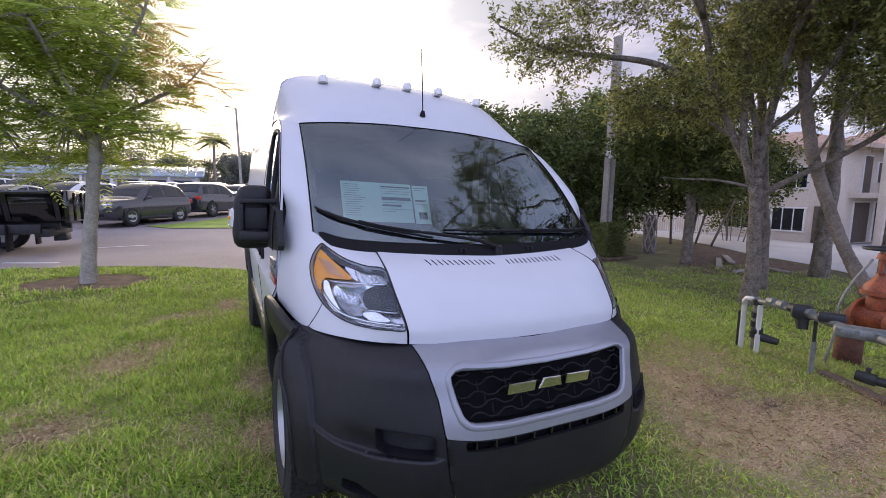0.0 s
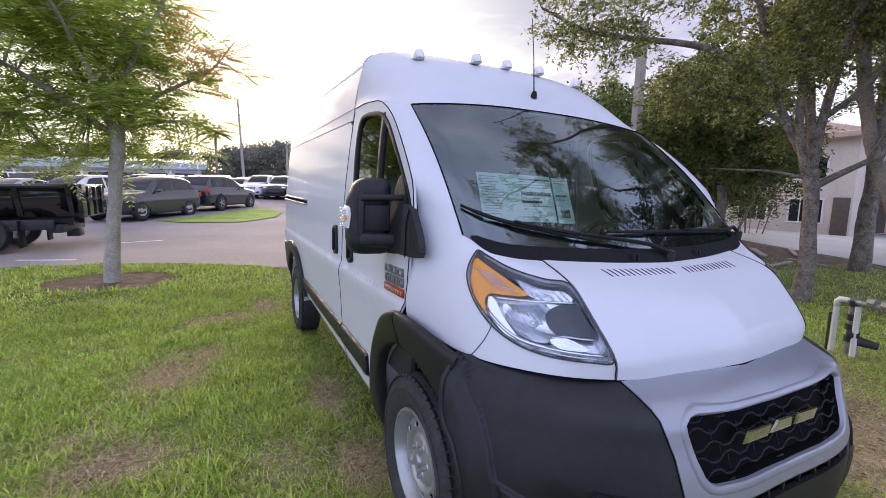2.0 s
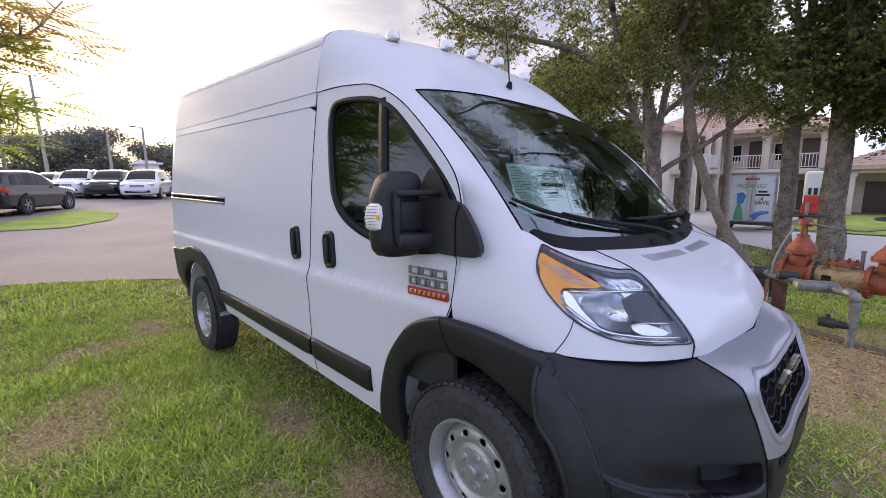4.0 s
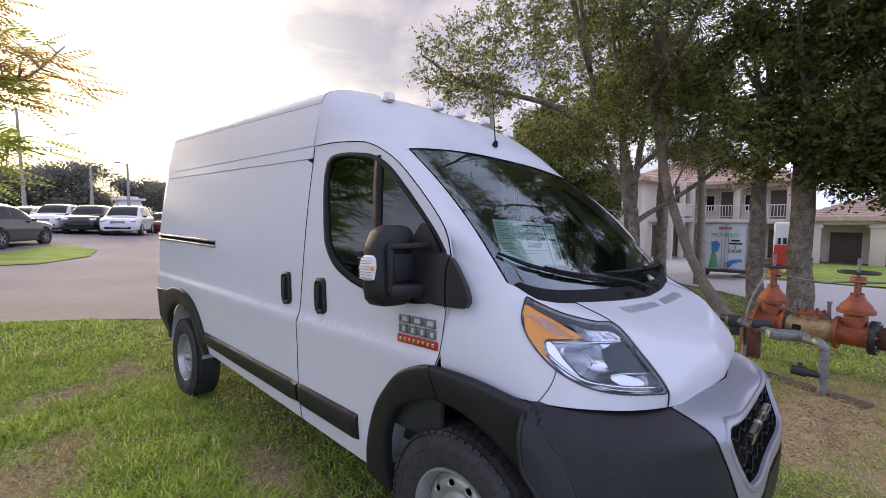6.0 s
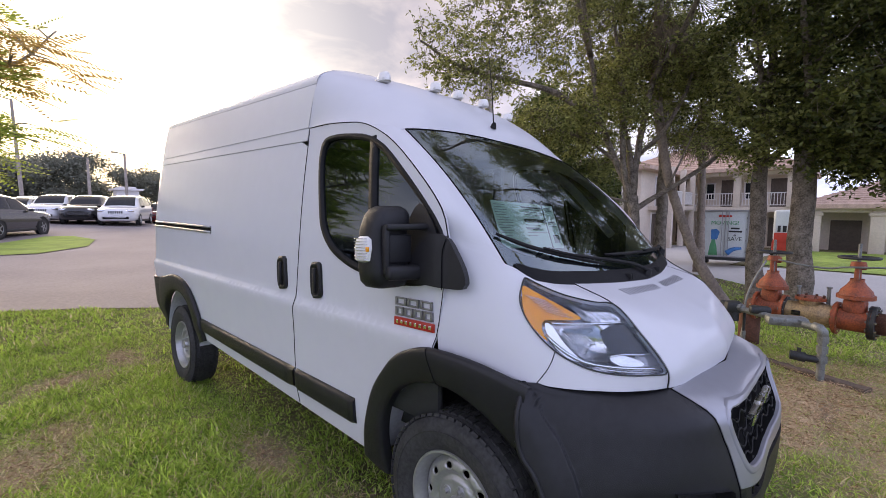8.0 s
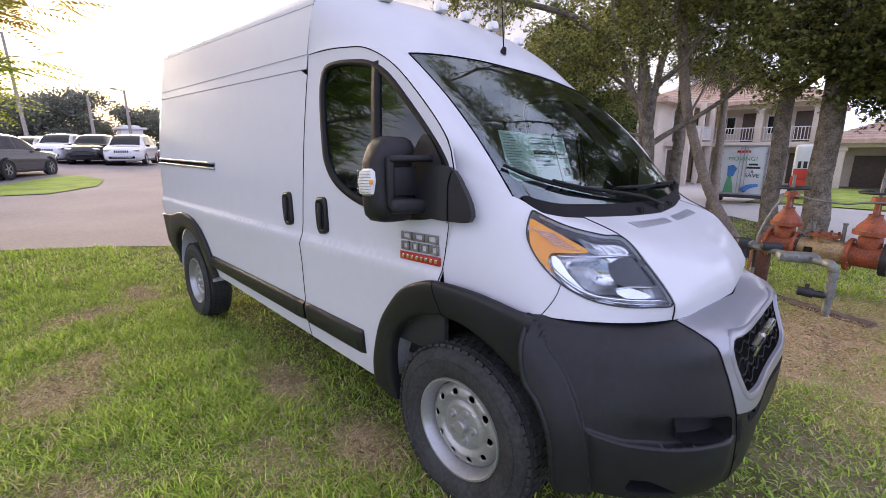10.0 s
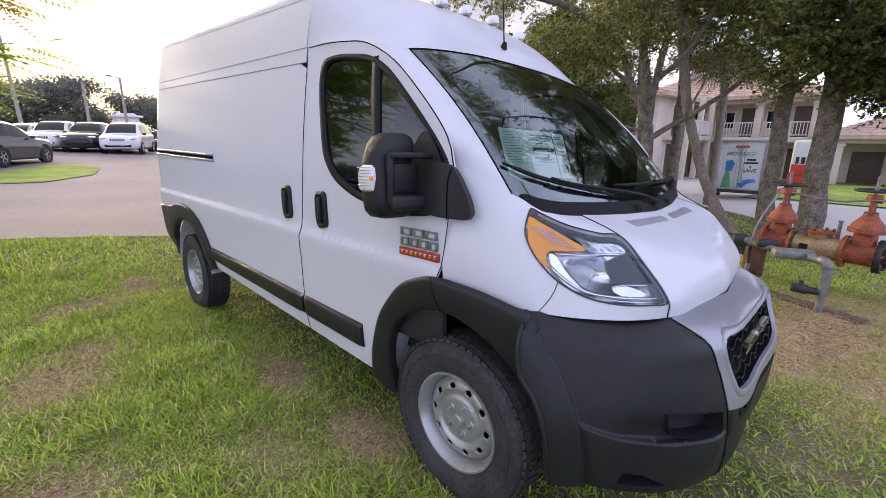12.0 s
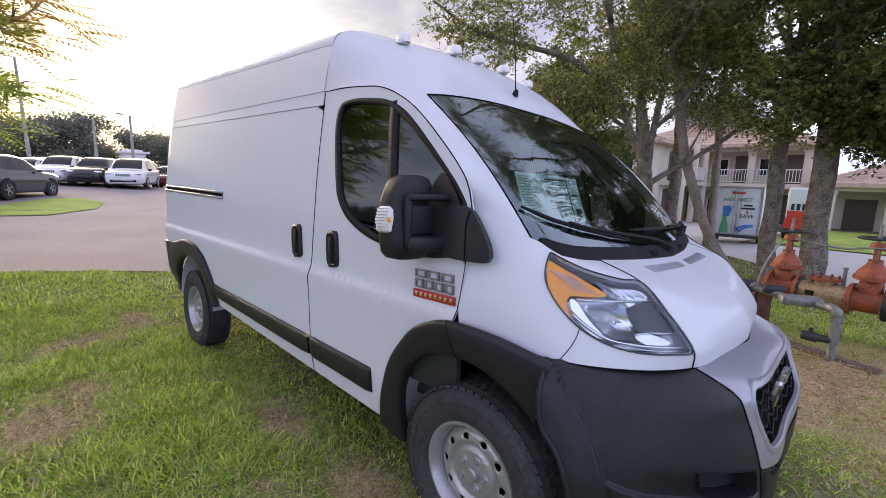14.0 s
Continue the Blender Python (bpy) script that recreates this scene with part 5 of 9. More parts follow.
    def sheet(name, u0, u1, v0, v1, o, material, parent):
        v = [P(u0, v0, o), P(u1, v0, o), P(u1, v1, o), P(u0, v1, o)]
        w = [p - nrm * 0.0012 for p in v]
        return link_mesh(name, v + w, [(0, 1, 2, 3), (7, 6, 5, 4), (0, 4, 5, 1), (1, 5, 6, 2), (2, 6, 7, 3), (3, 7, 4, 0)], material, parent, smooth=False)
    sh = sheet("sheet", 0.0, 0.795, 0.0, 1.0, 0.0, PAPER, stk)
    sh2 = sheet("sheet", 0.81, 1.0, 0.02, 1.02, 0.002, PAPER, stk)
    rnd = random.Random(4)
    for k in range(15):
        v = 0.07 + 0.055 * k
        sheet("print_line", 0.03, 0.03 + rnd.uniform(0.14, 0.24), v, v + 0.012, 0.0015, GREYSEAM, sh)
    for k, (u0, u1, h, mt) in enumerate(((0.44, 0.78, 0.030, INK), (0.44, 0.74, 0.012, GREYSEAM), (0.44, 0.78, 0.012, GREYSEAM), (0.46, 0.76, 0.012, GREYSEAM), (0.44, 0.78, 0.075, INK), (0.44, 0.70, 0.014, GREYSEAM), (0.44, 0.66, 0.045, INK), (0.44, 0.78, 0.012, GREYSEAM), (0.44, 0.60, 0.012, GREYSEAM))):
        v = (0.08, 0.14, 0.20, 0.26, 0.36, 0.49, 0.55, 0.66, 0.72)[k]
        sheet("print_bar", u0, u1, v, v + h, 0.0015, mt, sh)
    for v0, v1, u0, u1, mt in ((0.08, 0.10, 0.83, 0.97, GREYSEAM), (0.14, 0.155, 0.83, 0.95, GREYSEAM), (0.40, 0.44, 0.83, 0.96, INK), (0.50, 0.515, 0.83, 0.97, GREYSEAM), (0.72, 0.90, 0.86, 0.96, INK)):
        sheet("print_bar", u0, u1, v0, v1, 0.0035, mt, sh2)
    pp = link_mesh("loose_paper", [(0.10, -0.12, 1.285), (0.42, -0.13, 1.285), (0.40, 0.05, 1.302), (0.12, 0.04, 1.302)], [(0, 1, 2, 3)], PAPER, van, "white sheet lying on the dashboard", smooth=False)


VAN = build_van()

# ---- ground ----
def ground_z(x, y):
    """Height of the ground: a low crown under the van that falls to a swale."""
    crown = -0.0285 * max(-1.5, min(x, 3.0)) - 0.024 * max(0.0, min(y, 4.2))
    left = 0.05 * ease(-1.0, -4.0, x) * ease(3, 7, y)
    back = 0.07 * ease(4.2, 8.0, y)
    z = crown + left + back
    flat = ease(8.5, 12.0, y) * (1 - ease(2, 8, x))
    z *= 1 - flat
    z += 0.033 * max(0.0, min(y, 35.0) - 11.0) * (1 - ease(8, 14, x))     # the lot rises away
    z += -0.27 * ease(3.2, 7.5, x) - 0.55 * ease(13, 34, x)
    return z


def sheet_over(name, outline, lift, material, step=0.5, label="", kind="structure", skirt=0.0):
    """A sheet that follows the ground inside an outline (x, y)."""
    vs, fs = trimmed(lambda x, y: (x, y, ground_z(x, y) + lift), straight_line(outline, step, True), [], step)
    fs = orient(vs, fs, (0, 0, -1000))
    ob = link_mesh(name, vs, fs, material, None, label, kind=kind)
    return ob


# dry, straw-coloured places in the lawn: x, y, radius along x and y, strength
DRY = [(-2.20, 2.45, 0.30, 0.35, 1.0), (-2.36, 1.18, 0.26, 0.26, 1.1), (-2.58, 1.6, 0.18, 0.15, 0.6), (-1.29, 4.63, 0.16, 0.30, 0.9), (-1.78, 4.15, 0.35, 0.22, 0.8), (-1.07, 1.54, 0.16, 0.40, 0.8), (-1.05, 0.50, 0.18, 0.35, 0.8),
       (-2.0, 2.9, 0.30, 0.25, 0.6), (-1.45, 0.75, 0.25, 0.30, 0.4), (2.35, 0.20, 0.22, 0.35, 0.9), (2.15, -0.25, 0.34, 0.30, 1.0), (2.15, -0.60, 0.36, 0.26, 1.1), (2.35, -0.88, 0.55, 0.20, 1.0), (1.75, -0.90, 0.45, 0.22, 0.7),
       (1.45, -0.70, 0.30, 0.25, 0.55), (2.9, -0.80, 0.50, 0.25, 0.7), (3.4, -1.2, 1.0, 0.5, 0.6), (1.6, -1.5, 0.9, 0.5, 0.45), (4.6, -2.2, 1.2, 0.8, 0.6), (-1.9, -0.2, 0.4, 0.3, 0.4), (2.9, 0.6, 0.5, 0.4, 0.35), (-3.2, 1.5, 0.5, 0.4, 0.25)]
# bare trodden soil
BARE = [(2.46, -0.22, 0.30, 0.10, 0.9), (2.60, -0.50, 0.30, 0.09, 0.9), (2.45, -1.05, 0.45, 0.07, 0.7), (-2.40, 1.12, 0.16, 0.14, 0.9), (-1.29, 4.63, 0.14, 0.14, 0.9), (-1.80, 4.18, 0.22, 0.10, 0.8), (-1.05, 1.6, 0.08, 0.22, 0.6)]


def blot(x, y, spots):
    d = 0.0
    for cx, cy, rx, ry, s in spots:
        q = ((x - cx) / rx) ** 2 + ((y - cy) / ry) ** 2
        if q < 6:
            d = max(d, s * math.exp(-q))
    return d


def dryness(x, y):
    n = noise.noise((x * 1.3, y * 1.3, 3.0)) * 0.5 + noise.noise((x * 3.9, y * 3.9, 8.0)) * 0.35 + noise.noise((x * 11, y * 11, 5.0)) * 0.2
    right = 0.42 * ease(0.9, 1.8, x) * (1 - ease(3.2, 5.0, x)) * (1 - ease(0.2, 1.4, y))
    return max(0.0, min(1.0, blot(x, y, DRY) * (1.0 + n) + 0.06 + max(0.0, n - 0.12) * 0.8 + right * (0.7 + n)))


def ground_mat(name="lawn_soil", green=(0.15, 0.15, 0.055), tint=(0.085, 0.072, 0.036)):
    """Lawn soil: green thatch, straw and bare earth by place, with fine relief."""
    m = mat(name, green, 0.95, var=0.30, scale=1.4, bump=1.0, bscale=70, fine=40, tint=tint)
    nt = m.node_tree
    p = nt.nodes["Principled BSDF"]
    src = p.inputs["Base Color"].links[0].from_socket
    at, be = nt.nodes.new("ShaderNodeAttribute"), nt.nodes.new("ShaderNodeAttribute")
    at.attribute_name, be.attribute_name = "dry", "bare"
    last = src
    for k, c in ((at, (0.52, 0.41, 0.27, 1)), (be, (0.085, 0.060, 0.042, 1))):
        mx = nt.nodes.new("ShaderNodeMixRGB")
        nt.links.new(k.outputs["Fac"], mx.inputs[0])
        nt.links.new(last, mx.inputs[1])
        mx.inputs[2].default_value = c
        last = mx.outputs[0]
    nt.links.new(last, p.inputs["Base Color"])
    return m


LAWN = ground_mat()
MOWN = ground_mat("mown_lawn", (0.30, 0.40, 0.07), (0.20, 0.28, 0.05))
ASPHALT = mat("worn_asphalt", (0.30, 0.26, 0.255), 0.85, var=0.16, scale=0.35, bump=0.4, bscale=120, fine=60)
CONCRETE = mat("pale_concrete", (0.50, 0.48, 0.46), 0.8, var=0.08, scale=0.5, bump=0.2, bscale=60, fine=30)
MULCH = mat("brown_mulch", (0.13, 0.085, 0.055), 0.95, var=0.5, scale=6, bump=0.9, bscale=50)


def build_ground():
    xs = np.concatenate([np.linspace(-900, -60, 8), np.linspace(-40, -9, 16), np.linspace(-8, -4, 16)[:-1], np.linspace(-4, 5, 121), np.linspace(5.3, 18, 45), np.linspace(19, 60, 22), np.linspace(90, 900, 8)])
    ys = np.concatenate([np.linspace(-900, -60, 8), np.linspace(-40, -7, 14), np.linspace(-6, -2.4, 14)[:-1], np.linspace(-2.4, 5.2, 111), np.linspace(5.5, 14, 34), np.linspace(15, 80, 30), np.linspace(110, 900, 8)])
    vs = [(x, y, ground_z(x, y)) for y in ys for x in xs]
    n = len(xs)
    fs = [(j * n + i, j * n + i + 1, (j + 1) * n + i + 1, (j + 1) * n + i) for j in range(len(ys) - 1) for i in range(n - 1)]
    ob = link_mesh("ground", vs, fs, LAWN, None, "green lawn with dry straw patches", kind="structure")
    for key, fn in (("dry", dryness), ("bare", lambda x, y: min(1.0, blot(x, y, BARE) * (1 + noise.noise((x * 9, y * 9, 2)))))):
        ob.data.attributes.new(key, "FLOAT", "POINT").data.foreach_set("value", [fn(v[0], v[1]) if abs(v[0]) < 20 and abs(v[1]) < 20 else 0.1 for v in vs])
    sheet_over("road", [(-60, 9.6), (-12, 9.5), (-5.2, 8.9), (-3.5, 8.55), (-2.3, 8.2), (-1.2, 7.6), (-0.3, 7.0), (1.0, 6.7), (3.0, 7.5), (4.5, 10.5), (6, 16), (11, 34), (26, 62), (26, 74), (-60, 74)], 0.012, ASPHALT, 0.9, "worn pinkish grey asphalt of a car lot")
    sheet_over("driveway", [(8.6, -3.5), (9.6, -0.9), (12.4, 1.6), (14.9, 4.5), (15.3, 5.8), (15.9, 7.2), (16.6, 8.3), (17.8, 10.0), (18.9, 12.0), (21, 17), (30, 20), (34, 12), (31, 2), (17.0, 2.2), (16.8, -0.8), (16.2, -6), (9, -10)], 0.02, CONCRETE, 0.9, "pale concrete driveway")
    sheet_over("grass_island", [(-4.2, 18.2), (-3.2, 17.2), (-2.0, 16.9), (-1.2, 16.8), (0.2, 18.4), (0.75, 20.9), (0.3, 23.0), (-0.6, 23.2), (-1.0, 22.4), (-2.4, 20.0)], 0.035, MOWN, 0.6, "raised grass island in the car lot")


build_ground()

# ---- foliage tools ----
def add_mesh(name, co, faces_n, material, parent=None, label="", kind="", smooth=False):
    """A mesh of many loose faces with faces_n corners each, from an array of corners."""
    n = len(co)
    me = bpy.data.meshes.new(name)
    me.vertices.add(n)
    me.vertices.foreach_set("co", np.asarray(co, dtype=np.float32).ravel())
    me.loops.add(n)
    me.loops.foreach_set("vertex_index", np.arange(n, dtype=np.int32))
    k = n // faces_n
    me.polygons.add(k)
    me.polygons.foreach_set("loop_start", np.arange(0, n, faces_n, dtype=np.int32))
    me.polygons.foreach_set("loop_total", np.full(k, faces_n, dtype=np.int32))
    me.materials.append(material)
    me.update(calc_edges=True)
    ob = new(name, me)
    if parent is not None:
        ob.parent = parent
    return tagged(ob, label=label, kind=kind)


def leaf_quads(rng, pos, size, slim=0.42, droop=0.35):
    """Kite-shaped leaves at the positions, turned at random."""
    n = len(pos)
    d = rng.normal(size=(n, 3))
    d[:, 2] = d[:, 2] * 0.6 - droop
    d /= np.linalg.norm(d, axis=1)[:, None]
    s = np.cross(d, rng.normal(size=(n, 3)))
    s /= np.linalg.norm(s, axis=1)[:, None]
    l = size * rng.uniform(0.6, 1.25, n)[:, None]
    w = l * slim * 0.5
    up = np.cross(s, d) * l * 0.10
    q = np.stack([pos, pos + d * l * 0.45 + s * w + up, pos + d * l, pos + d * l * 0.45 - s * w + up], axis=1)
    return q.reshape(-1, 3)


def clump_points(rng, clumps):
    """Twig centres inside ellipsoids (x, y, z, rx, ry, rz, count), denser towards the skin."""
    out = []
    for x, y, z, rx, ry, rz, n in clumps:
        d = rng.normal(size=(n, 3))
        d /= np.linalg.norm(d, axis=1)[:, None]
        r = rng.uniform(0.15, 1.0, n) ** 0.5
        out.append(np.array((x, y, z)) + d * r[:, None] * np.array((rx, ry, rz)))
    return np.concatenate(out)


def sprigs(rng, tufts, m, reach):
    """Thin shoots that spray from each tuft, and the leaf places along them."""
    per = max(2, m // 10)
    s = np.repeat(tufts, per, axis=0) + rng.normal(size=(len(tufts) * per, 3)) * reach * 0.28
    d = rng.normal(size=s.shape)
    d[:, 2] = d[:, 2] * 0.6 - 0.15
    d /= np.linalg.norm(d, axis=1)[:, None]
    ln = (reach * rng.uniform(0.9, 2.0, len(s)))[:, None]
    side = np.cross(d, (0.2, 0.3, 1.0))
    side = side / np.linalg.norm(side, axis=1)[:, None] * 0.0035
    e = s + d * ln + np.array((0, 0, -0.12)) * ln
    q = np.stack([s - side, s + side, e + side * 0.4, e - side * 0.4], axis=1).reshape(-1, 3)
    f = rng.uniform(0.12, 1.0, (len(s), 10, 1))
    pos = s[:, None, :] + d[:, None, :] * ln[:, None, :] * f + np.array((0, 0, -0.12)) * ln[:, None, :] * f * f
    return pos.reshape(-1, 3) + rng.normal(size=(len(s) * 10, 3)) * 0.012, q


def build_tree(name, label, limbs, clumps, leaves, leaf_size, spread, bark, leaf, seed, twig=0.012, slim=0.42, group="", droop=0.35):
    """A tree: limbs given as points with radii, twigs to each leafy tuft, and the leaves."""
    rng = np.random.default_rng(seed)
    tree = thing(name, Matrix.Translation(limbs[0][0][:3]), label, "tree", group)
    base = Vector(limbs[0][0][:3])
    vs, fs = [], []
    nodes = []
    for limb in limbs:
        pts = smooth_line([Vector(p[:3]) for p in limb], 0.18)
        rad = [p[3] for p in limb]
        rr = [float(np.interp(i / (len(pts) - 1) * (len(rad) - 1), range(len(rad)), rad)) * (1 + 0.10 * noise.noise(p * 3.1)) for i, p in enumerate(pts)]
        v, f = tube_data([p + Vector((noise.noise(p * 1.7), noise.noise(p * 1.7 + Vector((9, 0, 0))), 0)) * 0.04 for p in pts], rr, 10)
        b = len(vs)
        vs += v
        fs += [tuple(b + k for k in q) for q in f]
        nodes += [(p, r) for p, r in zip(pts, rr)]
    tufts = clump_points(rng, clumps)
    # only the upper limbs bear twigs
    arr = np.array([p for p, r in nodes])
    tall = arr[:, 2] > base.z + 1.2
    arr = arr[tall] if tall.any() else arr
    order = np.argsort(((tufts[:, None, :] - arr[None, ::3, :]) ** 2).sum(2).min(1))
    for k in order:
        t = tufts[k]
        d2 = ((arr - t) ** 2).sum(1)
        a = Vector(arr[int(d2.argmin())])
        e = Vector(t)
        mid = a.lerp(e, 0.5) + Vector((rng.normal() * 0.08, rng.normal() * 0.08, 0.10 * (e - a).length + rng.normal() * 0.05))
        ln = (e - a).length
        r0 = min(0.05, twig * (0.6 + 0.5 * ln))
        pts = smooth_line([a, mid, e], max(0.12, ln / 5))
        v, f = tube_data(pts, [r0 + (0.003 - r0) * i / (len(pts) - 1) for i in range(len(pts))], 5)
        b = len(vs)
        vs += v
        fs += [tuple(b + q for q in w) for w in f]
        arr = np.concatenate([arr, np.array([tuple(p) for p in pts[1::2]])])
    link_mesh("trunk", [v - base for v in vs], fs, bark, tree, "rough grey-brown bark")
    m = max(1, leaves // len(tufts))
    pos, sprig = sprigs(rng, tufts, m, spread)
    add_mesh("twig_growth", sprig - np.array(base), 4, bark, tree, kind="stuff")
    add_mesh("crown", leaf_quads(rng, pos - np.array(base), leaf_size, slim, droop), 4, leaf, tree, "small green leaves on thin sprigs")
    return tree


BARK = mat("grey_bark", (0.235, 0.20, 0.165), 0.9, var=0.25, scale=7, bump=1.0, bscale=26, fine=5, tint=(0.085, 0.070, 0.052))
PALMBARK = mat("ringed_palm_bark", (0.27, 0.22, 0.18), 0.9, var=0.3, scale=3, bump=0.8, bscale=30)
PALEBARK = mat("pale_grey_bark", (0.36, 0.33, 0.28), 0.9, var=0.25, scale=6, bump=0.6, bscale=30, fine=6)
LEAF_A = leaf_mat("olive_leaves", (0.075, 0.095, 0.03), (0.46, 0.48, 0.17), 0.5)
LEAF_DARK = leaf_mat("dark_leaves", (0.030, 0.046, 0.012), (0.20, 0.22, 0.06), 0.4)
LEAF_BACK = leaf_mat("hedge_leaves", (0.045, 0.070, 0.022), (0.23, 0.28, 0.085), 0.4)
LEAF_FEATHER = leaf_mat("feathery_leaves", (0.24, 0.34, 0.06), (0.70, 0.78, 0.20), 0.68)
# same feathery leaves, with the low sun's orange glow put into the colour
LEAF_SUNGLOW = leaf_mat("sunlit_feathery_leaves", (0.34, 0.24, 0.06), (0.80, 0.55, 0.20), 0.65)
LEAF_PALM = leaf_mat("palm_leaves", (0.030, 0.050, 0.015), (0.13, 0.17, 0.06), 0.3)
LEAF_DRY = leaf_mat("dry_palm_leaves", (0.10, 0.075, 0.045), (0.26, 0.20, 0.13), 0.2)
# distance haze is painted in: leaf greens greyed and paled
LEAF_FAR = leaf_mat("far_leaves_haze_tint", (0.15, 0.16, 0.13), (0.30, 0.31, 0.25), 0.4)

gz = ground_z
# the forked tree whose boughs reach over the van
build_tree("tree", "forked tree with grey bark and small olive leaves on the lawn", [
    [(7.45, 2.28, gz(7.45, 2.28) - 0.1, 0.165), (7.50, 2.30, 0.3, 0.125), (7.55, 2.36, 1.2, 0.108), (7.62, 2.45, 1.9, 0.115)],
    [(7.60, 2.42, 1.8, 0.075), (7.35, 2.75, 2.7, 0.066), (7.05, 3.00, 3.6, 0.058), (6.75, 3.1, 4.8, 0.05), (6.4, 3.2, 6.2, 0.04)],
    [(7.62, 2.45, 1.8, 0.08), (7.80, 2.45, 2.8, 0.07), (7.95, 2.35, 3.8, 0.06), (8.05, 2.2, 5.0, 0.05), (8.2, 2.0, 6.6, 0.04)],
    [(7.65, 2.42, 1.6, 0.065), (8.3, 1.95, 2.05, 0.048), (9.0, 1.4, 2.6, 0.05), (9.8, 0.9, 3.3, 0.03)],
    [(7.05, 3.00, 3.5, 0.07), (6.2, 3.6, 4.05, 0.06), (5.3, 4.2, 4.25, 0.05), (4.4, 4.6, 4.35, 0.035), (3.5, 4.9, 4.7, 0.02)],
    [(7.58, 2.4, 1.75, 0.035), (7.2, 2.9, 1.90, 0.026), (6.8, 3.2, 1.92, 0.018), (6.4, 3.5, 1.95, 0.008)],
    [(6.75, 3.1, 4.8, 0.06), (5.4, 2.9, 6.0, 0.05), (4.4, 2.2, 6.9, 0.03), (3.4, 1.9, 7.3, 0.015)],
    [(8.0, 2.3, 4.4, 0.06), (7.2, 1.2, 5.6, 0.05), (5.6, 0.6, 6.8, 0.03), (3.8, 0.4, 7.4, 0.025), (2.6, -0.8, 7.6, 0.015)],
    [(5.6, 0.6, 6.8, 0.03), (4.4, -1.2, 7.2, 0.025), (3.2, -2.6, 7.2, 0.015)],
    [(7.60, 2.42, 1.55, 0.075), (7.38, 2.55, 2.4, 0.062), (7.30, 2.60, 3.4, 0.055), (7.35, 2.7, 4.6, 0.045), (7.2, 2.9, 6.0, 0.02)],
    [(7.62, 2.44, 1.9, 0.07), (7.72, 2.60, 2.9, 0.06), (7.60, 2.75, 4.0, 0.05), (7.75, 2.9, 5.2, 0.04), (7.9, 3.0, 6.4, 0.02)],
    [(7.80, 2.45, 2.8, 0.05), (8.2, 2.0, 3.4, 0.045), (8.5, 1.7, 4.3, 0.035), (8.9, 1.5, 5.4, 0.015)],
    [(7.35, 2.75, 2.7, 0.045), (6.9, 3.2, 3.1, 0.035), (6.3, 3.6, 3.3, 0.028), (5.7, 3.9, 3.25, 0.015)],
    [(8.3, 1.95, 2.05, 0.03), (8.35, 1.8, 2.5, 0.024), (8.6, 1.7, 2.9, 0.018), (8.7, 1.5, 3.5, 0.008)],
], [(6.6, 3.2, 5.9, 1.9, 1.5, 1.3, 64), (8.2, 2.6, 6.2, 1.8, 1.6, 1.5, 84), (7.3, 2.9, 6.4, 1.2, 1.2, 0.8, 34), (4.7, 4.4, 5.45, 0.9, 0.8, 0.45, 14), (5.7, 4.0, 5.8, 1.0, 0.8, 0.6, 18), (5.2, 4.2, 4.9, 1.1, 0.9, 0.7, 14), (3.9, 4.7, 4.65, 0.9, 0.7, 0.5, 16), (7.9, 2.9, 4.6, 1.4, 1.2, 0.9, 18), (9.0, 2.4, 3.9, 1.2, 1.1, 0.8, 18), (2.8, -0.6, 7.6, 0.9, 1.0, 0.5, 12), (3.3, -2.5, 7.2, 1.0, 0.9, 0.6, 14), (8.0, 3.0, 3.5, 1.6, 1.1, 0.8, 20),
    (6.3, 3.5, 3.5, 1.0, 0.8, 0.7, 20), (9.4, 1.4, 3.6, 1.0, 0.9, 0.9, 24), (4.3, 2.2, 7.1, 1.2, 1.2, 0.6, 30), (4.9, 0.4, 7.1, 1.3, 1.1, 0.6, 30),
    (7.0, 2.9, 3.6, 0.9, 0.8, 0.7, 30), (5.9, 3.8, 3.5, 0.8, 0.6, 0.5, 24), (7.6, 2.5, 4.4, 1.0, 0.9, 0.8, 34), (8.6, 1.7, 4.6, 0.9, 0.8, 0.8, 26), (4.6, 4.5, 4.2, 0.9, 0.7, 0.5, 20),
    (3.9, -0.7, 6.4, 0.9, 1.0, 0.8, 46), (5.2, -1.0, 7.2, 1.2, 1.2, 0.9, 50), (4.0, 0.9, 7.2, 0.9, 0.9, 0.7, 34), (6.0, -0.2, 7.8, 1.2, 1.2, 0.8, 24), (2.6, -1.5, 6.8, 0.9, 0.6, 0.7, 20)],
    82000, 0.080, 0.26, BARK, LEAF_A, 11)
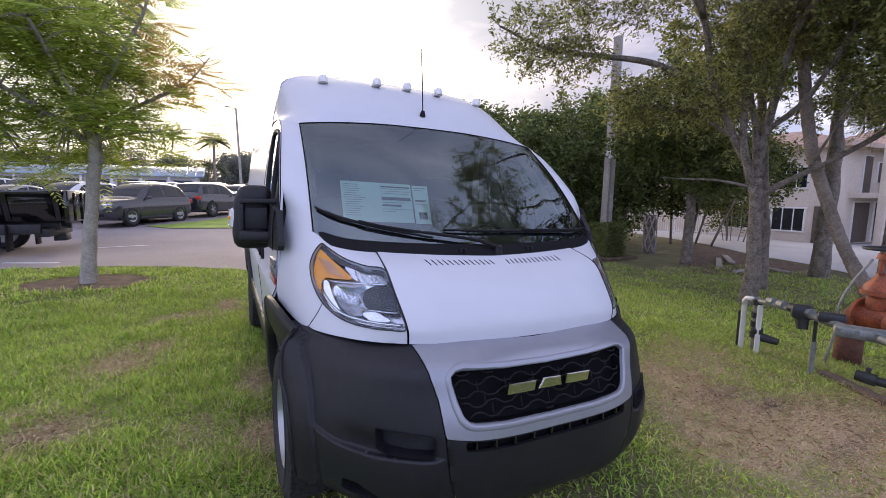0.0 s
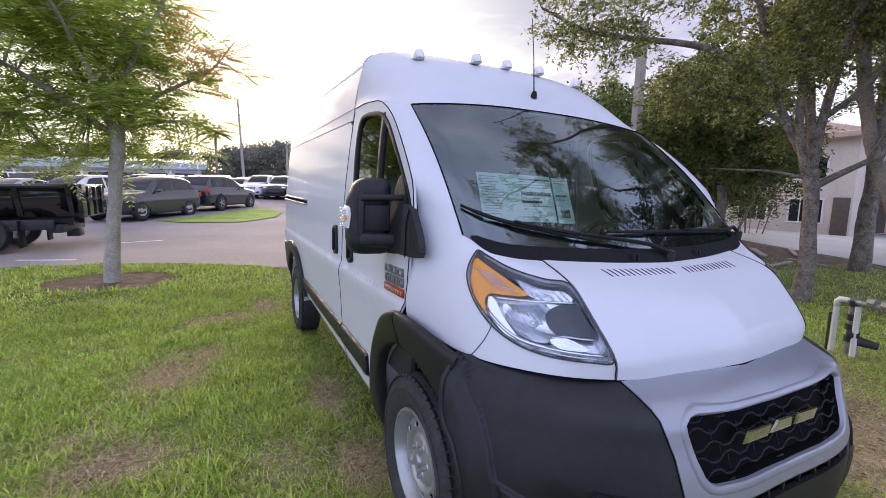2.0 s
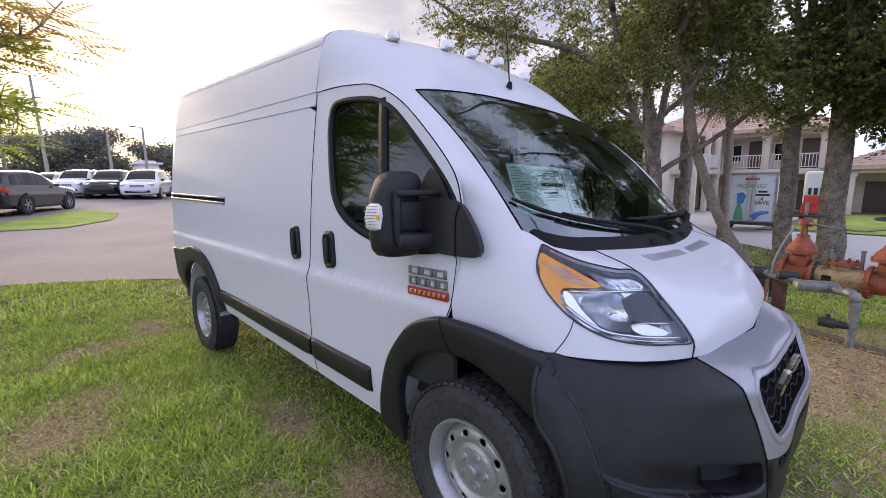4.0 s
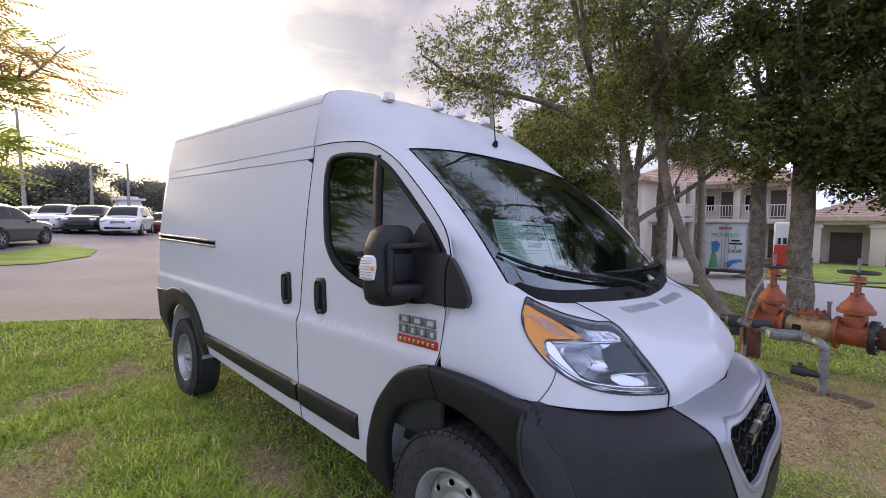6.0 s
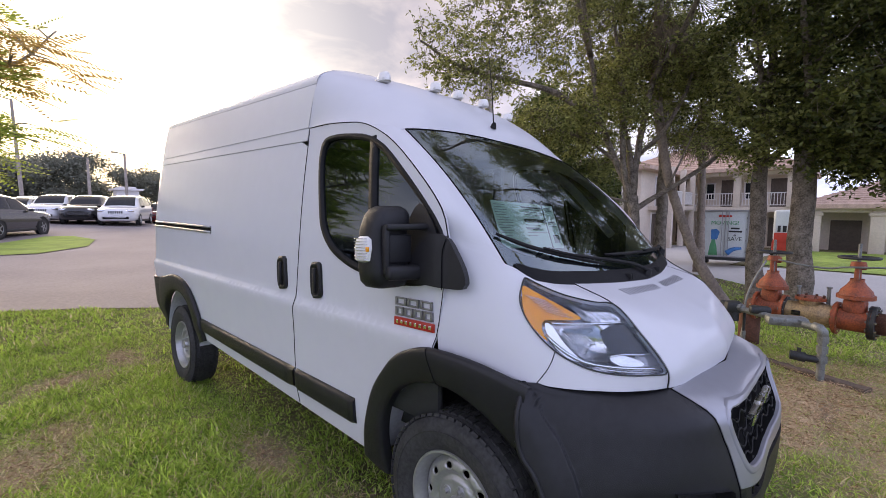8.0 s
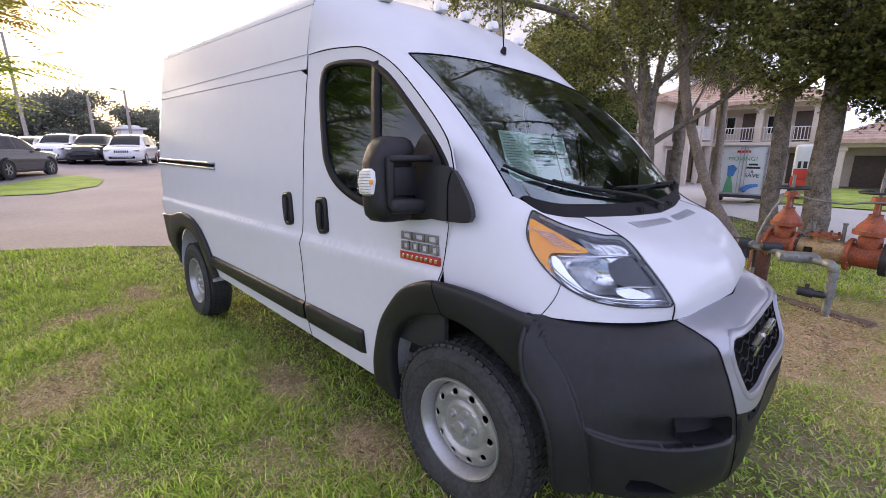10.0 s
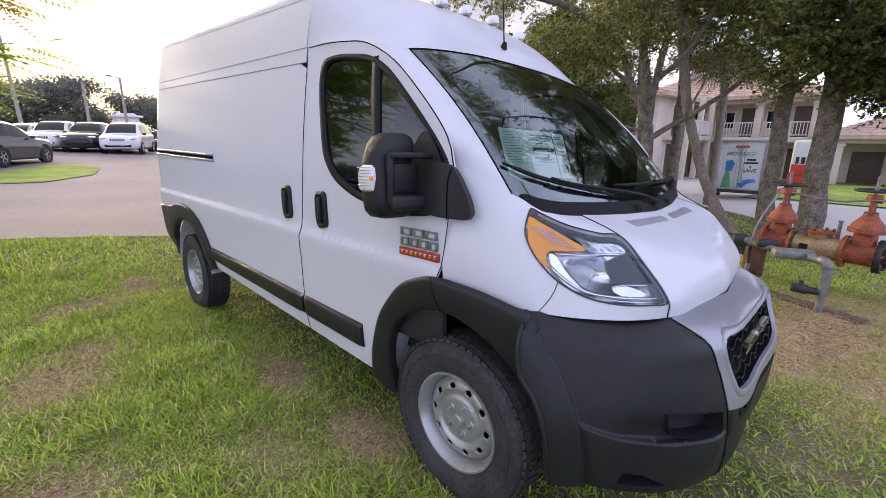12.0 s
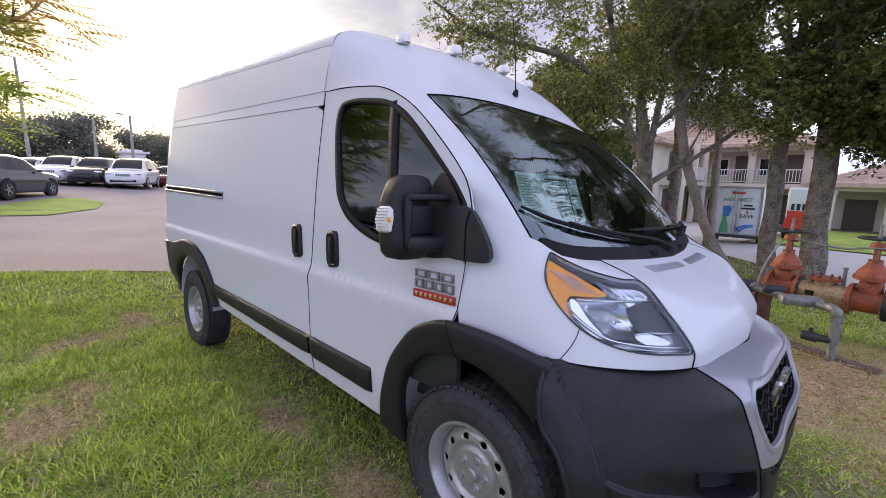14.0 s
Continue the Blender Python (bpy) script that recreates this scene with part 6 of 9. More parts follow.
# two stout trunks with a dark, dense crown
for seed, x, y, r, lean, cl in ((21, 8.50, 0.27, 0.150, 0.25, [(8.9, 0.5, 4.6, 1.9, 1.5, 1.5, 62), (8.2, 0.2, 3.2, 1.0, 0.8, 0.7, 26), (9.6, 1.6, 5.4, 1.6, 1.4, 1.4, 28)]),
                          (22, 8.15, -0.45, 0.195, 0.12, [(8.5, -1.0, 4.3, 1.9, 1.5, 1.5, 110), (7.6, -1.0, 3.1, 1.2, 1.0, 0.8, 60), (8.2, -2.4, 3.8, 1.6, 1.4, 1.4, 90), (7.9, -1.7, 2.7, 1.1, 0.9, 0.5, 34), (8.1, -2.1, 2.55, 1.3, 1.2, 0.5, 60), (8.7, -1.2, 3.0, 1.1, 0.9, 0.6, 40), (7.2, -0.5, 5.6, 1.8, 1.5, 1.2, 60), (7.4, -2.2, 2.5, 0.9, 0.9, 0.7, 26), (8.6, -1.2, 5.8, 2.0, 1.8, 1.2, 80), (8.4, -3.0, 3.2, 1.4, 1.2, 1.2, 60)])):
    g = gz(x, y)
    build_tree("tree", "stout tree with mottled grey trunk and dense dark leaves", [
        [(x, y, g - 0.1, r * 1.2), (x + 0.02, y, g + 0.5, r), (x + lean * 0.4, y + 0.03, 1.6, r * 0.92), (x + lean, y + 0.05, 2.9, r * 0.8), (x + lean * 1.4, y, 4.4, r * 0.5), (x + lean * 1.6, y, 6.0, r * 0.2)],
        [(x + lean * 0.8, y, 2.5, r * 0.5), (x + 0.2, y - 0.7, 3.3, r * 0.38), (x - 0.1, y - 1.4, 4.2, r * 0.2)],
        [(x + lean, y, 2.9, r * 0.5), (x + 0.9, y + 0.7, 4.0, r * 0.35), (x + 1.4, y + 1.3, 5.2, r * 0.2)],
        [(x + lean * 1.1, y, 3.3, r * 0.4), (x - 0.6, y + 0.1, 4.4, r * 0.3), (x - 1.1, y + 0.2, 5.6, r * 0.15)]],
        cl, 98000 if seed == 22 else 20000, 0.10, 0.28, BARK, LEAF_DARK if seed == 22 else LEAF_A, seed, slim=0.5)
# thinner trunks further back
for seed, pts, cl, n in (
    (31, [(9.27, 3.02, gz(9.27, 3.0) - 0.1, 0.15), (9.28, 3.08, 1.0, 0.10), (9.2, 3.2, 2.6, 0.09), (9.3, 3.4, 4.2, 0.08), (9.4, 3.5, 6.0, 0.04)], [(9.6, 4.2, 5.0, 2.0, 1.6, 1.6, 30), (10.2, 4.6, 3.3, 1.5, 1.2, 0.8, 16)], 6500),
    (32, [(11.2, 6.1, gz(11, 6) - 0.1, 0.17), (11.25, 6.1, 0.8, 0.12), (11.3, 6.2, 2.0, 0.11), (11.0, 6.5, 4.0, 0.09), (10.8, 6.7, 5.8, 0.04)], [(11.2, 6.6, 4.2, 2.0, 1.8, 1.9, 110), (9.6, 6.4, 3.4, 1.3, 1.2, 1.1, 40), (11.5, 5.4, 2.3, 1.6, 1.0, 0.7, 36)], 24000),
    (33, [(12.4, 3.28, gz(12.4, 3) - 0.1, 0.22), (12.45, 3.28, 0.6, 0.17), (12.6, 3.3, 2.0, 0.15), (12.8, 3.4, 4.0, 0.10), (12.9, 3.4, 6.5, 0.06)], [(12.8, 3.6, 6.0, 2.3, 2.0, 1.5, 50)], 12000),
):
    build_tree("tree", "slender tree with dark trunk in the shade", [pts], cl, n, 0.135, 0.28, BARK, LEAF_A if seed != 32 else LEAF_BACK, seed, group="trees beside the driveway")


def frond_quads(rng, base, direction, length, sag, n, leaf_len, width):
    """A feather palm frond: leaflets on both sides of a sagging rib."""
    d = np.array(direction, dtype=float)
    d /= np.linalg.norm(d)
    side = np.cross(d, (0, 0, 1.0))
    side /= np.linalg.norm(side) + 1e-9
    out, rib = [], []
    for i in range(n):
        f = i / (n - 1)
        p = np.array(base) + d * length * f + np.array((0, 0, -sag * f * f))
        rib.append(tuple(p))
        if f < 0.12:
            continue
        for s in (1, -1):
            l = leaf_len * (math.sin(math.pi * min(1.0, 0.25 + 0.75 * f)) * 0.9 + 0.15)
            e = side * s * l + d * l * 0.55 + np.array((0, 0, -0.45 * l)) + rng.normal(size=3) * 0.05 * l
            t = np.cross(e, (0, 0, 1.0))
            t /= np.linalg.norm(t) + 1e-9
            out += [p, p + e * 0.45 + t * width, p + e, p + e * 0.45 - t * width]
    return out, rib


def build_palm(name, label, base, height, lean, r, fronds, length, seed, leaf, dry=0, fan=False, ringed=True, way=None):
    rng = np.random.default_rng(seed)
    palm = thing(name, Matrix.Translation(base), label, "palm tree")
    pts, rad = [], []
    n = max(20, int(height / 0.10))
    for i in range(n + 1):
        f = i / n
        pts.append((lean[0] * f * f, lean[1] * f * f, height * f - 0.1))
        ring = 1.0 + (0.07 if i % 2 else -0.02 if ringed else 0)
        rad.append(r * (1.25 - 0.5 * min(1, f * 3) if f < 0.33 else 0.75 + 0.0 * f) * ring / 0.9)
    if way:
        pts = [tuple(spline([Vector(q) - Vector(base) for q in way], (len(way) - 1) * i / n)) for i in range(n + 1)]
        height = pts[-1][2] + 0.1
        lean = pts[-1]
    tube("trunk", pts, rad, PALMBARK, palm, "ringed palm trunk", n=12)
    top = Vector((lean[0], lean[1], height - 0.1))
    quads, dryq = [], []
    for k in range(fronds + dry):
        a = 2 * math.pi * (k * 0.618) + rng.normal() * 0.2
        isdry = k >= fronds
        el = rng.uniform(-0.9, -0.5) if isdry else rng.uniform(-0.25, 1.0)
        d = (math.cos(a) * math.cos(el), math.sin(a) * math.cos(el), math.sin(el))
        if fan:
            c = np.array(top) + np.array(d) * length * 0.55 + np.array((0, 0, -0.12 * length))
            ax = np.cross(d, (0, 0, 1.0))
            ax /= np.linalg.norm(ax) + 1e-9
            up = np.cross(ax, d)
            for j in range(27):
                b = math.radians(-115 + 230 * j / 26)
                e = (np.array(d) * math.cos(b) + ax * math.sin(b)) * length * 0.5 * rng.uniform(0.85, 1.1)
                e[2] -= 0.18 * length * abs(math.sin(b)) + (0.25 * length if isdry else 0.06)
                t = np.cross(e, up)
                t /= np.linalg.norm(t) + 1e-9
                (dryq if isdry else quads).extend([c, c + e * 0.5 + t * 0.013, c + e, c + e * 0.5 - t * 0.013])
            st = [np.array(top), c]
            for s in range(1):
                t = np.cross(c - st[0], (0.3, 0.2, 1.0))
                t = t / (np.linalg.norm(t) + 1e-9) * 0.02
                (dryq if isdry else quads).extend([st[0] - t, c - t, c + t, st[0] + t])
        else:
            q, rib = frond_quads(rng, top, d, length * rng.uniform(0.85, 1.1), length * rng.uniform(0.4, 0.8), 26, length * 0.28, 0.02 if length < 2.5 else 0.07)
            (dryq if isdry else quads).extend(q)
    add_mesh("crown", np.array(quads), 4, leaf, palm, "arching palm fronds")
    if dryq:
        add_mesh("dry_fronds", np.array(dryq), 4, LEAF_DRY, palm, "hanging dry brown fronds")
    return palm


# the leaning palm and the fan palms behind
build_palm("palm_tree", "leaning palm with bare grey trunk", (8.2, 0.85, gz(8.2, 0.85)), 6.6, (3.1, 2.3), 0.115, 22, 1.6, 41, LEAF_PALM, 14, fan=True, ringed=False, way=[(8.66, 0.78, -0.45), (8.64, 0.93, -0.20), (8.66, 1.26, 0.35), (8.64, 1.52, 0.90), (8.59, 1.86, 1.86), (8.50, 2.04, 2.57), (8.5, 2.3, 4.2), (8.6, 2.4, 6.3)])
build_palm("palm_tree", "fan palm with ringed trunk and hanging fronds", (13.8, 2.45, gz(13.8, 2.4)), 5.6, (0.2, 0.2), 0.13, 26, 1.7, 42, LEAF_PALM, 22, fan=True)
build_palm("palm_tree", "young palm over the hedge", (14.5, 13.5, gz(14, 13)), 4.6, (0.2, 0.1), 0.16, 24, 2.4, 43, LEAF_PALM)


def shrub(name, label, clumps, n, size, leaf, seed, spread=0.22, cat_name="bush", stems=40, girth=0.022):
    """A bush: short stems and a cloud of leaves."""
    rng = np.random.default_rng(seed)
    c = np.array(clumps[0][:3])
    base = Vector((c[0], c[1], gz(c[0], c[1])))
    ob = thing(name, Matrix.Translation(base), label, cat_name)
    tufts = clump_points(rng, clumps)
    tufts[:, 2] = np.maximum(tufts[:, 2], base.z + 0.1)
    vs, fs = [], []
    for t in tufts[:: max(1, len(tufts) // stems)]:
        foot = Vector((c[0] + (t[0] - c[0]) * 0.5, c[1] + (t[1] - c[1]) * 0.5, base.z - 0.05))
        v, f = tube_data(smooth_line([foot, foot.lerp(Vector(t), 0.5) + Vector((0, 0, 0.2)), Vector(t)], 0.5), girth, 5)
        b = len(vs)
        vs += [p - base for p in v]
        fs += [tuple(b + k for k in q) for q in f]
    link_mesh("stem", vs, fs, BARK, ob)
    m = max(1, n // len(tufts))
    pos = np.repeat(tufts, m, axis=0)
    pos = pos + rng.normal(size=pos.shape) * spread
    pos[:, 2] = np.maximum(pos[:, 2], base.z + 0.02)
    add_mesh("leaves", leaf_quads(rng, pos - np.array(base), size, 0.5), 4, leaf, ob)
    return ob


# the green wall of bushes and trees behind the lawn
shrub("bush", "tall dense green bush at the back of the lawn", [(9.6, 12.0, 2.0, 2.4, 1.6, 2.4, 260)], 26000, 0.17, LEAF_BACK, 51)
shrub("bush", "tall dense green bush beside the pole", [(12.6, 11.0, 2.4, 2.4, 1.8, 2.8, 280)], 28000, 0.17, LEAF_BACK, 52)
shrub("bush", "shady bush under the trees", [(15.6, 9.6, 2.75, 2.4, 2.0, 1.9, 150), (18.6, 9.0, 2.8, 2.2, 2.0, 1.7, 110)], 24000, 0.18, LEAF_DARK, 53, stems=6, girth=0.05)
shrub("bush", "broad tree crown above the bushes", [(16.0, 15.5, 4.6, 4.0, 2.6, 2.4, 200), (10.5, 15.5, 3.8, 3.0, 2.2, 2.2, 150)], 26000, 0.24, LEAF_BACK, 54)
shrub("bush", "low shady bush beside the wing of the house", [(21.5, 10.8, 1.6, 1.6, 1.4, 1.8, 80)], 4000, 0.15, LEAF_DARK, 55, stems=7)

# ---- fixtures on the lawn ----
RED_IRON = mat("red_painted_iron", (0.30, 0.070, 0.025), 0.55, var=0.35, scale=9, bump=0.35, bscale=70, tint=(0.16, 0.045, 0.022))
RUST = mat("rusty_iron", (0.13, 0.055, 0.035), 0.8, var=0.4, scale=12, bump=0.5, bscale=60)
BRONZE = mat("worn_bronze_paint", (0.42, 0.30, 0.15), 0.45, metal=0.35, var=0.25, scale=7, tint=(0.24, 0.17, 0.10))
GALV = mat("galvanised_pipe", (0.22, 0.23, 0.22), 0.55, metal=0.45, var=0.3, scale=14, bump=0.2, bscale=80)
DARKIRON = mat("dark_iron", (0.035, 0.037, 0.038), 0.55, metal=0.3, var=0.3, scale=12)
WHITEPAINT = mat("white_painted_metal", (0.74, 0.74, 0.75), 0.4, var=0.05, scale=4)
WOOD_POLE = mat("grey_pole_wood", (0.36, 0.32, 0.28), 0.85, var=0.22, scale=3, bump=0.5, bscale=30)


def flange(bm, c, ax, r, t, n=28):
    c, ax = Vector(c), Vector(ax).normalized()
    rod(bm, c - ax * t / 2, c + ax * t / 2, r, r, n)


def bolts(parent, c, ax, r, count, material, size=0.014, length=0.06):
    c, ax = Vector(c), Vector(ax).normalized()
    s = ax.orthogonal().normalized()
    u = ax.cross(s)
    for k in range(count):
        a = 2 * math.pi * (k + 0.5) / count
        p = c + (s * math.cos(a) + u * math.sin(a)) * r
        bm = bmesh.new()
        rod(bm, p - ax * length / 2, p + ax * length / 2, size, size, 6)
        part("bolt", bm, material, parent)


def gate_valve(origin, ax, label):
    """A flanged gate valve with bonnet, yoke and handwheel; the pipe runs along ax."""
    v = thing("gate_valve", Matrix.Translation(origin), label, "valve", "valves of the water main")
    ax = Vector(ax).normalized()
    Z = Vector((0, 0, 1))
    bm = bmesh.new()
    rod(bm, -ax * 0.13, ax * 0.13, 0.125, 0.125, 28)
    box(bm, (0, 0, 0.13), (0.20, 0.17, 0.26), 0.05, Matrix.Rotation(math.atan2(ax.y, ax.x), 3, "Z"))
    body = part("valve_body", bm, RED_IRON, v, "red painted cast iron body", smooth=True)
    for s in (-1, 1):
        bm = bmesh.new()
        flange(bm, ax * 0.145 * s, ax, 0.185, 0.032)
        fl = part("flange", bm, RED_IRON, v)
        bolts(fl, ax * 0.145 * s, ax, 0.155, 10, CHROME if s < 0 else GALV)
    bm = bmesh.new()
    flange(bm, Z * 0.27, Z, 0.165, 0.045)
    bonnet = part("bonnet_flange", bm, RED_IRON, v)
    bolts(bonnet, Z * 0.27, Z, 0.14, 8, GALV, 0.010)
    bm = bmesh.new()
    lathe(bm, [(0.15, 0.29), (0.135, 0.34), (0.085, 0.40), (0.062, 0.44), (0.062, 0.47)], 28, axis=2)
    part("bonnet", bm, RED_IRON, v, smooth=True)
    s = ax.cross(Z)
    for q in (-1, 1):
        bm = bmesh.new()
        rod(bm, Z * 0.46 + s * 0.055 * q, Z * 0.62 + s * 0.05 * q, 0.022, 0.020, 10)
        part("yoke_arm", bm, RED_IRON, v)
    bm = bmesh.new()
    rod(bm, Z * 0.60, Z * 0.66, 0.075, 0.06, 20)
    part("yoke_head", bm, RED_IRON, v)
    bm = bmesh.new()
    rod(bm, Z * 0.40, Z * 0.86, 0.016, 0.016, 10)
    part("stem", bm, GALV, v)
    wheel = tube("handwheel", [(0.17 * math.cos(a), 0.17 * math.sin(a), 0.705) for a in np.linspace(0, 2 * math.pi, 33)], 0.014, DARKIRON, v, "dark iron handwheel")
    for k in range(4):
        a = math.pi / 2 * k + 0.3
        bm = bmesh.new()
        rod(bm, (0, 0, 0.70), (0.165 * math.cos(a), 0.165 * math.sin(a), 0.705), 0.011, 0.010, 8)
        part("spoke", bm, DARKIRON, wheel)
    bm = bmesh.new()
    box(bm, Vector((0, 0, 0.60)) - ax * 0.0 + s * -0.10, (0.10, 0.10, 0.07), 0.01)
    part("switch_box", bm, RED_IRON, v, "red tamper switch box")
    return v


def water_main():
    g = -0.12
    o = Vector((4.62, -0.20, 0.37))
    ax = Vector((-0.20, -1.0, 0)).normalized()
    at = lambda s: o + ax * s
    # rusty riser with its elbow
    m = thing("riser_pipe", Matrix.Translation((o.x, o.y, g)), "rusty iron riser pipe with elbow standing in the grass", "pipe")
    el = [(0, 0, -0.1), (0, 0, 0.18), (0, 0, 0.33)] + [tuple(Vector((0, 0, 0.33)) + ax * 0.10 * (1 - math.cos(a)) + Vector((0, 0, 0.16 * math.sin(a)))) for a in np.linspace(0.2, math.pi / 2, 7)] + [tuple(Vector((0, 0, 0.49)) + ax * 0.12)]
    tube("pipe", el, 0.118, RUST, m, n=20)
    gate_valve(at(0.22), ax, "red gate valve with handwheel on the water main")
    # bronze check valve between the gates
    c = thing("check_valve", Matrix.Translation(at(0.61)), "bronze-coloured check valve with red cover", "valve", "valves of the water main")
    bm = bmesh.new()
    for (r0, r1, s0, s1) in ((0.125, 0.125, -0.26, -0.16), (0.125, 0.15, -0.16, -0.05), (0.15, 0.15, -0.05, 0.10), (0.15, 0.125, 0.10, 0.20), (0.125, 0.125, 0.20, 0.27)):
        rod(bm, ax * s0, ax * s1, r0, r1, 28)
    rod(bm, (0, 0, 0.06), (0, 0, 0.17), 0.11, 0.11, 24)
    part("valve_body", bm, BRONZE, c, "worn bronze-painted body", smooth=True)
    bm = bmesh.new()
    flange(bm, (0, 0, 0.185), (0, 0, 1), 0.15, 0.035)
    cov = part("cover", bm, RED_IRON, c, "red bolted cover")
    bolts(cov, (0, 0, 0.20), (0, 0, 1), 0.125, 8, RUST, 0.013, 0.05)
    for s in (-0.24, 0.24):
        bm = bmesh.new()
        flange(bm, ax * s, ax, 0.165, 0.05)
        part("coupling", bm, DARKIRON if s < 0 else RED_IRON, c)
    bm = bmesh.new()
    box(bm, Vector((-0.146, 0.12, 0.015)), (0.01, 0.085, 0.06), 0.004, Matrix.Rotation(-0.2, 3, "Z"))
    part("plate", bm, GLOSSBLACK, c, "small black plate")
    for s, h in ((-0.12, 0.20), (0.16, 0.22)):
        bm = bmesh.new()
        p = ax * s + Vector((0.02, 0, 0.10))
        rod(bm, p, p + Vector((0, 0, h)), 0.020, 0.018, 10)
        rod(bm, p + Vector((0, 0, h)), p + Vector((0, 0, h + 0.02)), 0.026, 0.026, 6)
        part("test_cock", bm, GALV, c)
    gate_valve(at(1.00), ax, "red gate valve with handwheel on the water main")
    e = thing("outlet_pipe", Matrix.Translation(at(1.18)), "black bolted flange and pipe end of the water main", "pipe")
    bm = bmesh.new()
    flange(bm, -ax * 0.02, ax, 0.185, 0.06)
    fl = part("flange", bm, DARKIRON, e, "black flange")
    bolts(fl, (0, 0, 0), ax, 0.155, 10, CHROME)
    el = [tuple(ax * 0.0)] + [tuple(ax * 0.25)] + [tuple(ax * (0.25 + 0.16 * math.sin(a)) + Vector((0, 0, -0.16 * (1 - math.cos(a))))) for a in np.linspace(0.2, math.pi / 2, 6)] + [tuple(ax * 0.41 + Vector((0, 0, -0.55)))]
    tube("pipe", el, 0.118, RUST, e, n=20)
    # grey cable between the two gates
    a, b = at(0.22) + Vector((-0.08, -0.05, 0.62)), at(1.00) + Vector((-0.08, 0.05, 0.60))
    cb = thing("conduit", Matrix.Translation(a), "grey flexible conduit between the valves", "cable")
    tube("cable", smooth_line([(0, 0, 0), tuple((b - a) * 0.3 + Vector((0, 0, -0.03))), tuple((b - a) * 0.7 + Vector((0, 0, -0.04))), tuple(b - a), tuple(b - a + Vector((0, -0.9, 0.05)))], 0.05), 0.011, GALV, cb)
    c2 = thing("conduit", Matrix.Translation(at(0.15) + Vector((-0.1, 0, 0.60))), "grey flexible conduit hanging to the ground", "cable")
    tube("cable", smooth_line([(0, 0, 0), (-0.10, 0.10, -0.25), (-0.16, 0.16, -0.50), (-0.17, 0.16, -0.75), (-0.22, 0.20, -1.10)], 0.05), 0.012, GALV, c2)
    # by-pass line in front, with PVC tails
    P = lambda *q: Vector(q)
    by = thing("bypass_pipe", Matrix.Translation((3.80, 0.30, g)), "grey galvanised by-pass pipe with fittings and white plastic tails", "pipe")
    loc = lambda p: Vector(p) - Vector((3.80, 0.30, g))
    def seg(name, a, b, r, material, n=14, label=""):
        bm = bmesh.new()
        rod(bm, loc(a), loc(b), r, r, n)
        return part(name, bm, material, by, label, smooth=False)
    z = 0.49
    seg("pipe", (3.90, 0.34, z - 0.03), (3.66, -0.24, z - 0.01), 0.028, GALV)
    seg("pipe", (3.66, -0.24, z - 0.02), (3.52, -0.58, z - 0.04), 0.034, GALV)
    for s in (0.1, 0.35, 0.62, 0.95):
        a = Vector((3.86, 0.22, z)).lerp(Vector((3.66, -0.24, z)), s)
        d = Vector((-0.2, -0.46, 0)).normalized() * 0.035
        seg("union", a - d, a + d, 0.046, GALV if s != 0.62 else DARKIRON, 8)
    bm = bmesh.new()
    q = loc((3.69, -0.16, z - 0.01))
    box(bm, q, (0.14, 0.17, 0.14), 0.04, Matrix.Rotation(0.4, 3, "Z"))
    rod(bm, q + P(0, 0, -0.02), q + P(-0.02, -0.02, -0.16), 0.06, 0.045, 12)
    part("relief_valve", bm, DARKIRON, by, "dark cast relief valve")
    bm = bmesh.new()
    q = loc((3.60, -0.42, z + 0.01))
    box(bm, q, (0.10, 0.20, 0.09), 0.03, Matrix.Rotation(0.4, 3, "Z"))
    part("meter_body", bm, DARKIRON, by)
    # flat grey casting
    bm = bmesh.new()
    q = loc((3.52, -0.66, z - 0.05))
    box(bm, q, (0.16, 0.36, 0.10), 0.035, Matrix.Rotation(0.38, 3, "Z"))
    cst = part("meter_casting", bm, GALV, by, "flat grey meter casting")
    for s in (-0.12, 0.0, 0.12):
        bm = bmesh.new()
        rod(bm, q + P(-0.065, 0, 0.02) + P(-0.38, 0.92, 0) * s * -1, q + P(-0.10, 0, 0.02) + P(-0.38, 0.92, 0) * s * -1, 0.016, 0.016, 6)
        part("bolt", bm, GALV, cst)
    seg("pipe", (3.45, -0.80, z - 0.05), (3.39, -0.93, z - 0.06), 0.036, GALV)
    tube("elbow", [loc(p) for p in ((3.42, -0.88, z - 0.05), (3.395, -0.93, z - 0.055), (3.38, -0.955, z - 0.085), (3.38, -0.96, z - 0.14))], 0.044, GALV, by, n=14)
    seg("pipe", (3.38, -0.96, z - 0.10), (3.38, -0.96, g - 0.05), 0.034, GALV, label="galvanised standpipe in the grass")
    for zz in (z - 0.16, z - 0.26, z - 0.36):
        seg("union", (3.38, -0.96, zz - 0.035), (3.38, -0.96, zz + 0.035), 0.047, GALV, 8)
    bm = bmesh.new()
    q = loc((3.38, -0.96, 0.12))
    rod(bm, q, q + P(-0.04, 0.14, 0.01), 0.036, 0.036, 10)
    rod(bm, q + P(-0.04, 0.12, 0.01), q + P(-0.06, 0.24, 0.02), 0.050, 0.045, 10)
    rod(bm, q + P(-0.05, 0.17, 0.03), q + P(-0.05, 0.17, 0.10), 0.018, 0.018, 8)
    part("tap", bm, DARKIRON, by, "dark brass side tap")
    # stand post and white tails
    seg("post", (3.70, -0.27, z), (3.70, -0.27, 0.20), 0.015, DARKIRON)
    seg("post", (3.70, -0.27, 0.22), (3.70, -0.27, g - 0.05), 0.022, GALV)
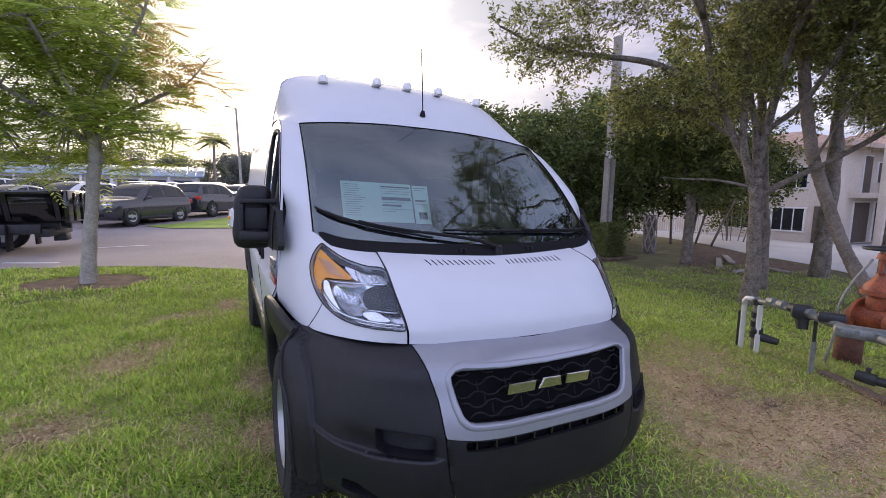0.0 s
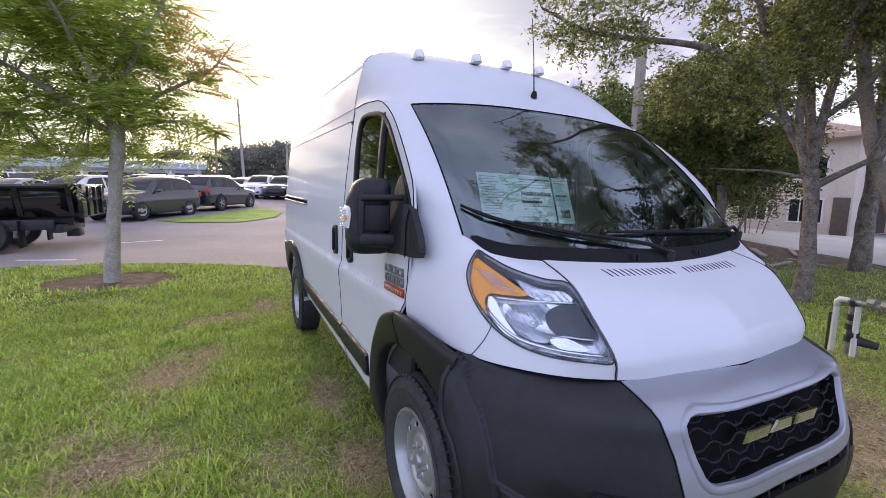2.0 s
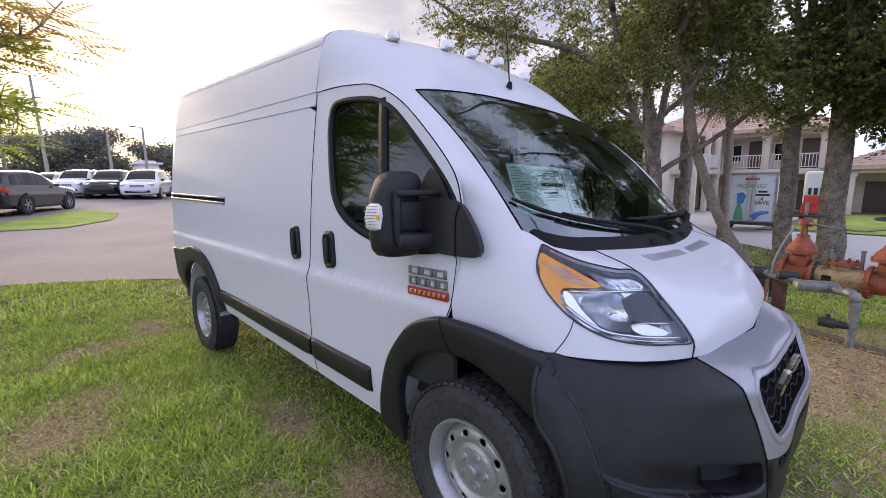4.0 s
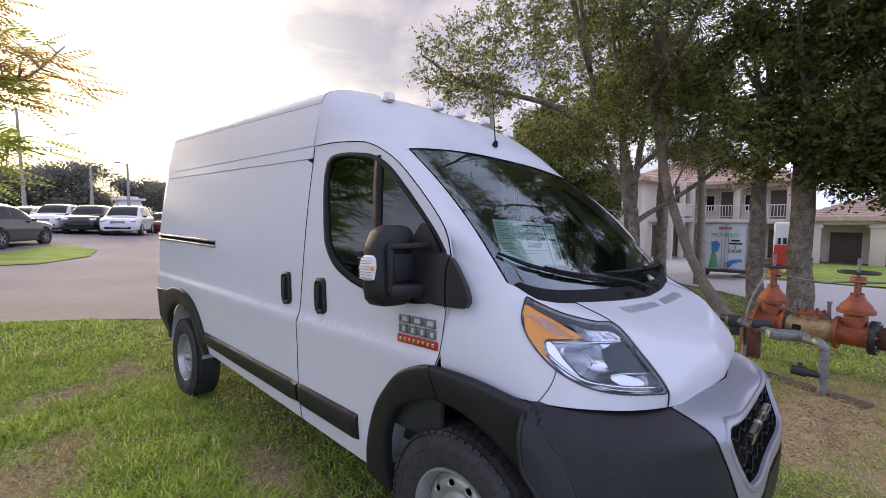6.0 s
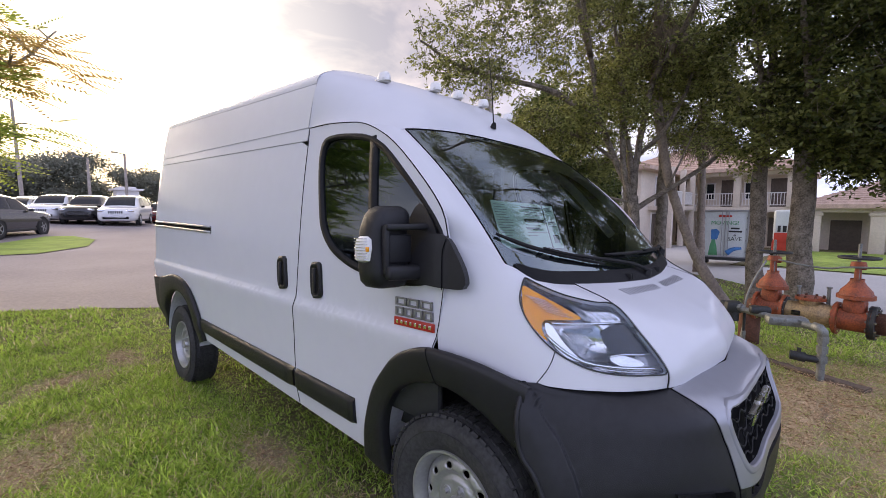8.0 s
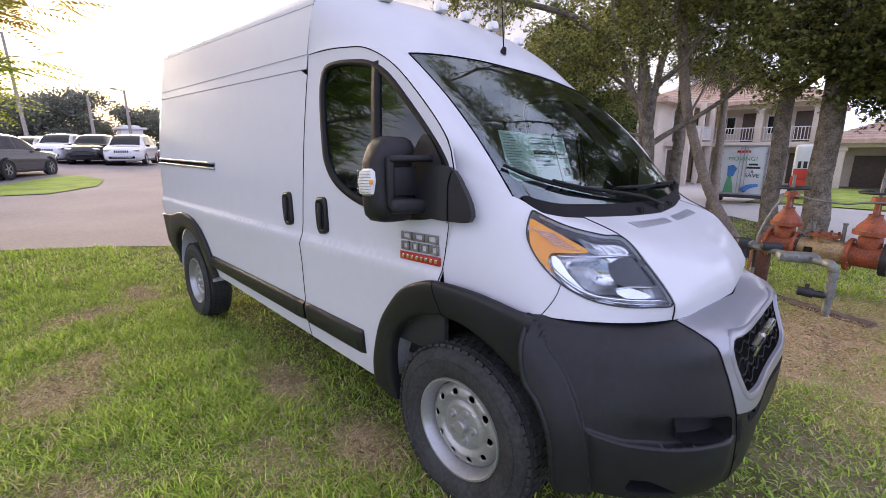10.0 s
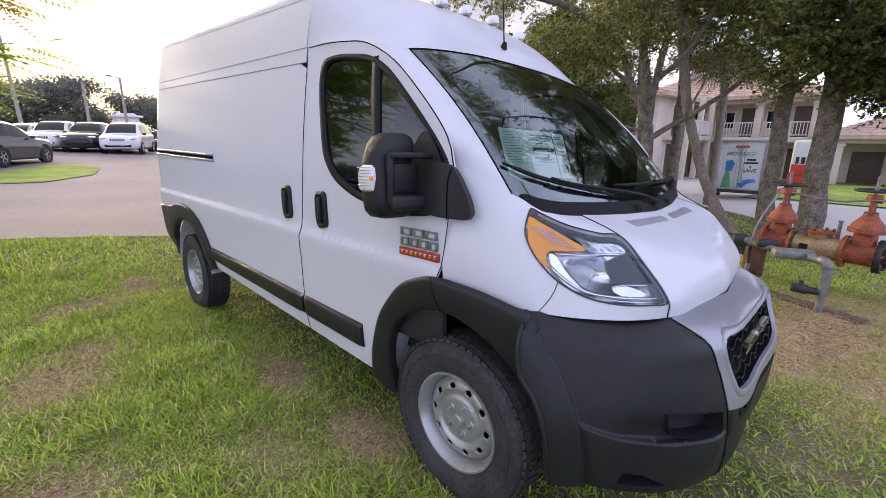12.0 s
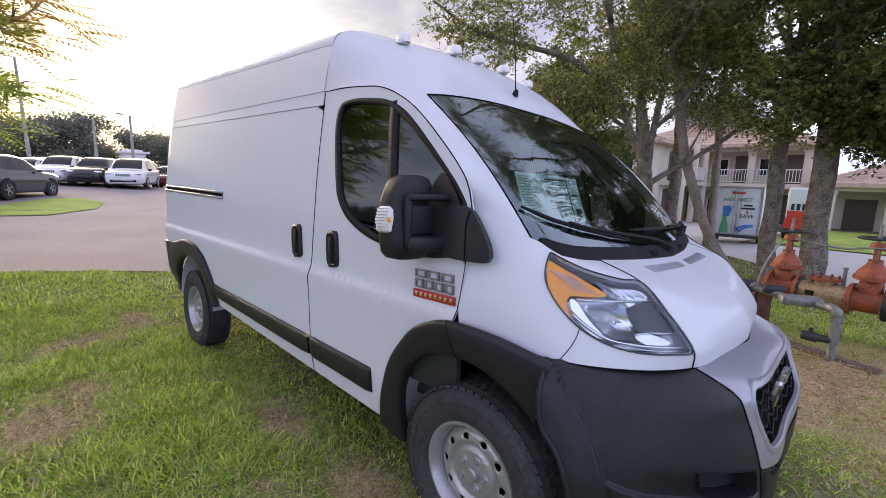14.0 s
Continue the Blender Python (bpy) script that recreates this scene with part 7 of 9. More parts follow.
    for (x, y), zt in (((3.93, 0.48), 0.40), ((3.87, 0.29), 0.42)):
        seg("tail", (x, y, g - 0.05), (x, y, zt), 0.025, PVC, label="white plastic pipe tail")
    tube("tail_bend", [loc(p) for p in ((3.93, 0.48, 0.38), (3.93, 0.48, 0.43), (3.925, 0.455, 0.458), (3.91, 0.40, 0.462), (3.90, 0.34, 0.462))], 0.028, PVC, by, "white plastic bend", n=12)
    seg("standpipe", (3.90, 0.34, z), (3.92, 0.34, g - 0.05), 0.034, GALV)
    for zz in (0.44, 0.30, 0.20, 0.08):
        seg("union", (3.90, 0.34, zz - 0.03), (3.90, 0.34, zz + 0.03), 0.045, DARKIRON, 10)
    bm = bmesh.new()
    q = loc((3.89, 0.31, 0.13))
    box(bm, q, (0.09, 0.10, 0.10), 0.03)
    rod(bm, q + P(0.02, -0.02, -0.06), q + P(0.06, -0.18, -0.08), 0.050, 0.035, 10)
    part("tap", bm, DARKIRON, by)
    bm = bmesh.new()
    rod(bm, loc((3.93, 0.525, 0.30)), loc((3.93, 0.525, g)), 0.012, 0.012, 8)
    part("stake", bm, DARKIRON, by)


water_main()


def utility_pole():
    x, y = 11.1, 9.2
    g = gz(x, y)
    p = thing("utility_pole", Matrix.Translation((x, y, g)), "grey concrete utility pole with small boxes", "pole")
    bm = bmesh.new()
    vs = []
    for z, w in ((-0.2, 0.15), (3.0, 0.135), (7.5, 0.115)):
        vs.append([bm.verts.new((dx * w + 0.02 * z, dy * w, z)) for dx, dy in ((-1, -1), (1, -1), (1, 1), (-1, 1))])
    for a, b in zip(vs, vs[1:]):
        for k in range(4):
            bm.faces.new((a[k], a[(k + 1) % 4], b[(k + 1) % 4], b[k]))
    bm.faces.new(vs[0])
    bm.faces.new(vs[-1])
    bmesh.ops.bevel(bm, geom=[e for e in bm.edges if abs(e.verts[0].co.z - e.verts[1].co.z) > 1], offset=0.02, segments=2, affect="EDGES")
    part("shaft", bm, WOOD_POLE, p, "grey square concrete shaft")
    bm = bmesh.new()
    box(bm, (-0.10, -0.16, 3.75), (0.26, 0.16, 0.42), 0.02)
    part("meter_box", bm, WHITEPAINT, p, "pale grey meter box")
    bm = bmesh.new()
    rod(bm, (-0.12, -0.14, 3.52), (-0.36, -0.34, 3.40), 0.10, 0.12, 14)
    part("floodlight", bm, WHITEPAINT, p, "small white floodlight")
    bm = bmesh.new()
    rod(bm, (-0.10, -0.17, -0.1), (-0.02, -0.16, 3.6), 0.022, 0.022, 8)
    part("conduit", bm, GALV, p)


utility_pole()


def planter():
    x, y = 9.6, 7.75
    g = gz(x, y)
    t = thing("boxed_hedge", Matrix.Translation((x, y, g)), "clipped dark green hedge block on a timber base", "hedge")
    bm = bmesh.new()
    box(bm, (0.1, 0, 0.05), (1.5, 1.1, 0.10), 0.02)
    part("base", bm, MULCH, t)
    rng = np.random.default_rng(7)
    n = 4500
    pos = rng.uniform(-1, 1, (n, 3)) * np.array((0.42, 0.42, 0.48))
    k = rng.integers(0, 3, n)
    edge = np.where(rng.random(n) > 0.5, 1, -1)
    for d in range(3):
        pos[k == d, d] = edge[k == d] * np.array((0.42, 0.42, 0.48))[d]
    pos += rng.normal(size=pos.shape) * 0.03 + np.array((0, 0, 0.62))
    add_mesh("leaves", leaf_quads(rng, pos, 0.07, 0.55), 4, LEAF_BACK, t)
    bm = bmesh.new()
    box(bm, (0, 0, 0.60), (0.74, 0.74, 0.90), 0.05)
    part("core", bm, LEAF_DARK, t)


planter()

# mulch, boards and fallen timber at the edge of the lawn
sheet_over("mulch_bed", [(9.8, 5.0), (11.2, 6.0), (13.5, 7.9), (16.4, 9.7), (17.3, 9.4), (16.3, 8.0), (15.6, 7.0), (15.0, 5.6), (14.5, 4.3), (13.4, 4.0), (12.0, 4.2), (10.8, 4.3)], 0.010, MULCH, 0.6, "brown mulch and leaf litter")
sheet_over("mulch_bed", [(8.4, -1.6), (8.9, -0.6), (10.2, 0.4), (12.0, 2.0), (12.6, 1.9), (10.6, 0.0), (9.2, -1.0), (8.8, -2.0)], 0.010, MULCH, 0.5, "brown mulch and leaf litter")
rnd = random.Random(8)
for k, (x, y, l, a, w) in enumerate(((12.2, 5.7, 2.4, 0.55, 0.14), (13.2, 6.0, 2.2, 0.62, 0.18), (11.6, 4.6, 1.5, 0.15, 0.10), (14.4, 5.6, 1.8, 0.5, 0.12), (12.5, 4.4, 1.3, 1.1, 0.12))):
    pl = thing("plank", pose(x, y, gz(x, y) + 0.05, 2, 1, math.degrees(a)), "weathered grey board lying in the leaf litter", "plank", "boards in the mulch")
    bm = bmesh.new()
    box(bm, (0, 0, 0), (l, w, 0.05), 0.006)
    part("board", bm, WOOD_POLE, pl)


def lattice_trunk():
    """A short palm stump with its crossed leaf bases."""
    x, y = 12.1, 8.1
    g = gz(x, y)
    t = thing("palm_stump", Matrix.Translation((x, y, g)), "short palm trunk with criss-cross leaf stubs", "palm stump")
    bm = bmesh.new()
    rod(bm, (0, 0, -0.05), (0, 0, 1.35), 0.20, 0.16, 14)
    part("core", bm, BARK, t)
    for k in range(7):
        for s in (1, -1):
            pts = []
            for j in range(12):
                a = 2 * math.pi * k / 7 + s * j * 0.16
                pts.append((0.215 * math.cos(a), 0.215 * math.sin(a), 0.05 + j * 0.115))
            tube("leaf_stub", pts, 0.022, WOOD_POLE, t, n=5)


lattice_trunk()


def iron_fence():
    a, b = Vector((18.6, 17.2)), Vector((29.0, 13.6))
    n = 74
    f = thing("iron_fence", Matrix.Translation((a.x, a.y, gz(a.x, a.y))), "pale metal picket fence behind the trees", "fence")
    for k in range(n):
        p = (b - a) * (k / (n - 1))
        bm = bmesh.new()
        post = k % 12 == 0
        box(bm, (p.x, p.y, 0.75 + gz(a.x + p.x, a.y + p.y) - gz(a.x, a.y)), (0.06 if post else 0.022, 0.06 if post else 0.022, 1.6 if post else 1.45), 0.004)
        part("post" if post else "picket", bm, WHITEPAINT, f)
    d = b - a
    for z in (0.2, 1.35):
        bm = bmesh.new()
        z0, z1 = z, z + gz(b.x, b.y) - gz(a.x, a.y)
        rod(bm, (0, 0, z0), (d.x, d.y, z1), 0.025, 0.025, 6)
        part("rail", bm, WHITEPAINT, f)


iron_fence()


def half_buried_timber(a, b, w, label):
    """An old landscaping timber that lies level in the grass, with worn, uneven edges."""
    a, b = Vector((*a, gz(*a))), Vector((*b, gz(*b)))
    t = thing("timber", Matrix.Translation(a), label, "timber")
    d = (b - a)
    side = Vector((-d.y, d.x, 0)).normalized()
    vs, fs, n = [], [], 28
    for k in range(n + 1):
        p = d * (k / n)
        for s, h in ((-0.5, -0.06), (-0.5, 0.020), (-0.38, 0.040), (0.38, 0.040), (0.5, 0.020), (0.5, -0.06)):
            j = noise.noise((k * 0.45, s * 3, 2.0)) * 0.010
            vs.append(p + side * (s * w + j) + Vector((0, 0, h + j * 0.7)))
    for k in range(n):
        for i in range(5):
            fs.append((k * 6 + i, k * 6 + i + 1, k * 6 + i + 7, k * 6 + i + 6))
    fs += [tuple(range(6)), tuple(n * 6 + i for i in range(6))]
    ob = link_mesh("beam", vs, fs, OLDWOOD, t)
    ob.data.set_sharp_from_angle(angle=radians(35))


OLDWOOD = mat("old_brown_timber", (0.13, 0.095, 0.07), 0.9, var=0.4, scale=8, bump=0.8, bscale=40)
half_buried_timber((3.80, -0.32), (3.30, -1.30), 0.13, "old brown timber half buried at the edge of the grass")

# ---- house beyond the driveway ----
STUCCO = mat("beige_stucco", (0.62, 0.535, 0.45), 0.85, var=0.08, scale=1.2, bump=0.3, bscale=40)
TRIMWHITE = mat("white_trim", (0.72, 0.70, 0.68), 0.5, var=0.05)
TILE = mat("terracotta_roof", (0.50, 0.36, 0.29), 0.8, var=0.2, scale=3, bump=0.6, bscale=8)
DARKGLASS = mat("dark_window_glass", (0.015, 0.019, 0.023), 0.03, var=0.2, scale=2)
# brown of the doors, also the painted shade in the wing's openings
SHADE = mat("brown_door_and_opening_shade", (0.10, 0.075, 0.06), 0.6, var=0.2)


def hip_roof(x0, x1, y0, y1, z, h, parent, over=0.7):
    x0, x1, y0, y1 = x0 - over, x1 + over, y0 - over, y1 + over
    ins = min(x1 - x0, y1 - y0) / 2
    if x1 - x0 < y1 - y0:
        r = [((x0 + x1) / 2, y0 + ins, z + h), ((x0 + x1) / 2, y1 - ins, z + h)]
        fs = [(0, 1, 4), (1, 2, 5, 4), (2, 3, 5), (3, 0, 4, 5)]
    else:
        r = [(x0 + ins, (y0 + y1) / 2, z + h), (x1 - ins, (y0 + y1) / 2, z + h)]
        fs = [(0, 1, 5, 4), (1, 2, 5), (2, 3, 4, 5), (3, 0, 4)]
    vs = [(x0, y0, z), (x1, y0, z), (x1, y1, z), (x0, y1, z)] + r + [(x0, y0, z - 0.25), (x1, y0, z - 0.25), (x1, y1, z - 0.25), (x0, y1, z - 0.25)]
    fs += [(0, 6, 7, 1), (1, 7, 8, 2), (2, 8, 9, 3), (3, 9, 6, 0), (9, 8, 7, 6)]
    rf = link_mesh("roof", vs, fs, TILE, parent, "terracotta hip roof", smooth=False)
    # tile courses on the slope that faces the lawn
    bm = bmesh.new()
    n = 16
    for k in range(1, n):
        f = k / n
        a = Vector((x0, y0, z)).lerp(Vector(r[0]), f)
        b = Vector((x0, y1, z)).lerp(Vector(r[-1] if x1 - x0 < y1 - y0 else r[0]), f)
        if (b - a).length > 0.3:
            rod(bm, a, b, 0.05, 0.05, 6)
    part("tile_course", bm, TILE, rf)
    return rf


def window(parent, x, y, z, w, h, bars=1):
    """A window on a wall that faces -x."""
    bm = bmesh.new()
    for dy, dz, sy, sz in ((0, h / 2, w + 0.16, 0.08), (0, -h / 2, w + 0.16, 0.08), (w / 2, 0, 0.08, h), (-w / 2, 0, 0.08, h)):
        box(bm, (x - 0.04, y + dy, z + dz), (0.10, sy, sz), 0.01)
    for k in range(bars):
        box(bm, (x - 0.03, y - w / 2 + w * (k + 1) / (bars + 1), z), (0.05, 0.05, h), 0.005)
    fr = part("window", bm, TRIMWHITE, parent, "white framed window")
    bm = bmesh.new()
    box(bm, (x - 0.01, y, z), (0.03, w, h))
    part("pane", bm, DARKGLASS, fr)


def gallery_house():
    """Two storeys with open galleries and columns."""
    x0, y0, y1, zb, z1, ze = 34.5, 1.6, 14.2, -1.0, 1.75, 4.45
    hs = thing("apartment_house", Matrix(), "two-storey beige apartment house with galleries and terracotta roof", "house")
    bm = bmesh.new()
    box(bm, (x0 + 6.2, (y0 + y1) / 2, (zb + ze) / 2), (9.0, y1 - y0, ze - zb))
    part("wall", bm, STUCCO, hs, "beige stucco wall")
    for z, t in ((z1, 0.35), (ze - 0.1, 0.45)):
        bm = bmesh.new()
        box(bm, (x0 + 0.9, (y0 + y1) / 2, z), (2.0, y1 - y0 + 0.3, t), 0.03)
        part("gallery_slab", bm, STUCCO, hs)
    n = 5
    for k in range(n):
        y = y0 + 0.3 + (y1 - y0 - 0.6) * k / (n - 1)
        for za, zc, w in ((zb, z1 - 0.15, 0.55), (z1 + 0.15, ze - 0.3, 0.42)):
            bm = bmesh.new()
            box(bm, (x0 + 0.1, y, (za + zc) / 2), (0.5, w, zc - za), 0.03)
            box(bm, (x0 + 0.1, y, zc - 0.10), (0.6, w + 0.14, 0.16), 0.02)
            part("column", bm, STUCCO, hs)
        if k < n - 1:
            yc, w = y + (y1 - y0 - 0.6) / (n - 1) / 2, (y1 - y0 - 0.6) / (n - 1) - 0.5
            bm = bmesh.new()
            box(bm, (x0 + 0.1, yc, z1 + 1.12), (0.07, w, 0.07))
            box(bm, (x0 + 0.1, yc, z1 + 0.30), (0.05, w, 0.05))
            rl = part("railing", bm, TRIMWHITE, hs, "white picket railing")
            for j in range(14):
                bm = bmesh.new()
                box(bm, (x0 + 0.1, yc - w / 2 + w * (j + 0.5) / 14, z1 + 0.7), (0.03, 0.04, 0.85))
                part("picket", bm, TRIMWHITE, rl)
            for zc in (z1 + 1.15, zb + 1.15):
                bm = bmesh.new()
                box(bm, (x0 + 1.69, yc - 0.7, zc), (0.06, 0.95, 2.05), 0.01)
                part("door", bm, SHADE, hs)
                window(hs, x0 + 1.70, yc + 0.75, zc + 0.2, 1.1, 1.2)
    hip_roof(x0 - 0.2, x0 + 10.7, y0, y1, ze + 0.15, 2.6, hs)


def wing_house():
    x0, x1, y0, y1, zb, ze = 27.0, 34.0, 8.9, 20.0, -0.85, 4.5
    hs = thing("apartment_house", Matrix(), "beige stucco wing of the apartment house with white windows", "house")
    bm = bmesh.new()
    box(bm, ((x0 + x1) / 2, (y0 + y1) / 2, (zb + ze) / 2), (x1 - x0, y1 - y0, ze - zb), 0.02)
    part("wall", bm, STUCCO, hs, "beige stucco wall")
    window(hs, x0, 10.9, 2.75, 1.6, 1.15, 2)
    window(hs, x0, 13.4, 2.75, 1.6, 1.15, 2)
    window(hs, x0, 10.9, 0.45, 1.6, 1.3, 2)
    window(hs, x0, 13.6, 0.45, 1.6, 1.3, 2)
    bm = bmesh.new()
    box(bm, (x0 - 0.03, 9.35, 0.2), (0.08, 0.7, 2.0), 0.01)
    part("door", bm, SHADE, hs, "dark gate")
    # balcony with a white railing, doors and openings on the end wall; dark panels paint the openings' shade
    for xc, zc, w, h in ((30.2, 2.95, 1.0, 2.1), (32.0, 3.1, 1.2, 1.2), (30.0, 0.35, 1.9, 2.3), (32.4, 0.35, 1.7, 2.3)):
        bm = bmesh.new()
        box(bm, (xc, y0 - 0.02, zc), (w, 0.10, h), 0.01)
        fr = part("opening_frame", bm, TRIMWHITE, hs)
        bm = bmesh.new()
        box(bm, (xc, y0 - 0.06, zc - 0.02), (w - 0.16, 0.06, h - 0.12), 0.005)
        part("opening", bm, SHADE, fr, "dark panel for the shade inside an opening")
    bm = bmesh.new()
    box(bm, (31.2, y0 - 0.75, 1.80), (5.4, 1.5, 0.28), 0.02)
    part("balcony_slab", bm, STUCCO, hs)
    for xc in (28.6, 31.2, 33.8):
        bm = bmesh.new()
        box(bm, (xc, y0 - 1.35, 1.82), (0.32, 0.32, 5.3), 0.02)
        part("column", bm, STUCCO, hs)
    bm = bmesh.new()
    for z in (2.10, 2.92):
        box(bm, (31.2, y0 - 1.40, z), (5.2, 0.06, 0.06), 0.01)
    rl = part("railing", bm, TRIMWHITE, hs, "white picket railing")
    for k in range(34):
        bm = bmesh.new()
        box(bm, (28.7 + 5.0 * k / 33, y0 - 1.40, 2.51), (0.04, 0.03, 0.80))
        part("picket", bm, TRIMWHITE, rl)
    hip_roof(x0, x1, y0, y1, ze, 1.2, hs)


def low_house():
    x0, y0, y1, zb, ze = 34.0, -20.0, 1.0, -1.0, 2.0
    hs = thing("garage_house", Matrix(), "low beige house with square columns and shady porch", "house")
    bm = bmesh.new()
    box(bm, (x0 + 6.0, (y0 + y1) / 2, (zb + ze) / 2), (8.0, y1 - y0, ze - zb))
    part("wall", bm, STUCCO, hs)
    bm = bmesh.new()
    box(bm, (x0 + 0.6, (y0 + y1) / 2, ze - 0.2), (1.6, y1 - y0 + 0.2, 0.5), 0.03)
    part("beam", bm, STUCCO, hs)
    for k in range(8):
        y = y0 + 0.4 + (y1 - y0 - 0.8) * k / 7
        bm = bmesh.new()
        box(bm, (x0 + 0.1, y, (zb + ze) / 2 - 0.2), (0.7, 0.7, ze - zb - 0.3), 0.04)
        box(bm, (x0 + 0.1, y, ze - 0.55), (0.85, 0.85, 0.2), 0.03)
        part("column", bm, STUCCO, hs)
        if k < 7:
            bm = bmesh.new()
            box(bm, (x0 + 1.97, y + 1.4, zb + 1.05), (0.06, 1.5, 2.0), 0.01)
            part("door", bm, SHADE, hs)
    hip_roof(x0, x0 + 10, y0, y1, ze + 0.05, 2.2, hs)


gallery_house()
wing_house()
low_house()
sheet_over("far_lawn", [(17.2, -0.6), (18.2, 1.6), (33.5, 1.0), (33.5, -22), (17.0, -22)], 0.03, MOWN, 1.5, "bright mown lawn before the house")

# ---- rental trailer and truck on the driveway ----
TRAILERWHITE = mat("trailer_white", (0.66, 0.70, 0.68), 0.45, var=0.06, scale=3)
GREENPRINT = mat("green_print", (0.10, 0.34, 0.16), 0.5, var=0.15)
BLUEPRINT = mat("blue_print", (0.05, 0.20, 0.48), 0.5, var=0.15)
BLACKPRINT = mat("black_print", (0.02, 0.02, 0.02), 0.5, var=0.1)
REDPRINT = mat("red_print", (0.55, 0.05, 0.03), 0.5, var=0.1)


def words(text, size, m, material, parent, name="lettering"):
    cu = bpy.data.curves.new(name, "FONT")
    cu.body, cu.size, cu.extrude, cu.align_x = text, size, 0.003, "CENTER"
    tmp = bpy.data.objects.new(name, cu)
    scene.collection.objects.link(tmp)
    me = bpy.data.meshes.new_from_object(tmp.evaluated_get(bpy.context.evaluated_depsgraph_get()))
    bpy.data.objects.remove(tmp)
    me.materials.clear()
    me.materials.append(material)
    ob = new(name, me)
    ob.parent = parent
    ob.matrix_local = m
    return ob


def small_wheel(parent, x, y, z, r, w=0.2, name="wheel"):
    ob = new(name)
    ob.parent = parent
    ob.location = (x, y, z)
    bm = bmesh.new()
    lathe(bm, [(r * 0.62, -w / 2), (r * 0.9, -w / 2), (r, -w * 0.3), (r, w * 0.3), (r * 0.9, w / 2), (r * 0.62, w / 2)], 28)
    part("tyre", bm, TYRE, ob, smooth=True)
    bm = bmesh.new()
    lathe(bm, [(0.0, -w * 0.42), (r * 0.2, -w * 0.45), (r * 0.25, -w * 0.36), (r * 0.55, -w * 0.36), (r * 0.63, -w * 0.48)], 24)
    for k in range(5):
        a = 2 * math.pi * k / 5
        box(bm, (-w * 0.42, r * 0.38 * math.cos(a), r * 0.38 * math.sin(a)), (0.02, r * 0.12, r * 0.40), 0.0, Matrix.Rotation(a - math.pi / 2, 3, "X"))
    lathe(bm, [(0.0, w * 0.42), (r * 0.2, w * 0.45), (r * 0.25, w * 0.36), (r * 0.55, w * 0.36), (r * 0.63, w * 0.48)], 24)
    part("rim", bm, STEEL, ob)
    return ob


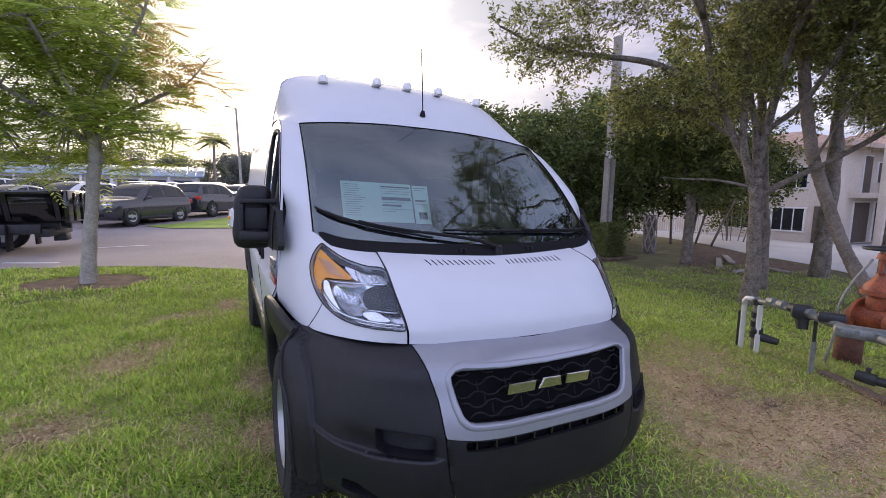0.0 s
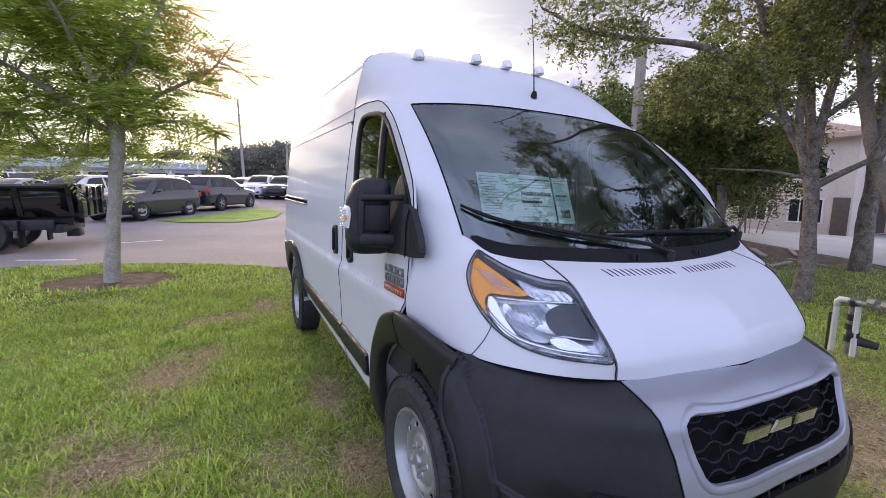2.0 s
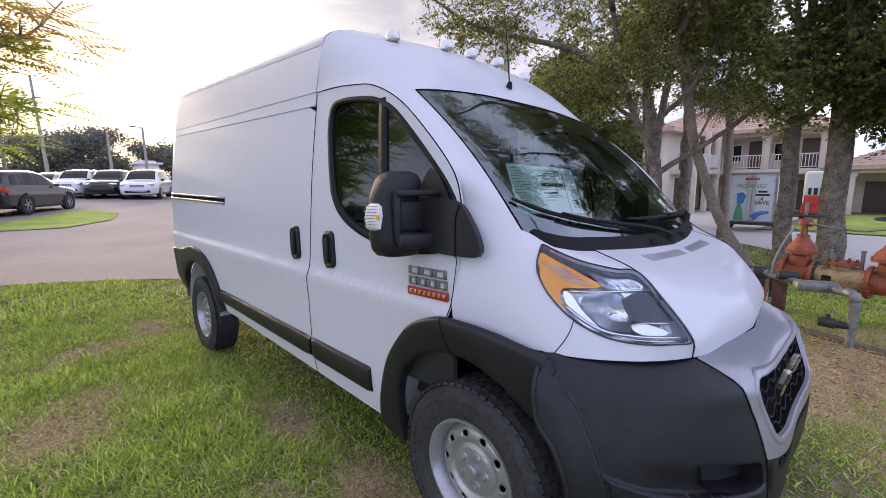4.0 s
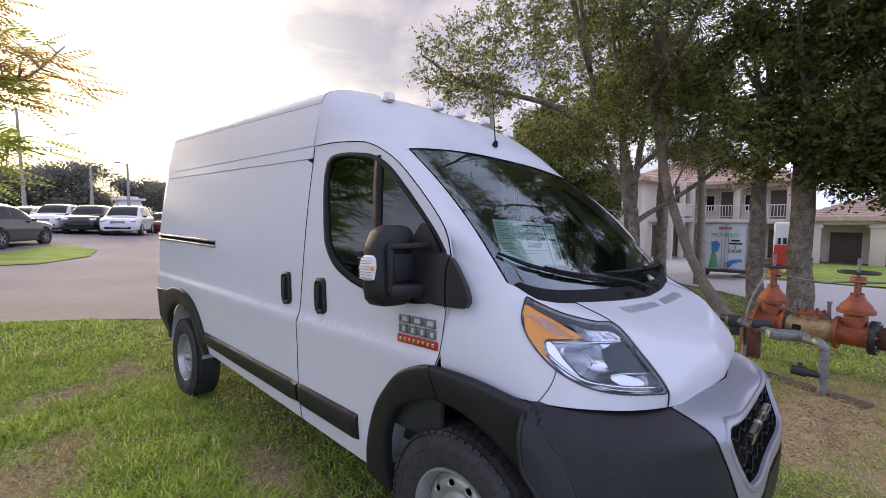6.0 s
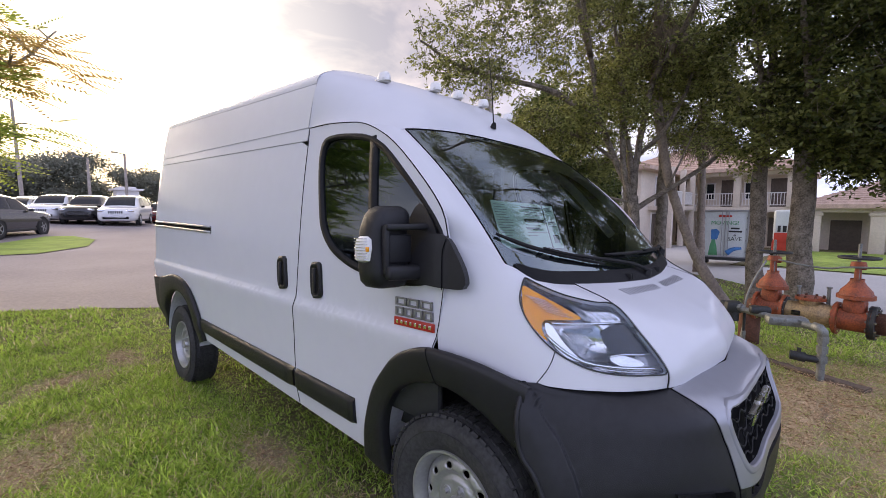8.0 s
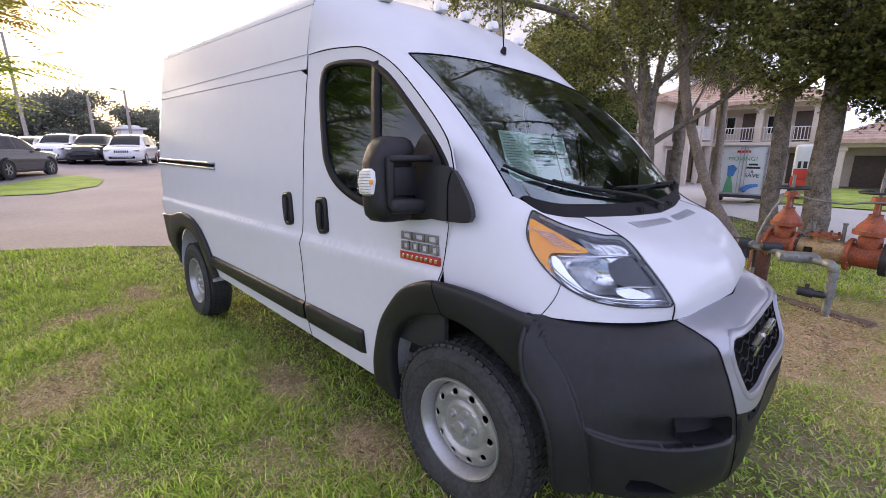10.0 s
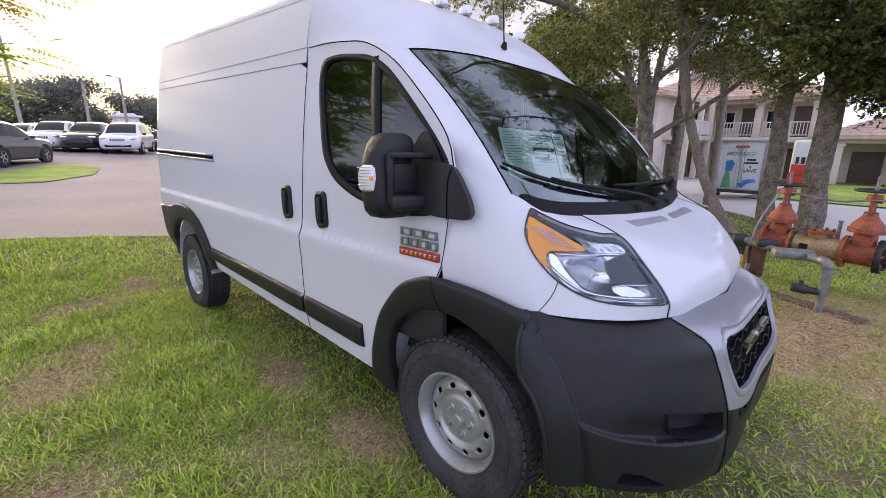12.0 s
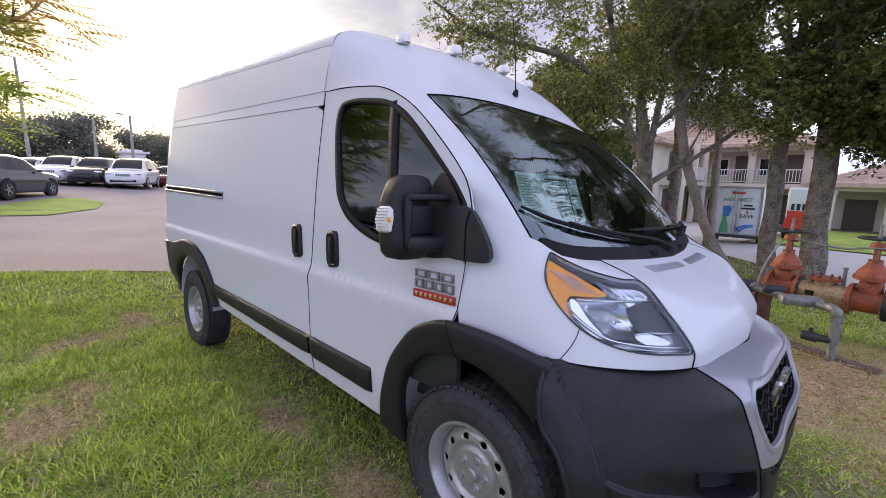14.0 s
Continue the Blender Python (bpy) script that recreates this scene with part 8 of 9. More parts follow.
def trailer():
    x, y = 16.2, 2.20
    g = gz(x, y)
    # local: rear face looks to -x
    t = thing("cargo_trailer", pose(x, y, g, 0, 0, 5), "white enclosed rental trailer with printed double doors", "trailer")
    W, H, L = 1.40, 1.72, 2.6
    bm = bmesh.new()
    box(bm, (L / 2, 0, 0.36 + H / 2), (L, W, H), 0.03)
    part("box", bm, TRAILERWHITE, t, "white trailer box")
    bm = bmesh.new()
    for dy, w in ((-W / 2 + 0.02, 0.06), (W / 2 - 0.02, 0.06), (0, 0.025)):
        box(bm, (-0.015, dy, 0.36 + H / 2), (0.035, w, H), 0.005)
    for z in (0.38, 0.36 + H - 0.03):
        box(bm, (-0.015, 0, z), (0.035, W, 0.07), 0.005)
    part("door_frame", bm, STEEL, t)
    for s in (-1, 1):
        bm = bmesh.new()
        rod(bm, (-0.05, 0.10 * s, 0.42), (-0.05, 0.10 * s, 0.34 + H), 0.013, 0.013, 8)
        part("lock_rod", bm, STEEL, t)
        for z in (0.6, 1.0, 1.4, 1.8):
            bm = bmesh.new()
            box(bm, (-0.04, (W / 2 - 0.03) * s, z), (0.05, 0.09, 0.06), 0.006)
            part("hinge", bm, STEEL, t)
    bm = bmesh.new()
    box(bm, (-0.10, 0, 0.32), (0.25, W + 0.1, 0.10), 0.01)
    part("rear_bumper", bm, DARKIRON, t)
    for s in (-1, 1):
        small_wheel(t, L * 0.45, (W / 2 + 0.0) * s, 0.32, 0.32).rotation_euler = (0, 0, math.pi / 2)
        bm = bmesh.new()
        box(bm, (L * 0.45, (W / 2 + 0.02) * s, 0.66), (0.85, 0.22, 0.05), 0.02)
        part("mudguard", bm, DARKIRON, t)
    bm = bmesh.new()
    box(bm, (L + 0.6, 0, 0.42), (1.4, 0.10, 0.10), 0.01)
    part("drawbar", bm, DARKIRON, t)
    # printing on the doors: words face -x
    face = lambda yy, zz: Matrix.Translation((-0.012, yy, zz)) @ Euler((radians(90), 0, radians(-90))).to_matrix().to_4x4()
    words("MOVING?", 0.20, face(0.02, 1.55), GREENPRINT, t)
    words("SAVE", 0.19, face(-0.30, 0.98), BLACKPRINT, t)
    words("&", 0.13, face(-0.30, 1.14), BLACKPRINT, t)
    def mark(yy, zz, w, h, mt):
        bm = bmesh.new()
        box(bm, (-0.012, yy, zz), (0.008, w, h), 0.002)
        part("print_bar", bm, mt, t)
    mark(0.02, 1.86, 0.40, 0.075, REDPRINT)
    mark(-0.30, 1.42, 0.26, 0.06, BLACKPRINT)
    mark(-0.30, 1.31, 0.42, 0.06, BLACKPRINT)
    # the torch-like emblem and the blue swoosh, as plain shapes
    vs = [(-0.012, 0.50, 0.42), (-0.012, 0.20, 0.42), (-0.012, 0.24, 0.75), (-0.012, 0.30, 1.0), (-0.012, 0.40, 1.0), (-0.012, 0.46, 0.75)]
    link_mesh("print_shape", vs + [(p[0] + 0.01, p[1], p[2]) for p in vs], [tuple(range(6))[::-1]], GREENPRINT, t, smooth=False)
    vs = [(-0.014, 0.42, 1.0), (-0.014, 0.24, 1.0), (-0.014, 0.16, 1.28), (-0.014, 0.26, 1.40), (-0.014, 0.44, 1.36)]
    link_mesh("print_shape", vs, [tuple(range(5))[::-1]], BLUEPRINT, t, smooth=False)
    pts = smooth_line([(-0.016, -0.08, 0.52), (-0.016, -0.25, 0.66), (-0.016, -0.52, 0.72)], 0.05)
    tube("print_shape", pts, [0.10 - 0.006 * i for i in range(len(pts))], BLUEPRINT, t)


trailer()


def box_truck():
    x, y = 20.2, 1.25
    g = gz(x, y)
    t = thing("cargo_trailer", pose(x, y, g, 0, 0, 0), "white and orange-red rental trailer on the driveway", "trailer")
    bm = bmesh.new()
    box(bm, (1.2, -0.56, 1.55), (2.4, 1.10, 1.3), 0.12, seg=3)
    part("cargo_box", bm, TRAILERWHITE, t, "white cargo box")
    bm = bmesh.new()
    box(bm, (1.2, -0.56, 0.68), (2.4, 1.12, 0.50), 0.03)
    part("lower_band", bm, REDPRINT, t, "orange-red lower band")
    for yy, w in ((-0.22, 0.10), (-0.40, 0.12), (-0.58, 0.12), (-0.76, 0.12)):
        bm = bmesh.new()
        box(bm, (-0.012, yy, 1.42), (0.012, w, 0.26), 0.003)
        part("print_bar", bm, BLACKPRINT, t)
    bm = bmesh.new()
    box(bm, (-0.015, -0.56, 1.05), (0.012, 1.0, 0.42), 0.003)
    part("print_panel", bm, REDPRINT, t)
    for xx in (1.2,):
        for yy in (0.0, -1.12):
            small_wheel(t, xx, yy, 0.38, 0.38, 0.24).rotation_euler = (0, 0, math.pi / 2)


box_truck()

# ---- car lot ----
def car(name, label, m, color_mat, kind="suv", detail=True):
    """A parked car, nose towards local -y, wheels on z = 0."""
    L, W, H, wb, r = {"suv": (4.62, 1.86, 1.67, 2.70, 0.355), "van": (5.1, 1.98, 1.74, 3.05, 0.345), "car": (4.6, 1.82, 1.46, 2.7, 0.33)}[kind]
    c = thing(name, m, label, "car", "parked cars")
    h, k = W / 2, H / 1.67
    # stations along the length: y, floor, shoulder, top, half width, half width of the roof
    fz = {"suv": 1.0, "van": 1.0, "car": 0.88}[kind]
    a, b = -L / 2, L / 2
    yf, tf, tr, yr = {"suv": (-0.95, 0.0, 1.55, 2.12), "van": (-1.55, -0.45, 2.0, 2.42), "car": (-0.85, 0.1, 0.95, 1.75)}[kind]
    st = [(a, 0.42, 0.64, 0.70, 0.58, 0.50), (a + 0.06, 0.30, 0.76, 0.83, 0.76, 0.66), (a + 0.25, 0.24, 0.86 * fz, 0.93 * fz, 0.90, 0.76), (a + 0.6, 0.22, 0.93 * fz, 1.01 * fz, 0.98, 0.82), (yf, 0.22, 1.00 * fz, 1.09 * fz, 1.0, 0.84),
          (yf + 0.45 * (tf - yf), 0.22, 1.02 * fz, H - 0.27 * k, 1.0, 0.78), (tf, 0.22, 1.03 * fz, H - 0.05, 1.0, 0.73), ((tf + tr) / 2, 0.22, 1.04 * fz, H, 1.0, 0.73), (tr, 0.22, 1.06 * fz, H - 0.05, 0.99, 0.71),
          (tr + 0.6 * (yr - tr), 0.24, 1.07 * fz, H - 0.24 * k, 0.97, 0.74), (yr, 0.26, 1.06 * fz, 1.12 * fz, 0.95, 0.80), (b - 0.05, 0.34, 0.96 * fz, 1.03 * fz, 0.90, 0.76), (b, 0.42, 0.86 * fz, 0.92 * fz, 0.80, 0.66)]
    line = [Vector(q) for q in ((y, zb, zs, zt) for y, zb, zs, zt, w, r in st)]
    wide = [Vector((w, r)) for y, zb, zs, zt, w, r in st]

    def section(i):
        """Half outline from the middle of the floor up to the middle of the roof, at station i."""
        y, zb, zs, zt = spline(line, i)
        w, r = (q * h for q in spline(wide, i))
        cab = max(0.0, zt - zs)
        return [Vector((x, y, z)) for x, z in ((0, zb), (0.80 * w, zb), (0.96 * w, zb + 0.10), (0.99 * w, zb + 0.30 * (zs - zb)), (w, zb + 0.62 * (zs - zb)), (0.985 * w, zs - 0.05), (0.945 * w, zs + min(0.02, cab * 0.1)),
                                               (0.945 * w + (r - 0.945 * w) * 0.5, zs + cab * 0.5), (r + 0.012, zt - min(0.07, cab * 0.35)), (0.90 * r, zt - min(0.015, cab * 0.1)), (0.55 * r, zt + 0.012), (0, zt + 0.02))]
    vs, fs = [], []
    steps = 4 * (len(st) - 1)
    for i in range(steps + 1):
        half = section(i / 4)
        vs += half + [Vector((-p.x, p.y, p.z)) for p in half[-2:0:-1]]
    n = len(vs) // (steps + 1)
    for i in range(steps):
        for j in range(n):
            fs.append((i * n + j, i * n + (j + 1) % n, (i + 1) * n + (j + 1) % n, (i + 1) * n + j))
    fs += [tuple(range(n)), tuple(steps * n + j for j in range(n))[::-1]]
    body = link_mesh("body", vs, fs, color_mat, c)
    body.data.set_sharp_from_angle(angle=radians(40))

    # glass: sheets that lie a hair proud of the shell
    def sheet(name, rows, lift):
        m = len(rows[0])
        v = [p + lift(p) for r in rows for p in r]
        f = [(i * m + j, i * m + j + 1, (i + 1) * m + j + 1, (i + 1) * m + j) for i in range(len(rows) - 1) for j in range(m - 1)]
        return link_mesh(name, v, f, DARKGLASS, c)
    def across(i):
        half = section(i)[9:]
        half[0] = half[0].lerp(half[1], 0.05)
        return half + [Vector((-p.x, p.y, p.z)) for p in half[-2::-1]]
    sheet("windscreen", [across(i) for i in np.linspace(4.12, 5.92, 8)], lambda p: Vector((0, -0.006, 0.008)))
    sheet("rear_window", [across(i) for i in np.linspace(8.25, 9.75, 6)], lambda p: Vector((0, 0.008, 0.008)))
    for s in (1, -1):
        for (b0, t0), (b1, t1) in (((4.75, 5.75), (6.62, 6.62)), ((6.74, 6.74), (7.72, 7.72)), ((7.84, 7.84), (9.1, 8.5))):
            rows = []
            for f in np.linspace(0.0, 1.0, 4):
                row = []
                for g in np.linspace(0.0, 1.0, 7):
                    i = (b0 + (t0 - b0) * f) * (1 - g) + (b1 + (t1 - b1) * f) * g
                    sec = section(i)
                    p = sec[6].lerp(sec[8], 0.10 + 0.84 * f)
                    bow = sec[7] - sec[6].lerp(sec[8], 0.5)
                    row.append(Vector((p.x * s, p.y, p.z)))
                rows.append(row)
            sheet("side_window", rows, lambda p: Vector((0.010 * s, 0, 0.006)))
    zs = 1.03 * fz
    # wheels in dark arches
    for y in (-wb / 2 - 0.02, wb / 2 - 0.02):
        for s in (1, -1):
            small_wheel(c, s * (h - 0.10), y, r, r, 0.22)
            bm = bmesh.new()
            lathe(bm, [(0.0, 0.0), (r + 0.075, 0.0), (r + 0.075, 0.02)], 24)
            bmesh.ops.translate(bm, vec=(s * (h - 0.005) - (0.02 if s > 0 else 0.0), y, r + 0.02), verts=bm.verts)
            part("wheel_arch", bm, RUBBER, c)
    bm = bmesh.new()
    box(bm, (0, 0, 0.27), (W * 0.985, L * 0.80, 0.12), 0.03)
    part("sill", bm, PLASTIC, c)
    # lamps, grille, plates of the bumper, mirrors
    yn, yt = -L / 2, L / 2
    for s in (1, -1):
        bm = bmesh.new()
        box(bm, (s * h * 0.66, yn + 0.12, 0.80 * k), (0.36, 0.20, 0.12), 0.03, Matrix.Rotation(-0.35 * s, 3, "Z"))
        part("headlight", bm, REFLECT, c)
        bm = bmesh.new()
        box(bm, (s * h * 0.80, yt - 0.10, 0.92 * k), (0.28, 0.18, 0.20), 0.03)
        part("tail_light", bm, REDPRINT, c)
        bm = bmesh.new()
        box(bm, (s * (h + 0.07), yf + 0.42, zs + 0.06), (0.18, 0.10, 0.12), 0.03)
        part("wing_mirror", bm, color_mat if kind != "van" else RUBBER, c)
    bm = bmesh.new()
    for j in range(7):
        box(bm, ((j - 3) * 0.10, yn + 0.015, 0.72 * k), (0.060, 0.05, 0.14), 0.01)
    part("grille", bm, GLOSSBLACK, c)
    bm = bmesh.new()
    box(bm, (0, yn + 0.05, 0.44), (W * 0.62, 0.10, 0.16), 0.03)
    part("lower_intake", bm, RUBBER, c)
    return c


CAR_GREY = mat("charcoal_car_paint", (0.050, 0.052, 0.060), 0.2, metal=0.3, var=0.05, scale=1.5, coat=0.8)
CAR_WHITE = mat("white_car_paint", (0.74, 0.74, 0.75), 0.25, var=0.02, scale=1.5, coat=0.8)
CAR_BLACK = mat("black_car_paint", (0.014, 0.014, 0.016), 0.2, var=0.05, scale=1.5, coat=0.8)
CAR_SILVER = mat("silver_car_paint", (0.42, 0.43, 0.45), 0.28, metal=0.5, var=0.04, scale=1.5, coat=0.8)
CAR_RED = mat("dark_red_car_paint", (0.16, 0.015, 0.015), 0.25, var=0.04, coat=0.8)
at_lot = lambda x, y, a: pose(x, y, gz(x, y) + 0.012, 0, 0, a)
grey = car("parked_suv", "charcoal grey sport utility car parked on the asphalt", at_lot(-4.64, 19.82, -31), CAR_GREY)
white = car("parked_suv", "white sport utility car parked on the asphalt", at_lot(-7.25, 21.5, -31), CAR_WHITE)
car("parked_suv", "dark charcoal sport utility car seen from behind", at_lot(-2.0, 24.05, 149), CAR_GREY)
minivan = car("parked_minivan", "white people carrier with dark windows in the lot", at_lot(3.75, 31.4, -22), CAR_WHITE, "van")
black = car("parked_suv", "black sport utility car facing the driveway", at_lot(2.15, 32.9, -22), CAR_BLACK)
silver = car("parked_car", "silver saloon car in the row", at_lot(-9.9, 23.1, -31), CAR_SILVER, "car")
red = car("parked_suv", "dark red sport utility car in the back row", at_lot(7.3, 38.0, -22), CAR_RED)
for src, x, y, a in ((grey, -12.5, 24.7, -31), (white, -15.1, 26.3, -31), (white, -4.7, 25.9, 149), (silver, -7.3, 27.5, 149), (black, -9.9, 29.1, 149), (white, -12.5, 30.7, 149),
                     (white, 0.70, 34.3, -22), (silver, -0.85, 35.8, -22), (white, -2.4, 37.3, -22), (grey, -4.0, 38.8, -22), (white, -5.6, 40.3, -22), (black, -7.2, 41.8, -22),
                     (white, -8.8, 43.3, -22), (silver, -10.4, 44.8, -22), (white, -12.2, 46.0, -22), (grey, 5.4, 37.0, -22), (white, 3.4, 39.5, -22), (silver, 1.6, 41.0, -22), (white, -0.2, 42.5, -22)):
    copy_thing(src, at_lot(x, y, a))


def dump_truck():
    t = thing("dump_trailer", Matrix.Translation((-6.6, 12.2, gz(-6.6, 12.2) + 0.012)), "black steel dump bed truck parked at the edge of the asphalt", "truck")
    bm = bmesh.new()
    vs = []
    for x in (-4.0, 1.85):
        vs.append([bm.verts.new((x, y, z)) for y, z in ((-0.80, 0.80), (0.80, 0.80), (1.02, 1.50), (-1.02, 1.50))])
    for k in range(3):
        a, b = vs
        i, j = (k + 3) % 4, k
        bm.faces.new((a[i], a[j], b[j], b[i]))
    bm.faces.new(vs[0])
    bed = part("dump_bed", bm, GLOSSBLACK, t, "glossy black steel dump bed")
    md = bed.modifiers.new("thickness", "SOLIDIFY")
    md.thickness = 0.05
    for x in np.linspace(-3.8, 1.7, 7):
        for s in (-1, 1):
            bm = bmesh.new()
            box(bm, (x, 0.94 * s, 1.15), (0.10, 0.08, 0.68), 0.01, Matrix.Rotation(-0.30 * s, 3, "X"))
            part("rib", bm, GLOSSBLACK, bed)
    for s in (-1, 1):
        bm = bmesh.new()
        box(bm, (-1.1, 1.03 * s, 1.50), (5.9, 0.12, 0.10), 0.02)
        part("top_rail", bm, GLOSSBLACK, bed)
    bm = bmesh.new()
    box(bm, (1.90, 0, 1.16), (0.10, 2.06, 0.78), 0.02)
    tg = part("tailgate", bm, GLOSSBLACK, t, "black tailgate")
    for y in (-0.6, 0, 0.6):
        bm = bmesh.new()
        box(bm, (1.96, y, 1.15), (0.06, 0.10, 0.70), 0.01)
        part("rib", bm, GLOSSBLACK, tg)
    for s in (-1, 1):
        bm = bmesh.new()
        box(bm, (-1.4, 0.42 * s, 0.66), (6.0, 0.10, 0.20), 0.01)
        part("chassis_rail", bm, DARKIRON, t)
        small_wheel(t, 0.15, 0.86 * s, 0.43, 0.43, 0.28).rotation_euler = (0, 0, math.pi / 2)
        bm = bmesh.new()
        box(bm, (0.75, 0.86 * s, 0.42), (0.03, 0.34, 0.62), 0.005)
        part("mud_flap", bm, RUBBER, t)
    bm = bmesh.new()
    box(bm, (1.35, 0, 0.52), (0.30, 1.70, 0.20), 0.02)
    box(bm, (1.50, 0, 0.36), (0.26, 0.40, 0.18), 0.02)
    part("hitch_bar", bm, DARKIRON, t)
    bm = bmesh.new()
    box(bm, (0.9, -0.88, 0.62), (0.9, 0.10, 0.24), 0.02)
    part("light_bar", bm, DARKIRON, t)


dump_truck()
bm = bmesh.new()
for x, y, l, a in ((-5.0, 9.75, 1.1, -22), (-3.9, 12.5, 1.2, 12)):
    box(bm, (x, y, gz(x, y) + 0.016), (l, 0.10, 0.006), 0.0, Matrix.Rotation(radians(a), 3, "Z"))
tagged(part("road_marking", bm, WHITEPAINT), label="worn white paint line on asphalt", kind="structure")


def light_pole(x, y, h, heads=1, lean=0.0):
    p = thing("light_pole", Matrix.Translation((x, y, gz(x, y))), "tall grey lot lighting pole", "street lamp", "lighting poles of the lot")
    bm = bmesh.new()
    rod(bm, (0, 0, 0), (lean, 0, h), 0.20, 0.11, 12)
    part("shaft", bm, WOOD_POLE, p)
    bm = bmesh.new()
    rod(bm, (lean, 0, h - 0.1), (lean - 0.9, -0.2, h + 0.05), 0.05, 0.04, 8)
    part("arm", bm, GALV, p)
    bm = bmesh.new()
    box(bm, (lean - 1.0, -0.22, h + 0.04), (0.6, 0.34, 0.14), 0.04)
    part("lamp_head", bm, GALV, p)


light_pole(0.45, 61.0, 11.8, lean=-0.25)
light_pole(9.1, 60.0, 7.6)
light_pole(5.75, 60.0, 6.6)

# the feathery young tree on the lawn
def feather_tree():
    x, y = -3.35, 6.8
    g = gz(x, y)
    rng = np.random.default_rng(3)
    t = thing("poinciana_tree", Matrix.Translation((x, y, g)), "young spreading tree with feathery bright green leaves in a mulch ring", "tree")
    limbs = [
        [(0, 0, -0.1, 0.19), (0.03, 0.0, 0.35, 0.145), (0.12, 0.0, 1.2, 0.130), (0.22, 0.02, 2.0, 0.135), (0.24, 0.03, 2.45, 0.14)],
        [(0.24, 0.03, 2.3, 0.09), (0.55, 0.1, 2.75, 0.075), (1.0, 0.2, 3.1, 0.06), (1.6, 0.3, 3.5, 0.04), (2.0, 0.3, 4.0, 0.02)],
        [(0.22, 0.0, 2.4, 0.09), (0.35, -0.1, 3.0, 0.08), (0.75, -0.3, 3.7, 0.06), (1.15, -0.3, 4.6, 0.04), (1.2, -0.2, 5.8, 0.015)],
        [(0.2, 0.0, 2.4, 0.10), (-0.1, 0.2, 3.0, 0.08), (-0.5, 0.5, 3.8, 0.06), (-1.0, 0.7, 4.8, 0.04), (-1.3, 0.8, 6.0, 0.02)],
        [(0.15, 0.0, 2.35, 0.08), (-0.3, -0.2, 2.75, 0.07), (-0.8, -0.5, 3.1, 0.055), (-1.3, -0.7, 3.4, 0.04), (-1.7, -0.8, 3.9, 0.02)],
        [(0.2, 0.05, 2.3, 0.06), (-0.3, 0.3, 2.7, 0.05), (-0.7, 0.2, 2.85, 0.045), (-1.0, 0.1, 2.6, 0.04), (-1.15, 0.05, 2.2, 0.03), (-1.2, 0.0, 1.9, 0.015)],
        [(0.24, 0.0, 2.4, 0.07), (0.3, 0.6, 3.2, 0.06), (0.2, 1.2, 4.2, 0.04), (0.0, 1.6, 5.4, 0.02)],
        [(0.24, 0.0, 2.35, 0.06), (0.7, 0.0, 2.5, 0.05), (1.2, -0.1, 2.55, 0.035), (1.7, -0.1, 2.4, 0.015)],
        [(0.2, 0.0, 2.4, 0.08), (0.1, -0.6, 3.1, 0.06), (-0.2, -1.1, 4.0, 0.04), (-0.6, -1.3, 5.2, 0.02)],
    ]
    vs, fs, nodes = [], [], []
    for limb in limbs:
        pts = smooth_line([Vector(p[:3]) for p in limb], 0.15)
        rad = [p[3] * (0.72 if p[2] < 2.46 and limb is limbs[0] else 0.5) for p in limb]
        rr = [float(np.interp(i / (len(pts) - 1) * (len(rad) - 1), range(len(rad)), rad)) for i in range(len(pts))]
        v, f = tube_data([p + Vector((noise.noise(p * 2.3), noise.noise(p * 2.3 + Vector((7, 0, 0))), 0)) * 0.03 for p in pts], rr, 9)
        b = len(vs)
        vs += v
        fs += [tuple(b + k for k in q) for q in f]
        nodes += [tuple(p) for p in pts if p.z > 2.5]
    arr = np.array(nodes)
    tips = clump_points(rng, [(1.1, 0.2, 3.5, 0.95, 0.8, 0.6, 50), (0.8, -0.3, 4.6, 0.6, 0.7, 0.9, 30), (-0.7, 0.5, 4.4, 0.9, 1.0, 1.0, 50), (-0.9, -0.5, 3.6, 0.8, 0.9, 0.8, 56), (-0.6, 0.2, 5.4, 0.9, 0.9, 0.6, 22),
                              (0.2, 1.2, 4.4, 1.1, 0.9, 1.0, 75), (-0.3, -1.0, 4.3, 1.0, 0.8, 1.0, 75), (1.0, -0.1, 2.5, 0.85, 0.6, 0.4, 26), (0.6, 0.5, 2.15, 1.1, 0.6, 0.35, 24), (-0.6, 0.4, 2.05, 0.9, 0.6, 0.35, 34), (-0.8, 0.3, 2.6, 0.8, 0.9, 0.55, 50), (-0.1, 0.2, 3.5, 1.0, 0.9, 0.7, 110), (0.1, 0.0, 2.8, 1.0, 0.7, 0.4, 60)])
    quads, amber = [], []
    for e in tips:
        # most upper fronds on the +x side get the painted sun glow
        turned = e[0] > 0.9 and e[2] > 2.9 and rng.random() < 0.75
        a = Vector(arr[int(((arr - e) ** 2).sum(1).argmin())])
        q = Vector(e)
        pts = smooth_line([a, a.lerp(q, 0.5) + Vector((0, 0, 0.06)), q], max(0.12, (q - a).length / 4))
        v, f = tube_data(pts, [0.014 - 0.010 * i / (len(pts) - 1) for i in range(len(pts))], 5)
        b = len(vs)
        vs += v
        fs += [tuple(b + k for k in w) for w in f]
        out = np.array((e[0] * 0.6 + rng.normal() * 0.7, e[1] * 0.6 + rng.normal() * 0.7, rng.normal() * 0.25))
